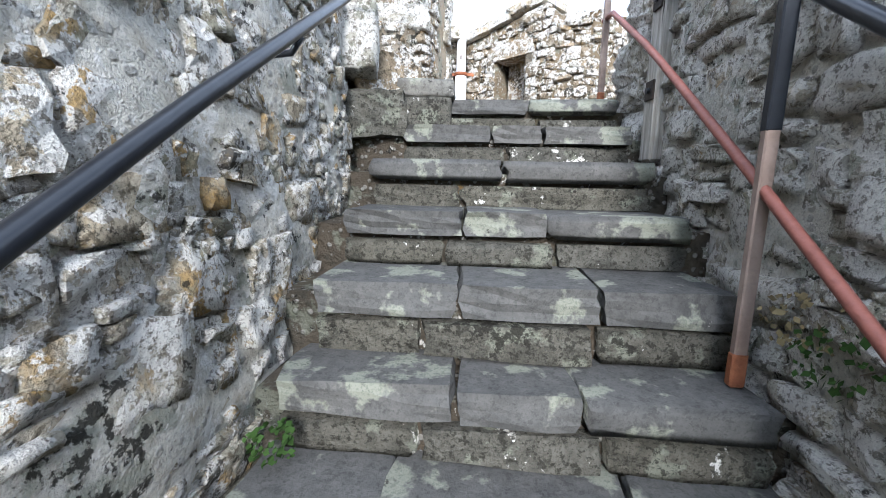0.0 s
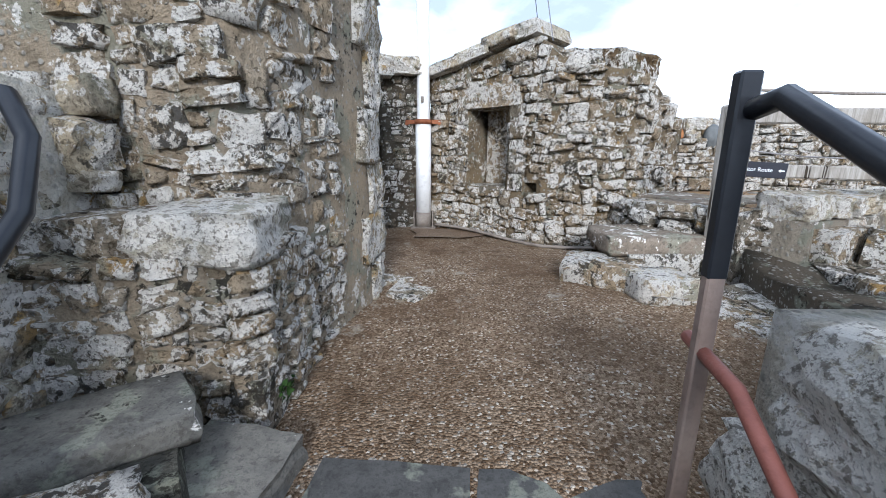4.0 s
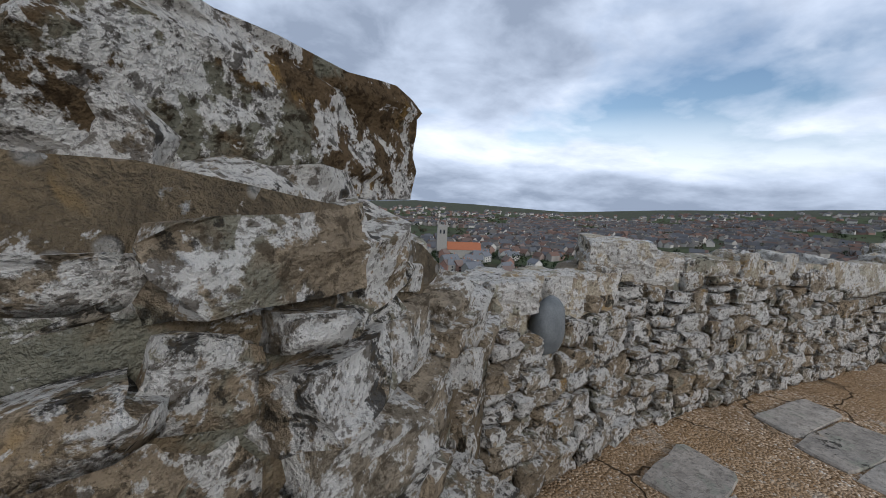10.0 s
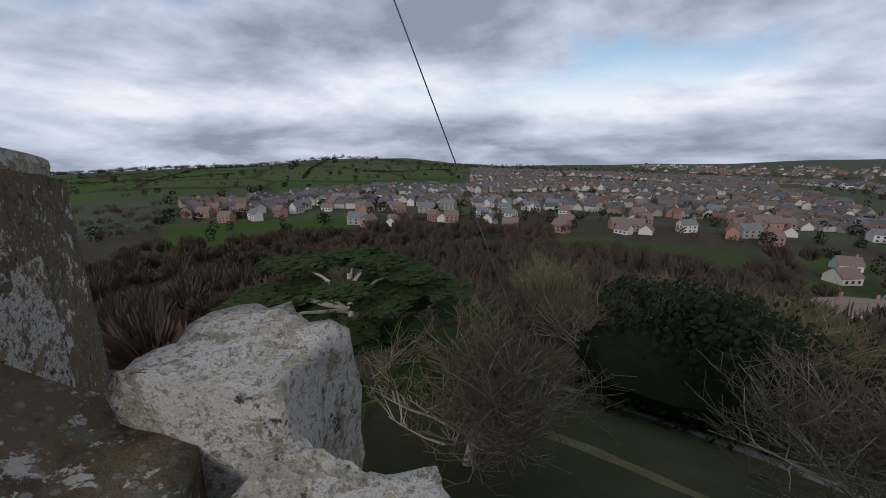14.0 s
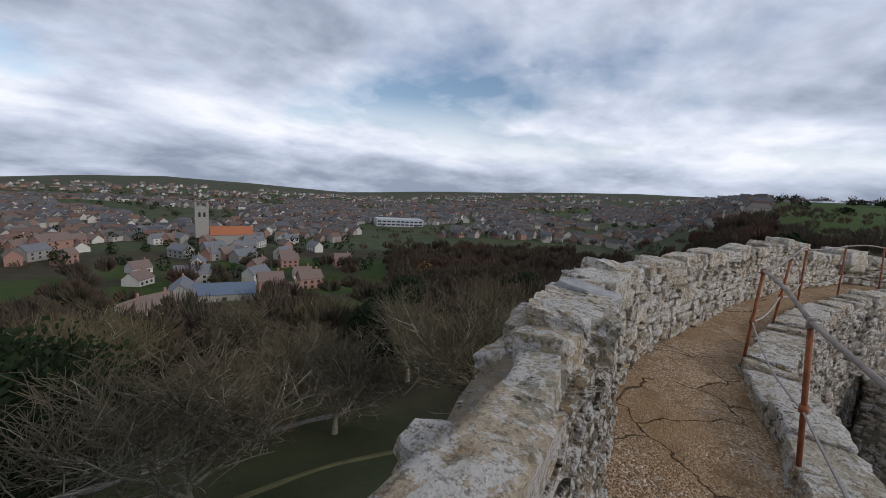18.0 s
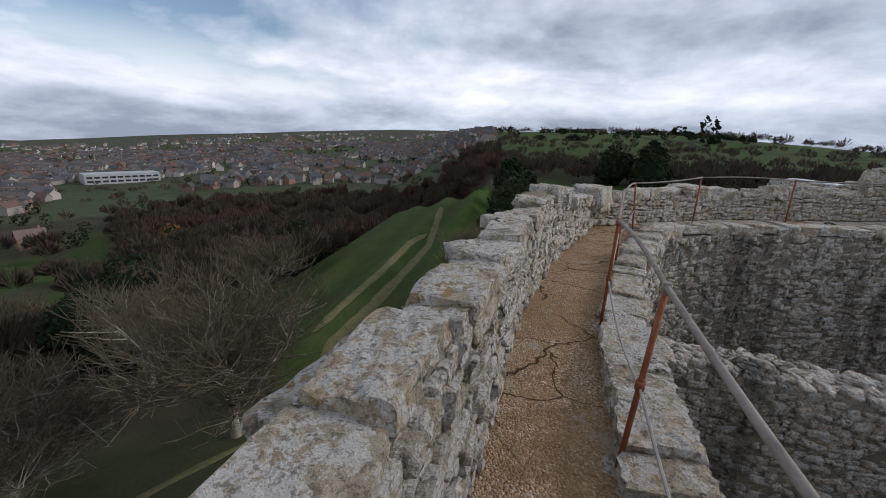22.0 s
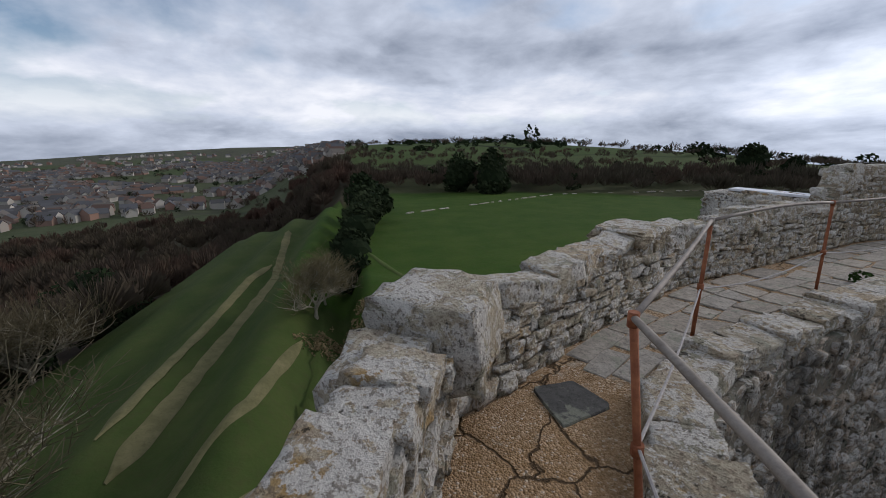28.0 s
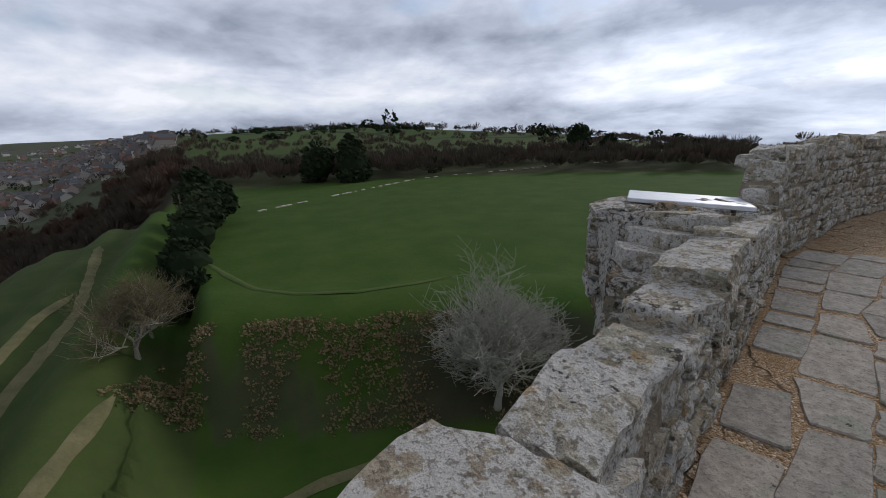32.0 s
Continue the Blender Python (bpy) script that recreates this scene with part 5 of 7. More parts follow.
# ---- trees ----
BARK = plain_noise("grey_brown_bark", (0.23, 0.205, 0.15), (0.38, 0.34, 0.265), 1.5, 0.95, 0, 0.6, 8, 0.05)
TWIG = plain_noise("winter_twigs", (0.085, 0.07, 0.046), (0.14, 0.117, 0.077), 0.5, 0.95, 0, 0.0, tint=(0.15, 0.125, 0.06))
TWIG_PALE = plain_noise("pale_winter_twigs", (0.26, 0.25, 0.195), (0.36, 0.34, 0.28), 0.5, 0.95, 0, 0.0)


def wood_mat(name, a, b, c3):
    n = Nodes(name, 0.95)
    v = n.vec()
    rnd = n.geo.outputs["Random Per Island"]
    c = n.mix(n.ramp(n.noise(v, 0.05, 3, 0.6), 0.35, 0.65), a, b)
    c = n.mix(n.ramp(n.noise(v, 0.017, 3, 0.5), 0.52, 0.66), c, c3)
    c = n.mix(n.math("MULTIPLY", rnd, 0.5), c, tuple(x * 0.45 for x in a))
    n.color(c)
    return n.m


WOODS = wood_mat("bare_winter_woods", (0.088, 0.066, 0.05), (0.088, 0.074, 0.048), (0.11, 0.064, 0.046))
LEAF = wood_mat("dark_evergreen_leaves", (0.016, 0.024, 0.011), (0.026, 0.038, 0.016), (0.034, 0.044, 0.02))
LEAF_CEDAR = wood_mat("cedar_needles", (0.034, 0.055, 0.017), (0.046, 0.066, 0.021), (0.058, 0.075, 0.026))
LEAF_RUST = wood_mat("russet_leaves", (0.16, 0.085, 0.030), (0.19, 0.11, 0.04), (0.14, 0.07, 0.03))
# near-black green: the shade deep in a crown is put into this colour
LEAF_CORE = plain_noise("foliage_painted_shade", (0.010, 0.016, 0.007), (0.016, 0.024, 0.010), 0.8, 0.95, 0, 0.5)


def branch_mesh(seed, height, spread, levels=5, splits=(9, 6, 5, 3, 2), up=0.55, thin=0.017):
    """Tapered limbs that fork to twigs; returns trunk and crown geometry."""
    rg = random.Random(seed)
    geo = {0: ([], []), 1: ([], [])}

    def limb(p, d, length, r, level):
        which = 0 if level <= 3 else 1
        V, F = geo[which]
        sides = (7, 6, 4, 3, 3, 3)[level]
        segs = (5, 4, 3, 3, 2, 1)[level]
        pts, dirs = [p], [d]
        for k in range(segs):
            bend = Vector((rg.uniform(-1, 1), rg.uniform(-1, 1), rg.uniform(-0.5, 1) * up)) * (0.10, 0.24, 0.30, 0.34, 0.34, 0.3)[level]
            d = (d + bend).normalized()
            p = p + d * length / segs
            pts.append(p); dirs.append(d)
        base = len(V)
        for k, (q, e) in enumerate(zip(pts, dirs)):
            rad = max(r * (1 - 0.72 * k / segs), thin)
            s1 = e.orthogonal().normalized(); s2 = e.cross(s1)
            for m in range(sides):
                an = 2 * math.pi * m / sides
                V.append(q + (s1 * math.cos(an) + s2 * math.sin(an)) * rad)
        for k in range(segs):
            for m in range(sides):
                a, b = base + k * sides + m, base + k * sides + (m + 1) % sides
                F.append((a, b, b + sides, a + sides))
        if level >= levels:
            return
        for c in range(splits[level] + (rg.random() < 0.5)):
            f = rg.uniform(0.3, 1.0) if level else rg.uniform(0.4, 1.0)
            i = min(int(f * segs), segs - 1)
            q = pts[i].lerp(pts[i + 1], f * segs - i)
            out = Vector((rg.uniform(-1, 1), rg.uniform(-1, 1), rg.uniform(-0.15, 0.55))).normalized()
            nd = (dirs[i] * (0.6, 0.55, 0.6, 0.6, 0.7)[level] + out * spread).normalized()
            limb(q, nd, length * rg.uniform(0.55, 0.85) * (2.9 - 1.1 * f if level == 0 else 0.95), r * (0.44, 0.52, 0.55, 0.55, 0.6)[level], level + 1)

    limb(Vector((0, 0, -0.3)), Vector((rg.uniform(-0.06, 0.06), rg.uniform(-0.06, 0.06), 1)).normalized(), height * 0.22, height * 0.026, 0)
    return geo


def bare_tree(seed, height, spread, twig, splits=(9, 6, 5, 3, 2), bark=None, thin=0.017):
    geo = branch_mesh(seed, height, spread, splits=splits, thin=thin)
    t = empty("bare_tree", (0, 0, 0), "leafless winter tree with spreading grey branches", "tree")
    part_mesh("trunk", mesh_of("trunk", *geo[0], bark or BARK, True), t)
    part_mesh("crown", mesh_of("crown", *geo[1], twig, False), t)
    return t


def leaf_cloud(rg, blobs, count, size, flat=0.0):
    """Small leaf sprays over a few swellings."""
    n = count
    V = np.zeros((n * 4, 3)); F = np.arange(n * 4).reshape(n, 4)
    tot = sum(b[3] ** 2 for b in blobs)
    k = 0
    for bx, by, bz, br, bh in blobs:
        m = min(int(n * br ** 2 / tot) + 1, n - k)
        for q in range(m):
            d = Vector((rg.gauss(0, 1), rg.gauss(0, 1), rg.gauss(0, 1))).normalized()
            rad = rg.uniform(0.72, 1.08) * (1 + 0.16 * noise.noise(d * 3 + Vector((bx, by, bz))))
            c = Vector((bx + d.x * br * rad, by + d.y * br * rad, bz + d.z * bh * rad))
            a = Vector((rg.gauss(0, 1), rg.gauss(0, 1), rg.gauss(0, 1) * (1 - flat))).normalized()
            b = a.orthogonal().normalized() if not flat else a.cross(Vector((0, 0, 1))).normalized()
            s = size * rg.uniform(0.5, 1.3)
            for w, (ea, eb) in enumerate(((-1, -0.5), (0.4, -0.7), (1, 0.5), (-0.3, 0.6))):
                V[k * 4 + w] = c + a * ea * s + b * eb * s
            k += 1
        if k >= n:
            break
    return V[:k * 4], F[:k]


def core_blob(blobs, k=0.78):
    bm = bmesh.new()
    for bx, by, bz, br, bh in blobs:
        r = bmesh.ops.create_icosphere(bm, subdivisions=2, radius=1.0)
        for v in r["verts"]:
            d = v.co.copy()
            f = k * (1 + 0.2 * noise.noise(d * 2.2 + Vector((bx, by, bz))))
            v.co = Vector((bx + d.x * br * f, by + d.y * br * f, bz + d.z * bh * f))
    return bm


def evergreen(name, at, height, radius, label, seed, leaf=None, count=5200, size=0.34, blobs=15, cone=False):
    rg = random.Random(seed)
    t = empty(name, at, label, "tree")
    bl = []
    for q in range(blobs):
        h = rg.uniform(0.08, 0.92)
        wide = radius * ((1.05 - h) if cone else math.sqrt(max(0.1, 1 - (2 * h - 1.05) ** 2)))
        an = rg.uniform(0, 6.28)
        off = wide * rg.uniform(0.15, 0.62)
        br = max(wide * rg.uniform(0.40, 0.62), radius * 0.16)
        bl.append((math.cos(an) * off, math.sin(an) * off, height * h, br, br * rg.uniform(0.7, 1.0)))
    bl.append((0, 0, height * 0.55, radius * 0.6, height * 0.32))
    part("trunk", tube([(0, 0, -0.5), (0.1, 0, height * 0.25), (0.0, 0.1, height * 0.6)], height * 0.035, 8, height * 0.012), BARK, t)
    # dark body added inside the crown to stop light passing through the sprays
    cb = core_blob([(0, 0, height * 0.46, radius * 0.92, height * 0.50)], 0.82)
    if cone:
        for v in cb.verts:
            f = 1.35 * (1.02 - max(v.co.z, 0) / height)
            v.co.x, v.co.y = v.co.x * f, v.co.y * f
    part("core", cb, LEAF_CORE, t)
    V, F = leaf_cloud(rg, bl, count, size)
    j = Joined(); j.v, j.f = [V], [F]
    c = j.build("crown", leaf or LEAF, t, smooth=False)
    del c["kind"]
    return t


TREES = [bare_tree(11, 13.5, 0.85, TWIG), bare_tree(12, 12.0, 0.95, TWIG), bare_tree(13, 15.0, 0.75, TWIG), bare_tree(14, 14.0, 1.2, TWIG_PALE, (10, 7, 5, 4, 3), TWIG_PALE, 0.016)]
PLACES = [(0, -4.0, 25.0, 40, 1.0), (1, 14.5, 24.5, 200, 1.0), (1, 24.0, 35.5, 20, 1.0), (2, 31.5, 18.5, 310, 1.0), (1, 26.5, 27.5, 100, 0.9), (3, 35.5, -18.5, 60, 1.15), (0, 59.0, 2.4, 10, 0.75),
          (2, 2.0, 46.0, 150, 0.9), (0, -12.0, 41.0, 80, 1.0), (1, 35.0, 41.0, 250, 0.95), (2, 44.0, 33.0, 5, 0.95), (0, 60.0, 44.0, 130, 1.1), (1, 50.0, 52.0, 170, 1.1), (2, 20.0, 55.0, 70, 1.0), (0, -25.0, 63.0, 190, 1.0), (1, -40.0, 50.0, 30, 0.9), (2, 75.0, 36.0, 220, 1.0), (0, 64.0, 1.0, 99, 0.6), (2, 8.0, 58.0, 15, 1.0), (1, -52.0, 78.0, 260, 1.1), (0, 38.0, 58.0, 290, 1.1), (2, -8.0, 70.0, 45, 1.1)]
used = set()
for kind, x, y, rz, sc in PLACES:
    m = pose(*on_land(x, y), 0, 0, rz)
    if kind not in used:
        TREES[kind].matrix_basis = m
        used.add(kind)
    else:
        t = copy_thing(TREES[kind], m)
        t.scale = (sc, sc, sc)
evergreen("holm_oak", on_land(7.8, 44.5), 8.6, 10.2, "broad dark evergreen oak below the castle mound", 3, count=15000, size=0.26, blobs=16)
evergreen("holm_oak", on_land(51.0, 42.0), 13.0, 6.5, "dark ivy-clad evergreen tree on the wooded slope", 4, count=9000, size=0.28)
evergreen("evergreen_tree", on_land(105, 40.0), 13.0, 8.0, "dark evergreen tree at the edge of the grass bank", 5, count=5000, size=0.42)
evergreen("evergreen_tree", on_land(84, 44.0), 11.0, 7.0, "dull green evergreen tree at the edge of the grass bank", 6, count=5000, size=0.4)
evergreen("yew", on_land(118, -15.0), 9.5, 6.0, "black-green yew at the corner of the green", 7, count=2600, size=0.5)
evergreen("yew", on_land(103, -12.5), 8.0, 5.0, "black-green yew beside the ditch", 8, count=2400, size=0.5)
evergreen("yew", on_land(150, -68.0), 17.0, 8.5, "dark pointed yew beyond the green", 9, count=2800, size=0.7, cone=True)
evergreen("yew", on_land(158, -58.0), 12.0, 7.5, "dark rounded yew beyond the green", 10, count=2400, size=0.7)
evergreen("yew", on_land(150, -215.0), 13.0, 9.0, "dark round evergreen beyond the green", 13, count=1800, size=0.9)
evergreen("yew", on_land(118, -188.0), 9.0, 6.0, "dark evergreen beyond the green", 14, count=1600, size=0.8)
evergreen("russet_tree", on_land(178, 118.0), 11.0, 7.0, "tree still holding russet leaves", 11, leaf=LEAF_RUST, count=1600, size=0.8)

for k, (x, y, h, r) in enumerate(((70, -3.2, 5.0, 3.0), (77, -4.8, 6.0, 3.6), (85, -7.0, 6.5, 4.0), (94, -9.8, 7.0, 4.2), (89, -5.0, 6.0, 3.6))):
    evergreen("thicket", on_land(x, y), h, r, "dark tangled thicket in the castle ditch", 30 + k, count=1500, size=0.36, blobs=9)

# cedar: level sprays of needles on long limbs
ced = empty("cedar", on_land(-14.0, 27.0), "spreading cedar with level sprays of green needles", "tree")
ced_h = 13.0
part("trunk", tube([(0, 0, -0.5), (0.6, -0.3, 4.0), (0.4, 0, 8.0), (0.2, 0.2, ced_h - 1)], 0.62, 9, 0.12), BARK, ced)
rg = random.Random(77)
Vs, Fs, cnt = [], [], 0
for q in range(46):
    an = q * 2.4 + rg.uniform(-0.3, 0.3)
    h = rg.uniform(0.50, 1.0)
    reach = rg.uniform(2.5, 9.0) * (1.12 - 0.5 * (h - 0.5))
    z = ced_h * h - 0.035 * reach ** 1.4
    cx, cy = math.cos(an) * reach, math.sin(an) * reach
    if q % 2 == 0:
        part("limb", tube([(0.3, 0, z - 1.2), (cx * 0.5, cy * 0.5, z - 0.3), (cx, cy, z - 0.1)], 0.16, 5, 0.04), BARK, ced)
    rad = rg.uniform(1.3, 2.4)
    V, F = leaf_cloud(rg, [(cx, cy, z, rad * 1.1, 0.16)], 190, 0.34, 0.85)
    for inner in (0.35, 0.7):
        V2, F2 = leaf_cloud(rg, [(cx, cy, z + 0.03, rad * inner, 0.12)], 90, 0.36, 0.85)
        F = np.concatenate([F, F2 + len(V)]); V = np.concatenate([V, V2])
    Vs.append(V); Fs.append(F + cnt); cnt += len(V)
j = Joined(); j.v, j.f = Vs, Fs
del j.build("crown", LEAF_CEDAR, ced, smooth=False)["kind"]

# far woods, too many to count: upright sprays of twigs
def woods(name, material, spots, per, label, width=0.16, seed=1):
    rg = random.Random(seed)
    n = len(spots) * per
    V = np.zeros((n * 3, 3)); F = np.arange(n * 3).reshape(n, 3)
    k = 0
    for x, y, h, rad in spots:
        z = land(x, y)
        for q in range(per):
            an, rr_ = rg.uniform(0, 6.283), math.sqrt(rg.random())
            top = math.sqrt(max(0.05, 1 - rr_ ** 2 * 0.85))
            tx, ty, tz = x + math.cos(an) * rr_ * rad, y + math.sin(an) * rr_ * rad, z + h * (0.45 + 0.55 * top) * rg.uniform(0.75, 1.05)
            f = rg.uniform(0.1, 0.6)
            bx, by, bz = x + (tx - x) * f, y + (ty - y) * f, z + h * 0.22 + (tz - z - h * 0.22) * f
            wd = width * rad * rg.uniform(0.5, 1.2)
            wa = rg.uniform(0, 6.283)
            V[k] = (bx - math.cos(wa) * wd * 0.3, by - math.sin(wa) * wd * 0.3, bz)
            V[k + 1] = (tx + math.cos(wa) * wd, ty + math.sin(wa) * wd, tz - abs(math.sin(an * 3)) * 0.1 * h)
            V[k + 2] = (tx, ty, tz)
            k += 3
    j = Joined(); j.v, j.f = [V], [F]
    return j.build(name, material, None, label, False)


def scatter(rg, n, a0, a1, r0, r1, keep=lambda x, y: True):
    out = []
    tries = 0
    while len(out) < n and tries < n * 20:
        tries += 1
        a = radians(rg.uniform(a0, a1))
        r = math.sqrt(rg.uniform(r0 * r0, r1 * r1))
        x, y = KEEP[0] + r * math.sin(a), KEEP[1] + r * math.cos(a)
        if keep(x, y):
            out.append((x, y))
    return out


rg = random.Random(90)
bare = lambda pts, h0, h1: [(x, y, rg.uniform(h0, h1), rg.uniform(0.32, 0.5) * h1) for x, y in pts]
gardens = lambda x, y: 16 < math.degrees(math.atan2(x - 9, y - 1)) < 50 and math.hypot(x - 9, y - 1) > 105
off_grass = lambda x, y: cover_of(x, y)[0] < 0.7 and not (gardens(x, y) and noise.noise(Vector((x, y, 3)) * 0.06) > -0.25)
spots = bare(scatter(rg, 520, -75, 60, 52, 250, off_grass), 7, 12) + bare(scatter(rg, 420, 50, 97, 62, 330, off_grass), 7, 13)
woods("bare_woods", WOODS, spots, 240, "bare brown woods on the slope below the castle", 0.018, 1)
spots = bare(scatter(rg, 420, 96, 185, 168, 420, off_grass), 4.5, 8) + bare(scatter(rg, 200, -75, 100, 250, 480, off_grass), 6, 11)
woods("bare_woods", WOODS, spots, 80, "bare brown woods beyond the green", 0.05, 2)
spots = bare(scatter(rg, 2300, -70, 97, 380, 1700), 6, 11) + bare(scatter(rg, 420, 97, 185, 420, 1300, off_grass), 7, 13) + bare(scatter(rg, 60, -40, -24, 900, 1150), 9, 16)
woods("bare_woods", wood_mat("dark_wood_belt", (0.085, 0.065, 0.048), (0.075, 0.07, 0.045), (0.10, 0.07, 0.05)), [(x, y, rg.uniform(6, 9.5), rg.uniform(2.6, 4.2)) for x, y in scatter(rg, 330, 97, 165, 158, 215, lambda x, y: math.hypot(x - 9, y - 1) > 150 and cover_of(x, y)[0] < 0.9)], 110, "dark bare wood along the far side of the green", 0.05, 12)
woods("far_bare_woods", WOODS, spots, 34, "distant bare trees among houses and fields", 0.09, 3)


def far_green(name, spots, label, seed, per=84):
    rg = random.Random(seed)
    Vs, Fs, c = [], [], 0
    for x, y, h, rad in spots:
        V, F = leaf_cloud(rg, [(x, y, land(x, y) + h * 0.5, rad, h * 0.5)], per, rad * 0.23)
        Vs.append(V); Fs.append(F + c); c += len(V)
    j = Joined(); j.v, j.f = Vs, Fs
    return j.build(name, LEAF, None, label, False)


spots = [(x, y, rg.uniform(5, 8), rg.uniform(2.5, 4.0)) for x, y in scatter(rg, 26, 97, 160, 165, 230)] + [(x, y, rg.uniform(5, 9), rg.uniform(2.0, 4.0)) for x, y in scatter(rg, 90, -58, 45, 270, 420)] + [(x, y, rg.uniform(5, 9), rg.uniform(2.0, 4.0)) for x, y in scatter(rg, 70, -60, 62, 95, 260, off_grass)] + [(x, y, rg.uniform(4, 9), rg.uniform(2.2, 4.5)) for x, y in scatter(rg, 620, -70, 95, 240, 1300)] + [(x, y, rg.uniform(3, 7), rg.uniform(3, 6)) for x, y in scatter(rg, 90, 103, 127, 440, 740)] + [(x, y, rg.uniform(6, 10), rg.uniform(4, 6)) for x, y in scatter(rg, 40, 97, 185, 300, 700)] + [(378, -235, 26, 8), (520, -290, 12, 9)]
far_green("distant_evergreens", spots, "distant dark evergreen trees and bushes", 5)

# hedges between the fields of the hill
hedge = []
for a0, r0, a1, r1 in ((-78, 640, -25, 1010), (-72, 880, -33, 760), (-62, 620, -50, 1050), (-44, 640, -40, 1050), (-75, 760, -52, 700), (-36, 720, -24, 900)):
    for k in range(110):
        f = k / 110
        if noise.noise(Vector((a0 + f * 14, r0, 2))) < -0.32:
            continue
        a, r = radians(a0 + (a1 - a0) * f), r0 + (r1 - r0) * f + 22 * math.sin(f * 7 + a0)
        hedge.append((KEEP[0] + r * math.sin(a), KEEP[1] + r * math.cos(a), rg.uniform(1.8, 3.4), rg.uniform(2.0, 3.6)))
far_green("hedges", hedge, "dark hedges between green hill fields", 8, 16)

# ---- the village ----
def mixed_mat(name, a, b, c3):
    n = Nodes(name, 0.9)
    rnd = n.geo.outputs["Random Per Island"]
    r2 = n.math("FRACT", n.math("MULTIPLY", rnd, 7.77))
    c = n.mix(n.ramp(rnd, 0.45, 0.55), a, n.mix(n.ramp(r2, 0.45, 0.55), b, c3))
    c = n.mix(n.math("MULTIPLY", n.math("FRACT", n.math("MULTIPLY", rnd, 31.7)), 0.5), c, tuple(x * 0.5 for x in c3))
    n.color(c)
    return n.m


SLATE = mixed_mat("slate_and_tile_roofs", (0.11, 0.11, 0.115), (0.17, 0.105, 0.08), (0.14, 0.125, 0.11))
WALLS = mixed_mat("rendered_and_brick_walls", (0.55, 0.51, 0.45), (0.30, 0.18, 0.135), (0.36, 0.32, 0.28))
H_WALL = [plain_noise("cream_render", (0.52, 0.49, 0.43), (0.60, 0.57, 0.51), 0.8, 0.9), plain_noise("red_brick_wall", (0.30, 0.17, 0.13), (0.36, 0.22, 0.17), 2.0, 0.9), plain_noise("grey_stone_wall", (0.27, 0.25, 0.22), (0.34, 0.32, 0.28), 1.5, 0.9)]
H_ROOF = [plain_noise("grey_slates", (0.13, 0.135, 0.14), (0.18, 0.18, 0.185), 1.2, 0.7), plain_noise("brown_tiles", (0.17, 0.125, 0.105), (0.21, 0.155, 0.13), 1.5, 0.85), plain_noise("orange_tiles", (0.33, 0.12, 0.06), (0.38, 0.15, 0.08), 1.5, 0.85)]
H_GLASS = plain_noise("dark_window_glass", (0.03, 0.035, 0.04), (0.05, 0.055, 0.06), 1.0, 0.15)


def gable_roof(w, d, h, over=0.35):
    bm = bmesh.new()
    a, b = w / 2 + over, d / 2 + over
    v = [bm.verts.new(p) for p in ((-a, -b, -0.1), (a, -b, -0.1), (a, b, -0.1), (-a, b, -0.1), (-a, 0, h), (a, 0, h), (-a, -b, 0.08), (a, -b, 0.08), (a, b, 0.08), (-a, b, 0.08), (-a, 0, h + 0.2), (a, 0, h + 0.2))]
    for f in ((6, 7, 11, 10), (8, 9, 10, 11), (0, 4, 5, 1), (2, 5, 4, 3), (0, 1, 7, 6), (2, 3, 9, 8), (0, 6, 10, 4), (3, 4, 10, 9), (1, 5, 11, 7), (2, 8, 11, 5)):
        bm.faces.new([v[i] for i in f])
    return bm


def gable_walls(w, d, e, h):
    bm = bmesh.new()
    p = [(-w / 2, -d / 2, -3), (w / 2, -d / 2, -3), (w / 2, d / 2, -3), (-w / 2, d / 2, -3), (-w / 2, -d / 2, e), (w / 2, -d / 2, e), (w / 2, d / 2, e), (-w / 2, d / 2, e), (-w / 2, 0, e + h), (w / 2, 0, e + h)]
    v = [bm.verts.new(q) for q in p]
    for f in ((0, 1, 5, 4), (2, 3, 7, 6), (1, 2, 6, 9, 5), (3, 0, 4, 8, 7), (4, 5, 9, 8), (6, 7, 8, 9)):
        bm.faces.new([v[i] for i in f])
    return bm


def house(w, d, e, h, wall, roof, label, name="house"):
    t = empty(name, (0, 0, 0), label, name.replace("_", " "), "houses of the village")
    part("wall", gable_walls(w, d, e, h), wall, t)
    r = part("roof", gable_roof(w, d, h), roof, t)
    r.location = (0, 0, e)
    ch = part("chimney", box_bm(0.7, 0.5, 1.8, 0.03), H_WALL[1], r)
    ch.location = (w * 0.32, 0, h + 0.5)
    for sy in (-1, 1):
        for fx in (-0.3, 0.0, 0.3):
            for fz in ((0.28, 0.72) if e > 4 else (0.5,)):
                wi = part("window", box_bm(1.2, 0.12, 1.2, 0.02), H_GLASS, t)
                wi.location = (fx * w, sy * d / 2, e * fz)
    return t


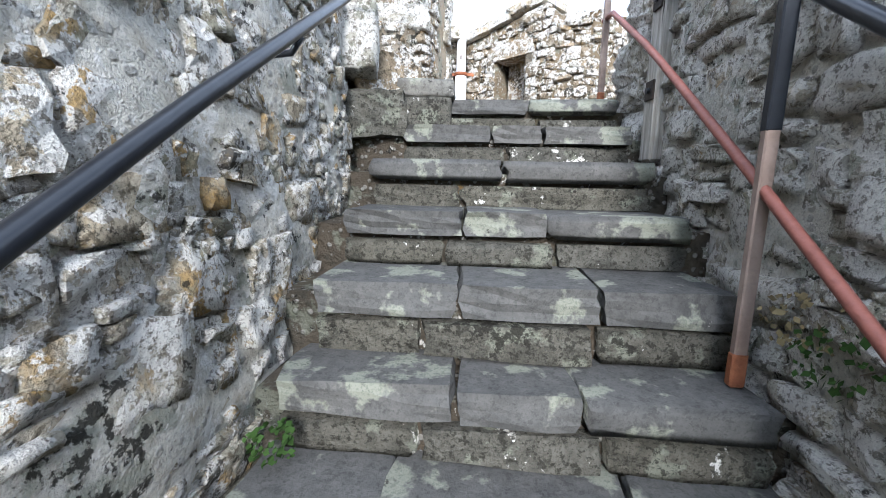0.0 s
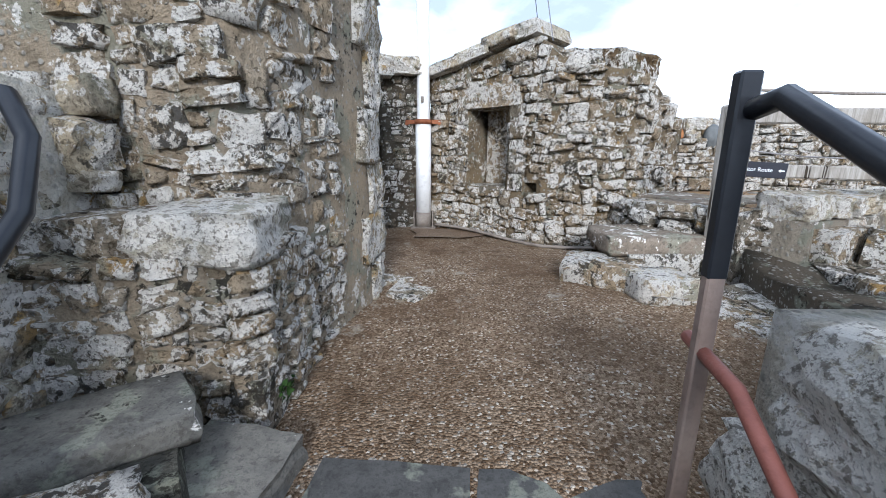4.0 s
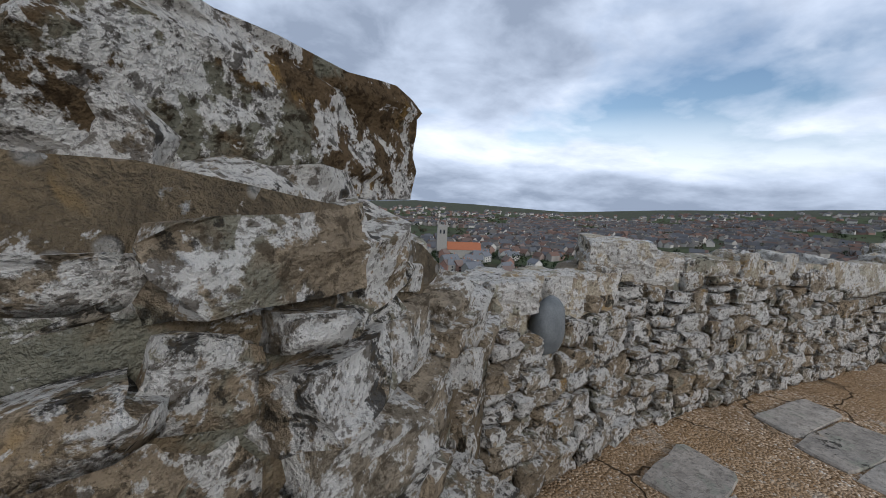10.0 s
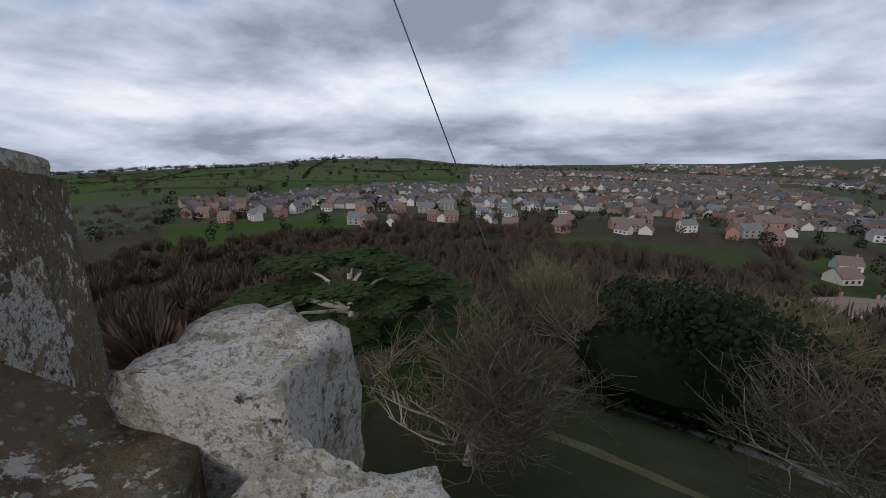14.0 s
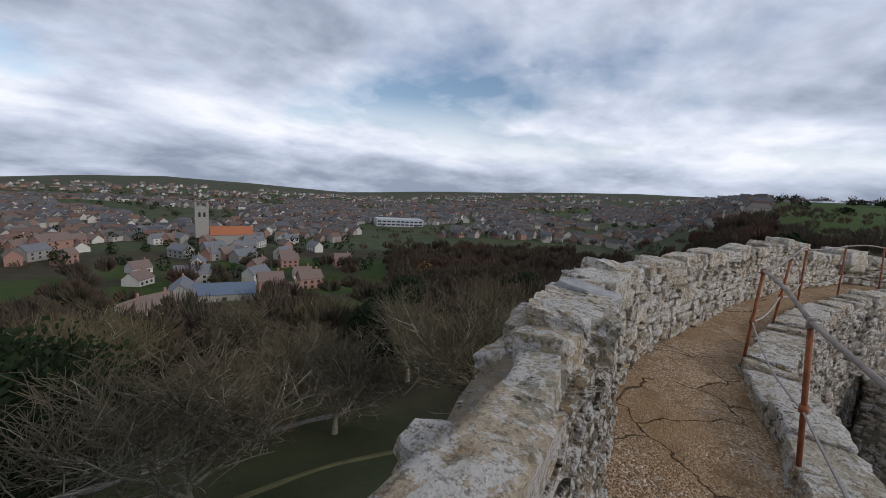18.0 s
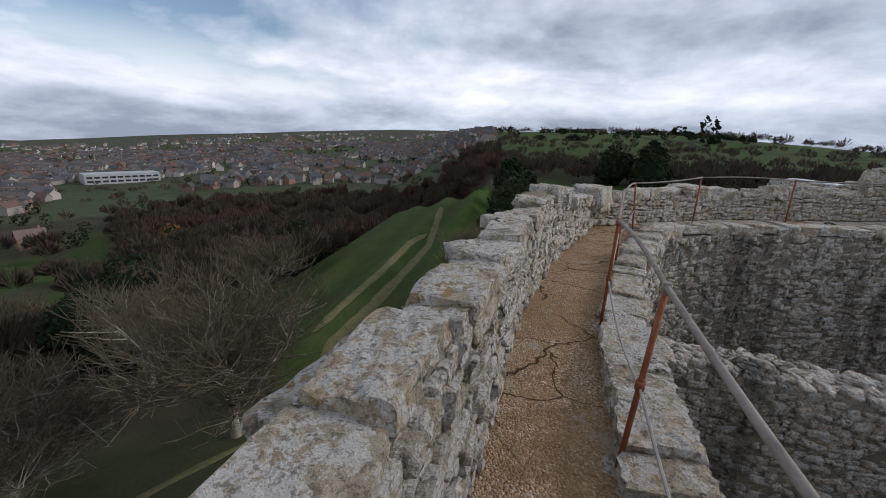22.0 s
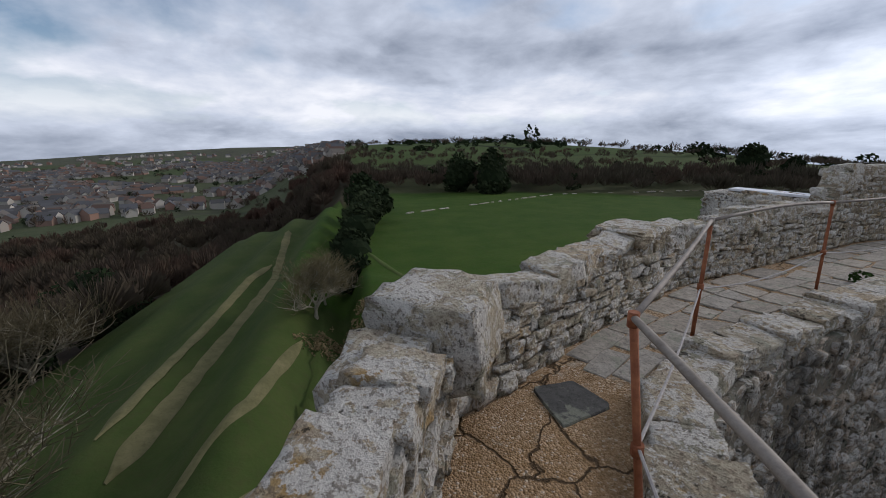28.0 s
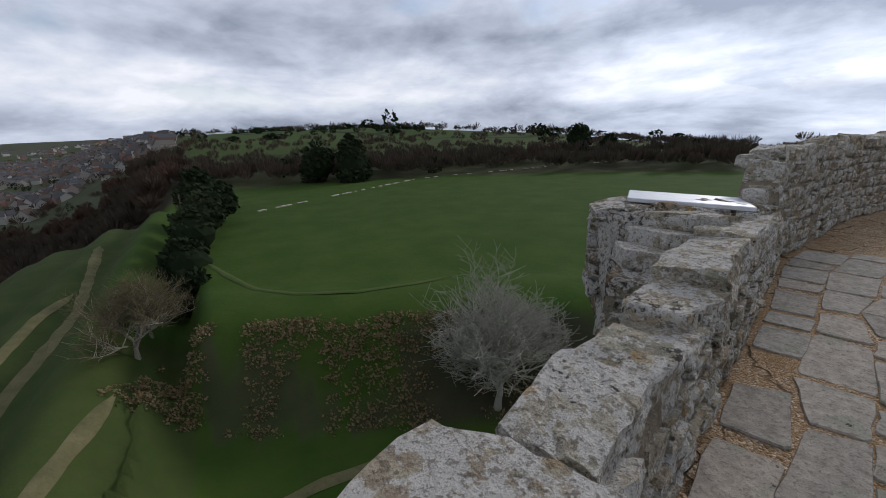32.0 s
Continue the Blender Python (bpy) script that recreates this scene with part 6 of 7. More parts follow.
HOUSES = [house(11, 7, 5.2, 3.2, H_WALL[0], H_ROOF[0], "cream rendered house with a grey slate roof"), house(10, 7, 5.0, 3.4, H_WALL[1], H_ROOF[1], "red brick house with a brown tiled roof"), house(14, 8, 5.2, 3.6, H_WALL[2], H_ROOF[0], "grey stone house with a slate roof"), house(9, 8, 3.0, 3.4, H_WALL[0], H_ROOF[1], "low cream bungalow with a brown tiled roof"), house(18, 9, 8.0, 4.2, H_WALL[1], H_ROOF[1], "tall red brick house")]
spots = scatter(rg, 120, -56, 40, 268, 430, lambda x, y: cover_of(x, y)[0] < 0.7)
first = set()
for i, (x, y) in enumerate(spots):
    kind = (0, 1, 2, 3, 0, 1)[i % 6] if i != 20 else 4
    m = pose(*on_land(x, y), 0, 0, rg.choice([10, 25, -20, 100, 80]) + rg.uniform(-8, 8))
    if kind not in first:
        HOUSES[kind].matrix_basis = m
        first.add(kind)
    else:
        copy_thing(HOUSES[kind], m)
HOUSES[4].matrix_basis = pose(*on_land(88, 335), 0, 0, 20)
# a long barn-like house with a blue-grey roof, and its neighbours
barn = house(20, 8, 3.4, 3.4, H_WALL[2], plain_noise("blue_slates", (0.10, 0.13, 0.18), (0.13, 0.16, 0.21), 1.0, 0.5), "long stone building with a blue slate roof")
barn.matrix_basis = pose(*on_land(88, 149), 0, 0, -32)
for x, y, k, rz in ((104, 134, 3, -28), (76, 155, 2, 60), (112, 156, 1, -25), (128, 150, 1, -20), (64, 146, 3, 10), (54, 138, 3, 30), (120, 178, 0, 15), (142, 172, 3, -30), (136, 200, 1, 20), (100, 196, 2, -20), (84, 210, 3, 30), (160, 206, 1, -24), (118, 226, 0, 60), (150, 236, 2, 10), (176, 230, 3, -15), (186, 188, 1, -35), (96, 240, 3, 5)):
    copy_thing(HOUSES[k], pose(*on_land(x, y), 0, 0, rz))

church = empty("church", on_land(182, 318), "grey stone parish church with an orange tiled nave", "church")
tz = 21.5
part("tower", box_bm(6.6, 6.6, tz + 4, 0.05, (-9, 0, tz / 2 - 2)), H_WALL[2], church, "square grey stone tower")
for sx in (-1, 1):
    for sy in (-1, 1):
        part("pinnacle", box_bm(0.9, 0.9, 2.6, 0.2, (-9 + sx * 2.9, sy * 2.9, tz + 1.2)), H_WALL[2], church)
for sx in (-1, 1):
    part("belfry_window", box_bm(1.1, 6.9, 2.6, 0.05, (-9 + sx * 1.2, 0, tz - 4)), H_GLASS, church)
part("wall", gable_walls(22, 9, 6, 4.5), H_WALL[2], church).location = (6, 0, 0)
part("roof", gable_roof(22, 9, 4.5), H_ROOF[2], church, "orange tiled roof").location = (6, 0, 6)
church.rotation_euler, church.scale = (0, 0, radians(-24)), (1.35, 1.35, 1.35)

office = empty("office_building", on_land(440, 340), "long white flat-roofed building with window bands", "building")
part("wall", box_bm(64, 22, 12, 0.2, (0, 0, 4)), plain_noise("white_cladding", (0.36, 0.37, 0.38), (0.44, 0.45, 0.46), 0.3, 0.7), office)
for fz in (2.5, 6.5):
    for k in range(10):
        part("window", box_bm(4.6, 0.4, 1.8, 0.05, (-28 + k * 6.2, -11.1, fz)), H_GLASS, office)
office.rotation_euler = (0, 0, radians(-40))


def far_houses(spots, seed, label):
    rg = random.Random(seed)
    W, WF, Rf, RF, nw, nr = [], [], [], [], 0, 0
    for x, y, sc in spots:
        z = land(x, y)
        w, d, e, h = rg.uniform(8, 15) * sc, rg.uniform(6.5, 8.5) * sc, rg.uniform(3, 5.4) * sc, rg.uniform(2.6, 3.8) * sc
        a = rg.choice([10, 25, -20, 100, 80, -65]) + rg.uniform(-8, 8)
        m = np.array(pose(x, y, z, 0, 0, a))
        p = np.array([(-w / 2, -d / 2, -2), (w / 2, -d / 2, -2), (w / 2, d / 2, -2), (-w / 2, d / 2, -2), (-w / 2, -d / 2, e), (w / 2, -d / 2, e), (w / 2, d / 2, e), (-w / 2, d / 2, e), (-w / 2, 0, e + h), (w / 2, 0, e + h)])
        W.append(p @ m[:3, :3].T + m[:3, 3]); WF.append(np.array([(0, 1, 5, 4), (2, 3, 7, 6), (1, 2, 6, 5), (3, 0, 4, 7), (5, 6, 9, 9), (4, 8, 8, 7)]) + nw); nw += 10
        o = 0.4
        q = np.array([(-w / 2 - o, -d / 2 - o, e - 0.2), (w / 2 + o, -d / 2 - o, e - 0.2), (w / 2 + o, d / 2 + o, e - 0.2), (-w / 2 - o, d / 2 + o, e - 0.2), (-w / 2 - o, 0, e + h + 0.15), (w / 2 + o, 0, e + h + 0.15)])
        Rf.append(q @ m[:3, :3].T + m[:3, 3]); RF.append(np.array([(0, 1, 5, 4), (2, 3, 4, 5)]) + nr); nr += 6
    wf = [tuple(dict.fromkeys(f)) for f in np.concatenate(WF).tolist()]
    body = empty("far_houses", (0, 0, 0), label, "houses", kind="stuff")
    a = new("walls", mesh_of("walls", np.concatenate(W), wf, WALLS)); a.parent = body; tagged(a, kind="stuff")
    b = new("roofs", mesh_of("roofs", np.concatenate(Rf), np.concatenate(RF).tolist(), SLATE)); b.parent = body; tagged(b, kind="stuff")


dense = lambda x, y: noise.noise(Vector((x, y, 0)) * 0.006) > -0.12
far_houses([(x, y, 1.0) for x, y in scatter(rg, 2600, -58, 46, 380, 1000, lambda x, y: dense(x, y) and cover_of(x, y)[0] < 0.85 and not (math.atan2(x - 9, y - 1) < radians(-21) and math.hypot(x - 9, y - 1) > 555))], 1, "many distant houses of the village")
far_houses([(x, y, 1.05) for x, y in scatter(rg, 4200, 36, 97, 430, 1500, dense)], 2, "many distant houses of the town")
far_houses([(x, y, 1.5) for x, y in scatter(rg, 600, 0, 100, 1300, 2300, dense)], 3, "the town fading into the distance")

# low stone wall along the far side of the green
fw = Line((112, -24), (134.6, -85.7), (122.7, -129.5), (104.3, -166.9))
vs, jj = [], Joined()
rg2 = random.Random(4)
s = 0
while s < fw.length:
    p, d, nl = fw.at(s)
    w = rg2.uniform(0.9, 2.0)
    if rg2.random() < 0.5:
        jj.add(POOL_LOW, rg2.randrange(12), pose(p[0], p[1], land(p[0], p[1]) + 0.12, 0, 0, math.degrees(math.atan2(d[1], d[0]))) @ Matrix.Diagonal((w, 0.6, rg2.uniform(0.2, 0.4), 1)))
    s += w * 0.95
jj.build("far_boundary_wall", STONE_J, None, "low broken stone wall along the far side of the green")
# brown scrub on the scarp that faces the keep
Vs, Fs, c = [], [], 0
for q in range(1500):
    f, g = rg2.random(), rg2.random()
    ax, ay = CREST_A[0] + (CREST_B[0] - CREST_A[0]) * f, CREST_A[1] + (CREST_B[1] - CREST_A[1]) * f
    x, y = ax - 6.0 * g * 0.79, ay + 6.0 * g * 0.61
    if land(x, y) < -19.9 or noise.noise(Vector((x, y, 0)) * 0.22) < -0.12:
        continue
    V, F = leaf_cloud(rg2, [(x, y, land(x, y) + 0.1, rg2.uniform(0.3, 0.8), 0.16)], 14, 0.11)
    Vs.append(V); Fs.append(F + c); c += len(V)
jj = Joined(); jj.v, jj.f = Vs, Fs
jj.build("bracken_scrub", SCRUB, None, "brown bracken and scrub on the grass scarp", False)

# ---- the way up from the platform to the wall walk ----
walk_end = empty("walkway_edge", (0, 0, 0), "stone edge of the wall walk above the platform", "steps", kind="structure")
EDGE = Line((1.66, 5.95), (1.70, 5.44), (2.08, 5.17), (2.42, 5.0))
vs = [(1.64, 5.98, WALK - 0.01), (1.68, 5.42, WALK - 0.01), (2.08, 5.14, WALK - 0.01), (2.5, 5.0, WALK - 0.01), (2.6, 6.6, WALK - 0.01), (1.9, 6.2, WALK - 0.01)]
bm = bmesh.new()
top = [bm.verts.new(v) for v in vs]
low = [bm.verts.new((v[0], v[1], -0.1)) for v in vs]
bm.faces.new(top)
for i in range(len(vs)):
    bm.faces.new((top[i], low[i], low[(i + 1) % len(vs)], top[(i + 1) % len(vs)]))
bmesh.ops.recalc_face_normals(bm, faces=bm.faces)
part("bed", bm, MORTAR_TAN, walk_end)
face_stones(walk_end, EDGE, 0.0, EDGE.length, 0.0, WALK - 0.04, 1, (0.14, 0.34, 0.10, 0.18), (-0.01, 0.03), STONE_DARK, seed=61)
face_stones(walk_end, EDGE, 0.0, EDGE.length, 0.0, WALK - 0.04, -1, (0.14, 0.34, 0.10, 0.18), (-0.01, 0.03), STONE_DARK, seed=62)
STEP_SLAB = lichen_stone("worn_brown_slab", (0.24, 0.195, 0.15), (0.22, 0.19, 0.155), 0.545, 0.60, 0.70, relief=0.35, speck=0.6)
steps = empty("rough_steps", (0, 0, 0), "rough stone steps from the platform to the wall walk", "steps", kind="structure")
one_stone(steps, (1.58, 5.22, 0.25), (0.74, 0.48, 0.16), STEP_SLAB, 4, 1, 0, pool=POOL_SQ, idx=5, name="step_slab", label="big worn slab with lichen rim")
one_stone(steps, (1.64, 5.20, 0.08), (0.62, 0.46, 0.24), STONE_DARK, 6, pool=POOL_SQ, idx=8, name="step_block")
one_stone(steps, (1.17, 4.92, 0.07), (0.50, 0.34, 0.20), STONE, -30, 2, 0, pool=POOL_SQ, idx=3, name="step_block")
one_stone(steps, (1.45, 4.64, 0.065), (0.38, 0.33, 0.18), STONE_PALE, 8, 0, 2, pool=POOL_SQ, idx=7, name="step_block")
one_stone(steps, (1.46, 4.56, 0.02), (0.30, 0.20, 0.07), STONE, 10, idx=4, name="loose_slab")
# broken ground and blocks beside the steps
for k, (x, y, z, a, b, c) in enumerate(((2.24, 5.10, 0.22, 0.30, 0.32, 0.60), (2.62, 4.92, 0.20, 0.46, 0.42, 0.5), (3.0, 4.70, 0.12, 0.5, 0.5, 0.6), (2.5, 4.45, -0.02, 0.5, 0.42, 0.26), (2.12, 4.55, -0.02, 0.55, 0.4, 0.12), (2.0, 4.05, -0.04, 0.6, 0.5, 0.12), (2.9, 4.1, 0.1, 0.5, 0.5, 0.5), (1.85, 4.4, -0.03, 0.4, 0.3, 0.1))):
    one_stone(steps, (x, y, z), (a, b, c), STONE if k % 2 else STONE_DARK, k * 25, pool=(POOL, POOL_SQ)[k % 2], idx=k + 1, name="block")
SIDE = Line((3.3, 5.3), (2.6, 4.7), (2.4, 3.6), (1.5, 2.9))
side_wall = core("wall_platform_side", SIDE, [(0, SIDE.length, -0.6, lambda s: 0.22 + 0.12 * noise.noise(Vector((s * 2, 0, 5))))], 0.5, 1, MORTAR_DARK, 0, 0.04, 0.1, label="low broken wall at the side of the platform")
face_stones(side_wall, SIDE, 0.3, SIDE.length, -0.05, 0.24, 1, (0.14, 0.34, 0.1, 0.2), (-0.01, 0.04), STONE_DARK, seed=66)
face_stones(side_wall, SIDE, 0.3, SIDE.length, -0.05, 0.24, -1, (0.14, 0.34, 0.1, 0.2), (-0.01, 0.04), STONE_DARK, seed=67)

for k in range(8):
    p, d, nl = EDGE.at(0.1 + EDGE.length * k / 8.0)
    one_stone(walk_end, (p[0], p[1], WALK - 0.06 + rs.uniform(-0.02, 0.02)), (rs.uniform(0.22, 0.34), rs.uniform(0.16, 0.22), 0.11), (STONE, STONE_DARK)[k % 2], math.degrees(math.atan2(d[1], d[0])) + rs.uniform(-15, 15), rs.uniform(-6, 6), idx=k + 3, name="edging_stone")

# ---- flagstones ----
paving = empty("paving", (0, 0, 0), "grey flagstones of the wall walk", "paving", kind="structure")
KP = np.array([KERB.xy(KERB.length * i / 500) for i in range(501)])


def walk_width(s):
    p = PARAPET.xy(s)
    return float(np.min(np.hypot(KP[:, 0] - p[0], KP[:, 1] - p[1])))


def flag(a, b, c, d, z, th=0.05, seed=0, material=FLAG, parent=paving):
    """One slab with four uneven corners and a worn edge."""
    rg = random.Random(seed)
    cen = (np.array(a) + b + c + d) / 4
    ring = []
    for p, q in ((a, b), (b, c), (c, d), (d, a)):
        p, q = np.array(p), np.array(q)
        for f in (0.06, 0.35, 0.65, 0.94):
            r = p + (q - p) * f
            r = cen + (r - cen) * (1 - 0.03 - 0.02 * rg.random())
            ring.append(r + np.array([rg.uniform(-0.008, 0.008), rg.uniform(-0.008, 0.008)]))
    bm = bmesh.new()
    tilt = (rg.uniform(-0.012, 0.012), rg.uniform(-0.012, 0.012))
    zz = lambda r: z + (r[0] - cen[0]) * tilt[0] + (r[1] - cen[1]) * tilt[1]
    low = [bm.verts.new((r[0] - cen[0], r[1] - cen[1], zz(r) - th - z)) for r in ring]
    mid = [bm.verts.new((r[0] - cen[0], r[1] - cen[1], zz(r) - 0.008 - z)) for r in ring]
    top = [bm.verts.new(((r[0] - cen[0]) * 0.97, (r[1] - cen[1]) * 0.97, zz(r) - z)) for r in ring]
    n = len(ring)
    for i in range(n):
        j = (i + 1) % n
        bm.faces.new((low[i], low[j], mid[j], mid[i])); bm.faces.new((mid[i], mid[j], top[j], top[i]))
    bm.faces.new(top)
    bmesh.ops.recalc_face_normals(bm, faces=bm.faces)
    ob = part("flagstone", bm, material, parent)
    ob.location = (cen[0], cen[1], z)
    return ob


def pave(s0, s1, f0, f1, seed, gap=0.0, cols=3):
    """Rows of uneven slabs, each row with its own joints."""
    rg = random.Random(seed)

    def edge(k, s):
        f = f0 + (f1 - f0) * (k / cols + (0.15 * noise.noise(Vector((s * 1.7, k * 5.0, seed))) if 0 < k < cols else 0))
        p, d, nl = PARAPET.at(min(max(s, 0), PARAPET.length))
        return p - nl * walk_width(s) * f

    for k in range(cols):
        s = s0 + rg.uniform(-0.2, 0.1)
        while s < s1:
            ln = rg.uniform(0.24, 0.66)
            if rg.random() >= gap:
                a, b = rg.uniform(-0.07, 0.05), rg.uniform(-0.07, 0.05)
                flag(tuple(edge(k, s)), tuple(edge(k, s + ln + a)), tuple(edge(k + 1, s + ln + b)), tuple(edge(k + 1, s)), WALK + 0.010 + rg.uniform(-0.004, 0.005), seed=rg.randrange(10 ** 6))
            s += ln + 0.03


pave(0.25, 1.7, 0.15, 0.9, 3, 0.5)
pave(PARAPET.s[13] + 0.1, PARAPET.s[18] + 0.6, 0.05, 0.93, 5, 0.03)
for k, q in enumerate((((1.72, 5.92), (2.3, 6.35), (2.55, 5.9), (2.0, 5.64)), ((1.70, 5.46), (1.97, 5.62), (2.40, 5.34), (2.10, 5.18)), ((2.0, 5.62), (2.55, 5.88), (2.95, 5.62), (2.42, 5.36)))):
    flag(*q, WALK + 0.012, 0.06, 70 + k, STEP_SLAB)
flag((16.36, 2.98), (16.72, 2.94), (16.70, 2.66), (16.42, 2.62), WALK + 0.012, 0.05, 91, STAIR_TREAD)
flag((0.02 - 0.62, 4.74), (0.02 - 0.40, 4.66), (0.02 - 0.2, 4.82), (0.02 - 0.5, 4.95), 0.02, 0.05, 88, STONE)
flag((-0.34, 4.45), (-0.12, 4.35), (0.0, 4.6), (-0.3, 4.75), 0.02, 0.05, 89, STONE)

# ---- flagpole ----
pole = empty("flagpole", (-0.37, 6.93, 0), "tall white flagpole with a rusty collar, on a hinged foot", "flagpole")
part("shaft", tube([(0, 0, 0.12), (0, 0, 1.3), (0, 0, 4.5), (0, 0, 9.5)], 0.088, 12, 0.055), WHITE_POLE, pole)
part("shaft_lower", tube([(0, 0, 0.14), (0, 0, 1.24)], 0.094, 12), WHITE_POLE, pole)
part("collar", tube([(0, 0, 1.235), (0, 0, 1.285)], 0.105, 14), RUST, pole, "rusty iron collar")
for sx in (-1, 1):
    br = part("collar_bracket", box_bm(0.12, 0.035, 0.045, 0.004, (sx * 0.15, 0.0, 1.26)), RUST, pole)
    part("bolt", tube([(sx * 0.19, -0.035, 1.24), (sx * 0.19, 0.035, 1.24)], 0.022, 8), RUST, pole)
    part("foot_plate", box_bm(0.014, 0.12, 0.22, 0.004, (sx * 0.115, 0, 0.10)), GALV, pole)
part("foot", tube([(0, 0, 0.02), (0, 0, 0.09), (0, 0, 0.2)], 0.10, 12, 0.096), GALV, pole, "grey steel foot")
part("base_plate", box_bm(0.30, 0.22, 0.016, 0.003, (0, 0, 0.012)), GALV, pole)
part("slot", box_bm(0.03, 0.02, 0.07, 0.006, (0.0, -0.088, 1.5)), GALV, pole)


def wire(name, a, b, r, material, label, sag=0.0, cat="wire"):
    pts = []
    for k in range(9):
        f = k / 8
        pts.append((a[0] + (b[0] - a[0]) * f, a[1] + (b[1] - a[1]) * f, a[2] + (b[2] - a[2]) * f - sag * 4 * f * (1 - f)))
    bm = tube(pts, r, 5)
    me = bpy.data.meshes.new(name); bm.to_mesh(me); bm.free(); me.materials.append(material)
    return tagged(new(name, me), label, cat, "stays of the flagpole")


TOPP = (-0.37, 6.93, 9.2)
WIRE = plain_noise("grey_steel_wire", (0.10, 0.10, 0.11), (0.15, 0.15, 0.16), 10, 0.5, 0.6, 0.0)
wire("stay_wire", TOPP, (-1.05, 6.95, 1.95), 0.005, WIRE, "thin steel stay from the flagpole to the back wall")
wire("stay_wire", TOPP, (0.95, 6.25, 1.95), 0.005, WIRE, "thin steel stay from the flagpole to the turret top")
wire("stay_wire", (-0.30, 6.86, 8.90), (5.57, 16.10, -14.0), 0.006, WIRE, "long steel stay from the flagpole down to the slope")
wire("stay_wire", TOPP, (3.6, 4.2, 0.3), 0.006, WIRE, "thin steel stay from the flagpole over the walk")

# damp stain on the gravel round the foot of the pole
rg3 = random.Random(6)
ring = [(-0.10 + math.cos(a) * (0.42 + 0.12 * math.sin(3 * a + 1)), 6.52 + math.sin(a) * (0.34 + 0.10 * math.cos(2 * a)), 0.019) for a in np.linspace(0, 2 * math.pi, 36, endpoint=False)]
wet = Nodes("wet_gravel", 0.35)
wet.color(wet.mix(wet.ramp(wet.noise(wet.vec(), 60, 4), 0.35, 0.65), (0.085, 0.052, 0.030), (0.24, 0.17, 0.115)))
wet.bump(wet.noise(wet.vec(), 70, 4), 0.6, 0.015)
tagged(new("damp_patch", mesh_of("damp_patch", [(-0.10, 6.52, 0.020)] + ring, [(0, i + 1, (i + 1) % 36 + 1) for i in range(36)], wet.m)), "dark damp stain on the gravel below the flagpole", kind="structure")

# conduit along the foot of the turret
cond = [tuple(TURRET.at(s)[0] - TURRET.at(s)[2] * 0.06) + (0.035 + 0.02 * math.sin(s * 3),) for s in np.linspace(0.1, 2.3, 14)]
bm = tube(cond, 0.017, 7)
me = bpy.data.meshes.new("conduit"); bm.to_mesh(me); bm.free(); me.materials.append(GALV)
tagged(new("conduit", me), "thin grey conduit lying along the foot of the turret", "pipe")
# window guard in the back wall
guard = empty("window_guard", (0, 0, 0), "thin grey bars across the small window", "window guard")
for z in (0.74, 1.0):
    a, b = BACK.xy(win0 - 0.02), BACK.xy(win1 + 0.02)
    part("bar", tube([(a[0] - 0.05, a[1] + 0.14, z), (b[0] - 0.05, b[1] + 0.14, z)], 0.009, 6), GALV, guard)
for f in (0.05, 0.95):
    a = BACK.xy(win0 + (win1 - win0) * f)
    part("upright", tube([(a[0] - 0.05, a[1] + 0.14, 0.63), (a[0] - 0.05, a[1] + 0.14, 1.05)], 0.009, 6), GALV, guard)
p, d, nl = BACK.at((win0 + win1) / 2)
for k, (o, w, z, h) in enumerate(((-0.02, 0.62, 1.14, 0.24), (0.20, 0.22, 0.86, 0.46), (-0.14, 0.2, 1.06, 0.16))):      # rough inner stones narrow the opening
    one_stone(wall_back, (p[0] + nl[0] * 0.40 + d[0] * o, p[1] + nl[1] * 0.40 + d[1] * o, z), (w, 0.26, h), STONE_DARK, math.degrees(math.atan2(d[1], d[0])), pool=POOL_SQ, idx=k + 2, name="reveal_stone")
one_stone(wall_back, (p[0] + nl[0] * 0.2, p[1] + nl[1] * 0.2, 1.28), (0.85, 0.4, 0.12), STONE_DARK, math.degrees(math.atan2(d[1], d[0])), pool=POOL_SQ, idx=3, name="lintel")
one_stone(wall_back, (p[0] + nl[0] * 0.2, p[1] + nl[1] * 0.2, 0.60), (0.75, 0.4, 0.08), STONE, math.degrees(math.atan2(d[1], d[0])), pool=POOL_SQ, idx=5, name="sill")

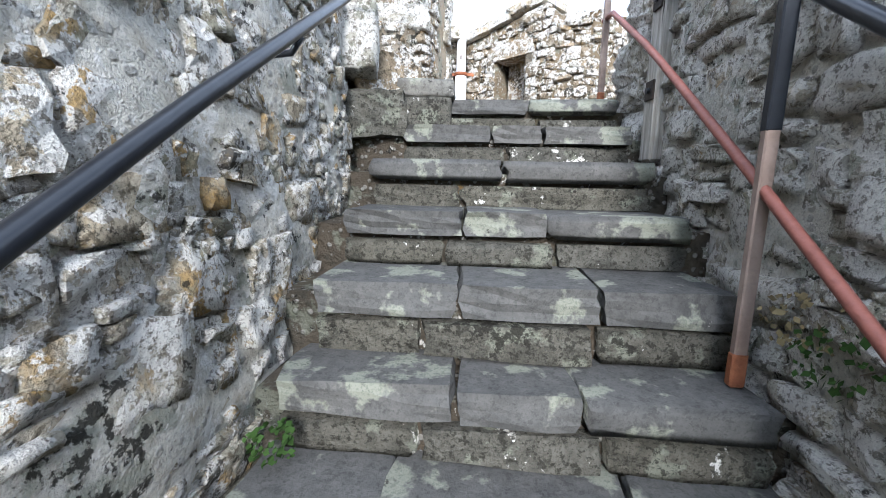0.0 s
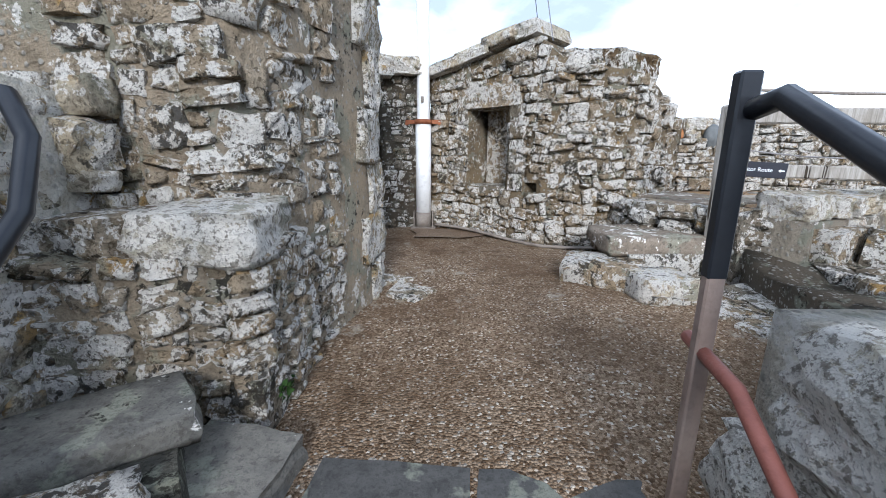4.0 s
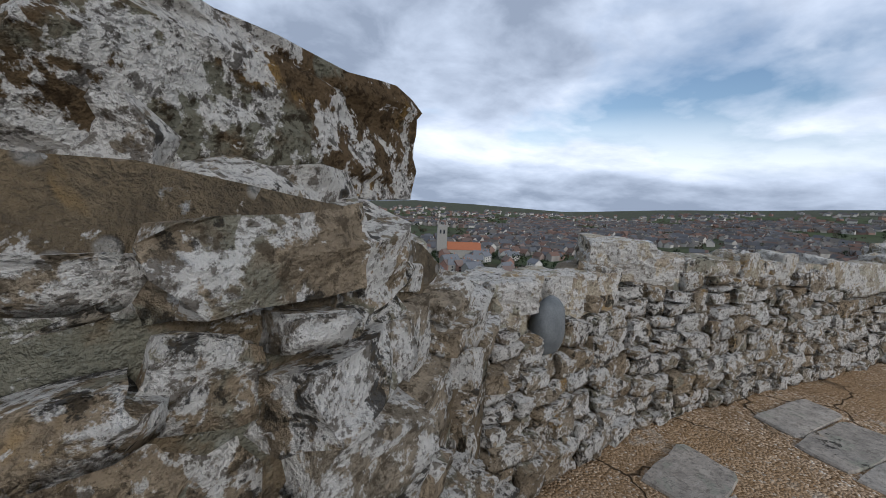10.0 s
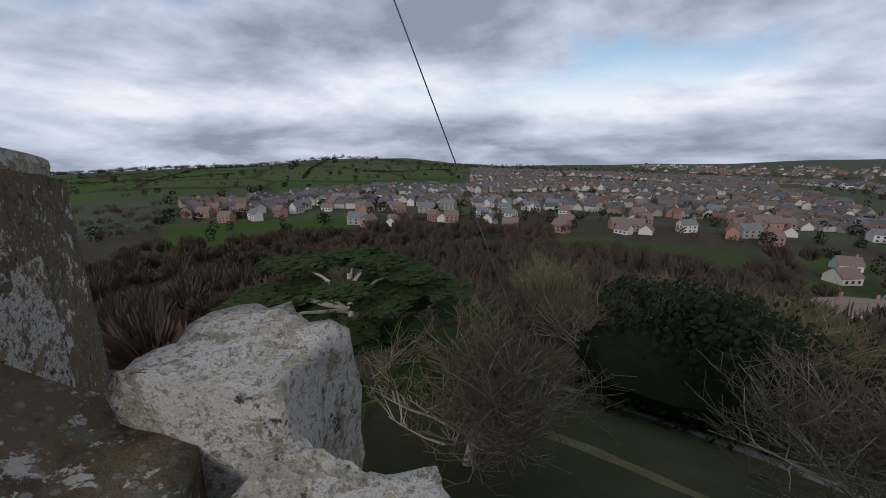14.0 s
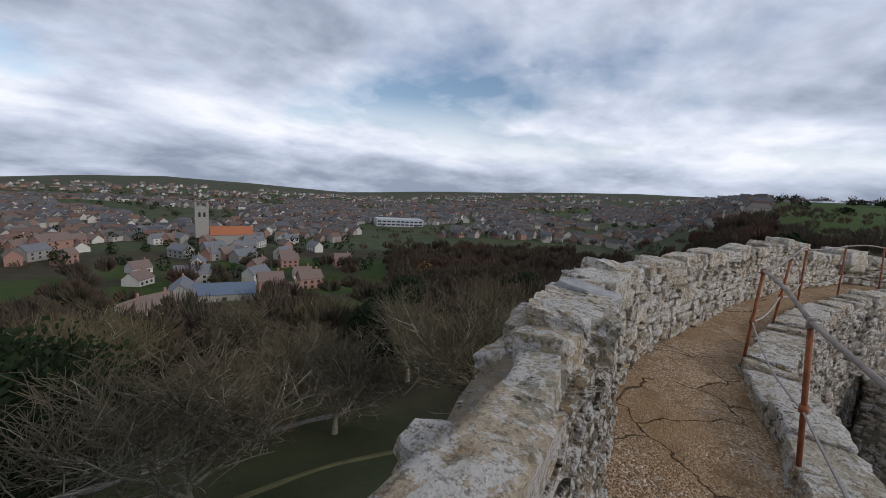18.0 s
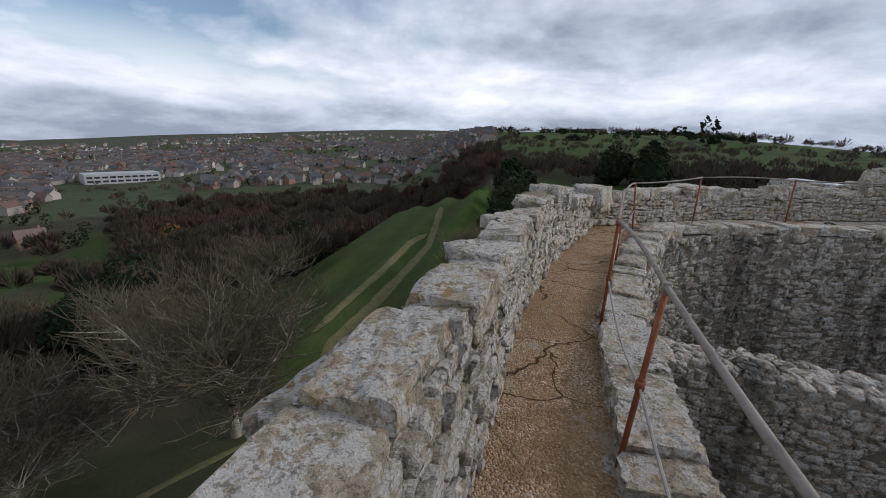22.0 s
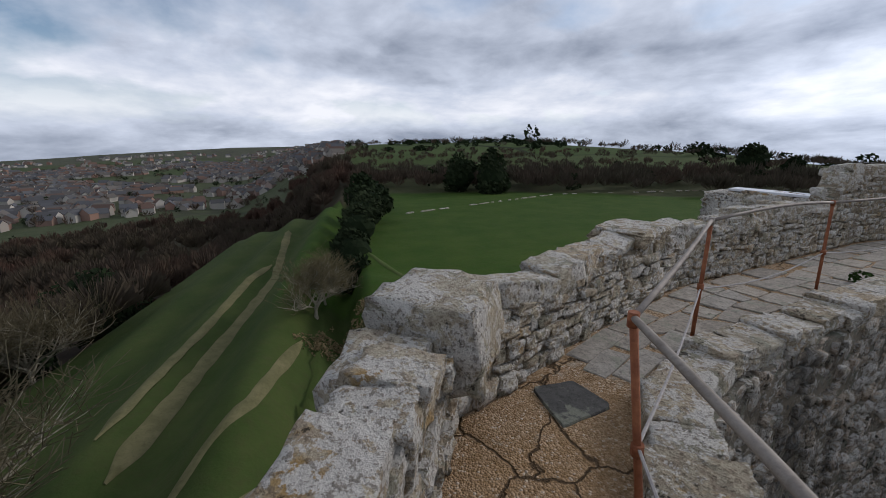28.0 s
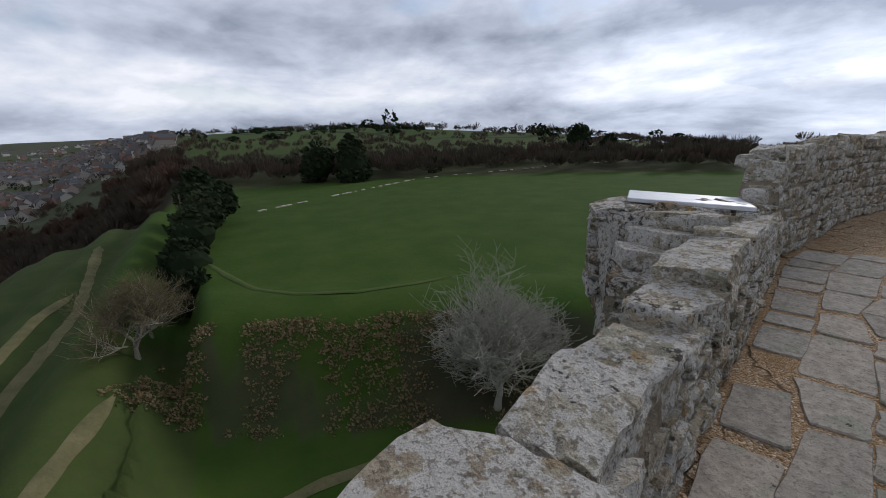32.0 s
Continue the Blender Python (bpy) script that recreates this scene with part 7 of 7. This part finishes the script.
# ---- railing of the wall walk ----
railing = empty("railing", (0, 0, 0), "rusty iron posts with grey tube rail and thin wire", "railing")
POSTS = [(2.24, 5.35), (4.05, 5.72), (6.4, 5.62), (8.22, 5.62), (9.85, 5.70), (11.35, 5.30), (12.72, 4.84), (14.22, 4.08), (15.72, 3.18), (16.74, 1.64), (16.96, -0.20), (17.1, -2.65), (16.8, -5.2), (16.05, -7.9)]
tops = []
for k, (x, y) in enumerate(POSTS):
    lean = Vector((rs.uniform(-0.05, 0.05), rs.uniform(-0.05, 0.05), 0)) if k not in (0, 3, 6, 8) else Vector(((-0.12, -0.07, 0), (-0.16, 0.12, 0), (-0.14, 0.05, 0), (0.12, 0.02, 0))[(0, 3, 6, 8).index(k)])
    ht = 0.86 + rs.uniform(-0.03, 0.03)
    post = part("post", tube([(x, y, WALK + 0.0), (x + lean.x * 0.5, y + lean.y * 0.5, WALK + ht * 0.5), (x + lean.x, y + lean.y, WALK + ht)], 0.0125, 8), RUST, railing, "rusty leaning iron post" if k == 0 else "")
    part("joint", tube([(x + lean.x, y + lean.y, WALK + ht - 0.03), (x + lean.x, y + lean.y, WALK + ht + 0.018)], 0.017, 8), GALV if k % 2 else RUST, post)
    part("eye", tube([(x + lean.x * 0.5, y + lean.y * 0.5, WALK + ht * 0.5 - 0.02), (x + lean.x * 0.5, y + lean.y * 0.5, WALK + ht * 0.5 + 0.02)], 0.020, 7), RUST, post)
    one_stone(court_wall, (x + 0.01, y - 0.02, WALK - 0.02), (0.14, 0.14, 0.07), STONE_PALE, k * 30, idx=k, name="post_socket")
    tops.append((x + lean.x, y + lean.y, WALK + ht, lean))
for k, (a, b) in enumerate(zip(tops, tops[1:])):
    n = 6
    pts, low = [], []
    for i in range(n + 1):
        f = i / n
        wob = 0.03 * math.sin(f * math.pi) * (1 if k % 2 else -0.6)
        pts.append((a[0] + (b[0] - a[0]) * f, a[1] + (b[1] - a[1]) * f, a[2] + (b[2] - a[2]) * f + wob))
        low.append((a[0] - a[3].x * 0.5 + (b[0] - b[3].x * 0.5 - a[0] + a[3].x * 0.5) * f, a[1] - a[3].y * 0.5 + (b[1] - b[3].y * 0.5 - a[1] + a[3].y * 0.5) * f, WALK + 0.43 - 0.07 * math.sin(f * math.pi)))
    part("rail", tube(pts, 0.0115, 8), GALV, railing, "weathered grey tube" if k == 0 else "")
    part("wire", tube(low, 0.006, 5), ROPE, railing)

# ---- timber post with its sign ----
barrier = empty("timber_barrier", (0, 0, 0), "weathered grey timber post and rail with a small black sign", "barrier")
bm = box_bm(0.075, 0.085, 1.14, 0.012, (0, 0, 0.57))
tp = part("post", bm, OAK, barrier)
tp.matrix_basis = pose(1.99, 5.06, 0.10, 0, -2, 20)
bm = box_bm(1.5, 0.05, 0.10, 0.01, (0.75, 0, 0))
part("top_rail", bm, OAK, barrier).matrix_basis = pose(1.95, 5.05, 1.17, 0, 1, -10)
bm = box_bm(1.5, 0.045, 0.09, 0.01, (0.75, 0, 0))
part("lower_rail", bm, OAK, barrier).matrix_basis = pose(1.99, 5.04, 0.81, 0, 1, -10)
one_stone(barrier, (2.0, 5.06, 0.1), (0.2, 0.2, 0.12), STONE_DARK, 0, name="footing")
sign = empty("sign", (2.04, 4.995, 0.82), "black sign board lettered Visitor Route with a white arrow", "sign")
sign.scale = (0.84, 1, 0.9)
sign.rotation_euler = (0, radians(3), radians(-10))
part("board", box_bm(0.36, 0.012, 0.115, 0.004, (0.17, 0, 0)), BLACK_SIGN, sign)
fc = bpy.data.curves.new("text", "FONT")
fc.body, fc.size, fc.extrude, fc.align_x, fc.align_y = "Visitor Route", 0.043, 0.0008, "LEFT", "CENTER"
txt_tmp = bpy.data.objects.new("text", fc)
scene.collection.objects.link(txt_tmp)
bpy.context.view_layer.update()
tm = bpy.data.meshes.new_from_object(txt_tmp.evaluated_get(bpy.context.evaluated_depsgraph_get()))
bpy.data.objects.remove(txt_tmp)
tm.materials.clear(); tm.materials.append(WHITE_INK)
lt = part_mesh("lettering", tm, sign, "white lettering")
lt.matrix_basis = pose(0.012, -0.0085, 0.0, 90, 0, 0)
bm = bmesh.new()
v = [bm.verts.new(p) for p in ((0.285, -0.0085, 0), (0.303, -0.0085, 0.014), (0.303, -0.0085, 0.004), (0.33, -0.0085, 0.004), (0.33, -0.0085, -0.004), (0.303, -0.0085, -0.004), (0.303, -0.0085, -0.014))]
bm.faces.new(v)
part("arrow", bm, WHITE_INK, sign)

# ---- rails of the stair ----
left_rail = empty("handrail", (0, 0, 0), "glossy black tube handrail along the stair wall", "handrail")
bar = []
for y in np.linspace(-1.193, 2.216, 16):
    bar.append((-0.515, y, float(np.interp(y, [-1.193, 0.460, 0.811, 1.708, 2.216], [-1.634, -0.602, -0.370, 0.189, 0.516]))))
bar += [(-0.516, 2.388, 0.619), (-0.516, 2.543, 0.705), (-0.525, 2.648, 0.808), (-0.533, 2.692, 0.929), (-0.568, 2.703, 0.998), (-0.654, 2.714, 1.015)]
part("tube", tube(bar, 0.017, 10), BLACK_PAINT, left_rail)
for y in (0.3, 1.27, 2.13):
    z = float(np.interp(y, [-1.193, 0.460, 0.811, 1.708, 2.216], [-1.634, -0.602, -0.370, 0.189, 0.516]))
    part("bracket", tube([(-0.515, y, z - 0.02), (-0.545, y, z - 0.06), (-0.66, y, z - 0.07)], 0.009, 6), BLACK_PAINT, left_rail)
right_rail = empty("stair_railing", (0, 0, 0), "stair railing with red oxide lower rail and black upper tube", "railing")
lo = lambda y: float(np.interp(y, [-1.105, 0.715, 1.416, 2.130, 2.736, 2.890], [-2.004, -0.912, -0.387, 0.129, 0.516, 0.525]))
part("lower_rail", tube([(0.688, y, lo(y)) for y in np.linspace(-1.105, 2.890, 24)], 0.015, 8), RED_PAINT, right_rail, "red oxide painted rail")
part("upper_rail", tube([(0.722, y, lo(min(y, 2.56)) + 0.48) for y in np.linspace(-1.105, 2.56, 18)] + [(0.705, 2.76, 1.0), (0.697, 2.86, 0.98)], 0.020, 10), BLACK_PAINT, right_rail, "black painted tube")
for k, (y, zb) in enumerate(((2.835, 0.0), (1.304, -1.02), (-0.138, -1.98))):
    zt = lo(y) + 0.53
    sp = part("standard", box_bm(0.036, 0.026, zt - zb, 0.004, (0.688, y, (zt + zb) / 2)), POST_BROWN, right_rail, "worn brown steel standard" if k == 0 else "")
    part("painted_top", box_bm(0.039, 0.029, (zt - zb) * 0.36, 0.004, (0.688, y, zt - (zt - zb) * 0.18)), BLACK_PAINT, sp, "black painted head")
    part("rust_foot", box_bm(0.042, 0.032, 0.10, 0.006, (0.688, y, zb + 0.05)), RUST, sp)
tpost = empty("timber_post", (0.81, 2.268, -0.35), "weathered grey oak post with square iron plates beside the stair", "post")
tpost.rotation_euler = (0, 0, radians(6))
part("post", box_bm(0.108, 0.108, 1.51, 0.012, (0, 0, 0.755)), OAK, tpost)
for z in (0.33, 0.73):
    pl = part("iron_plate", box_bm(0.012, 0.070, 0.088, 0.002, (-0.059, -0.008, z)), plain_noise("blackened_iron", (0.03, 0.025, 0.022), (0.06, 0.045, 0.035), 20, 0.7, 0.5, 0.3), tpost)
    part("bolt", tube([(-0.066, -0.008, z), (-0.078, -0.008, z)], 0.013, 8), BLACK_PAINT, pl)

# ---- little roofed hatch on the parapet ----
hatch = empty("roofed_hatch", (0, 0, 0), "small stone hatch with a pale sheet roof on the parapet", "hatch")
part("roof", box_bm(0.86, 0.60, 0.035, 0.006), ZINC, hatch, "pale zinc sheet").matrix_basis = pose(18.57, -2.12, 1.27, 2, -3, 24)
part("wall", box_bm(0.74, 0.48, 0.55, 0.02, cuts=3, rough=0.02), STONE, hatch).matrix_basis = pose(18.57, -2.13, 0.98, 0, 0, 24)
part("board", box_bm(0.6, 0.03, 0.18, 0.004), OAK, hatch).matrix_basis = pose(18.34, -1.91, 1.16, 0, 0, 24)
face_stones(hatch, Line((18.05, -2.35), (18.4, -1.75), (19.05, -1.35)), 0, 1.4, 0.5, 1.28, 1, (0.2, 0.4, 0.1, 0.2), (-0.02, 0.06), STONE, seed=71, depth=0.3)
one_stone(hatch, (18.62, -1.86, 0.72), (0.95, 0.62, 1.05), STONE, 42, pool=POOL_TOP, idx=5, name="block")
for k in range(9):       # stepped capping stones running down from the hatch
    one_stone(hatch, (18.25 + 0.10 * (k % 3), -1.15 + 0.0 * k - 0.22 * (k // 3), 1.02 + 0.09 * (k // 3)), (0.34, 0.30, 0.13), STONE_PALE, 20 + k * 9, 4, -6, idx=k, pool=POOL_SQ, name="capping_stone")
one_stone(hatch, (18.3, -1.3, 0.6), (0.6, 1.1, 0.8), STONE, 10, pool=POOL_SQ, idx=2, name="capping_block")

# ---- plants in the joints ----
FERN = wood_mat("small_green_leaves", (0.03, 0.06, 0.016), (0.045, 0.08, 0.02), (0.04, 0.06, 0.02))
DRY = wood_mat("dry_grass", (0.20, 0.15, 0.08), (0.16, 0.13, 0.06), (0.12, 0.14, 0.05))


def tuft(name, at, r, count, size, material, label, seed):
    rg = random.Random(seed)
    V, F = leaf_cloud(rg, [(0, 0, r * 0.5, r, r * 0.7)], count, size)
    j = Joined(); j.v, j.f = [V], [F]
    ob = j.build(name, material, None, label, False)
    ob.location = at
    return tagged(ob, category="plant")


tuft("wall_fern", (-0.568, 1.110, -1.187), 0.065, 120, 0.010, FERN, "small green fern at the foot of the stair wall", 1)
tuft("wall_weed", (0.791, 1.093, -0.903), 0.11, 180, 0.011, FERN, "dark weed growing from the damp wall", 2)
tuft("dry_weed", (0.774, 1.198, -0.843), 0.10, 120, 0.012, DRY, "dry brown weed growing from the damp wall", 3)
tuft("wall_fern", (-0.482, 3.286, 0.052), 0.07, 90, 0.016, FERN, "small green fern beside the pier", 4)
tuft("wall_weed", (17.02, -1.1, 0.55), 0.10, 110, 0.02, FERN, "green weed on the kerb wall", 5)
tuft("wall_weed", (17.92, -0.15, 0.95), 0.10, 110, 0.02, FERN, "green weed on the parapet", 6)
tuft("wall_weed", (15.2, 4.38, 0.75), 0.06, 80, 0.016, FERN, "small weed rooted in the parapet", 7)
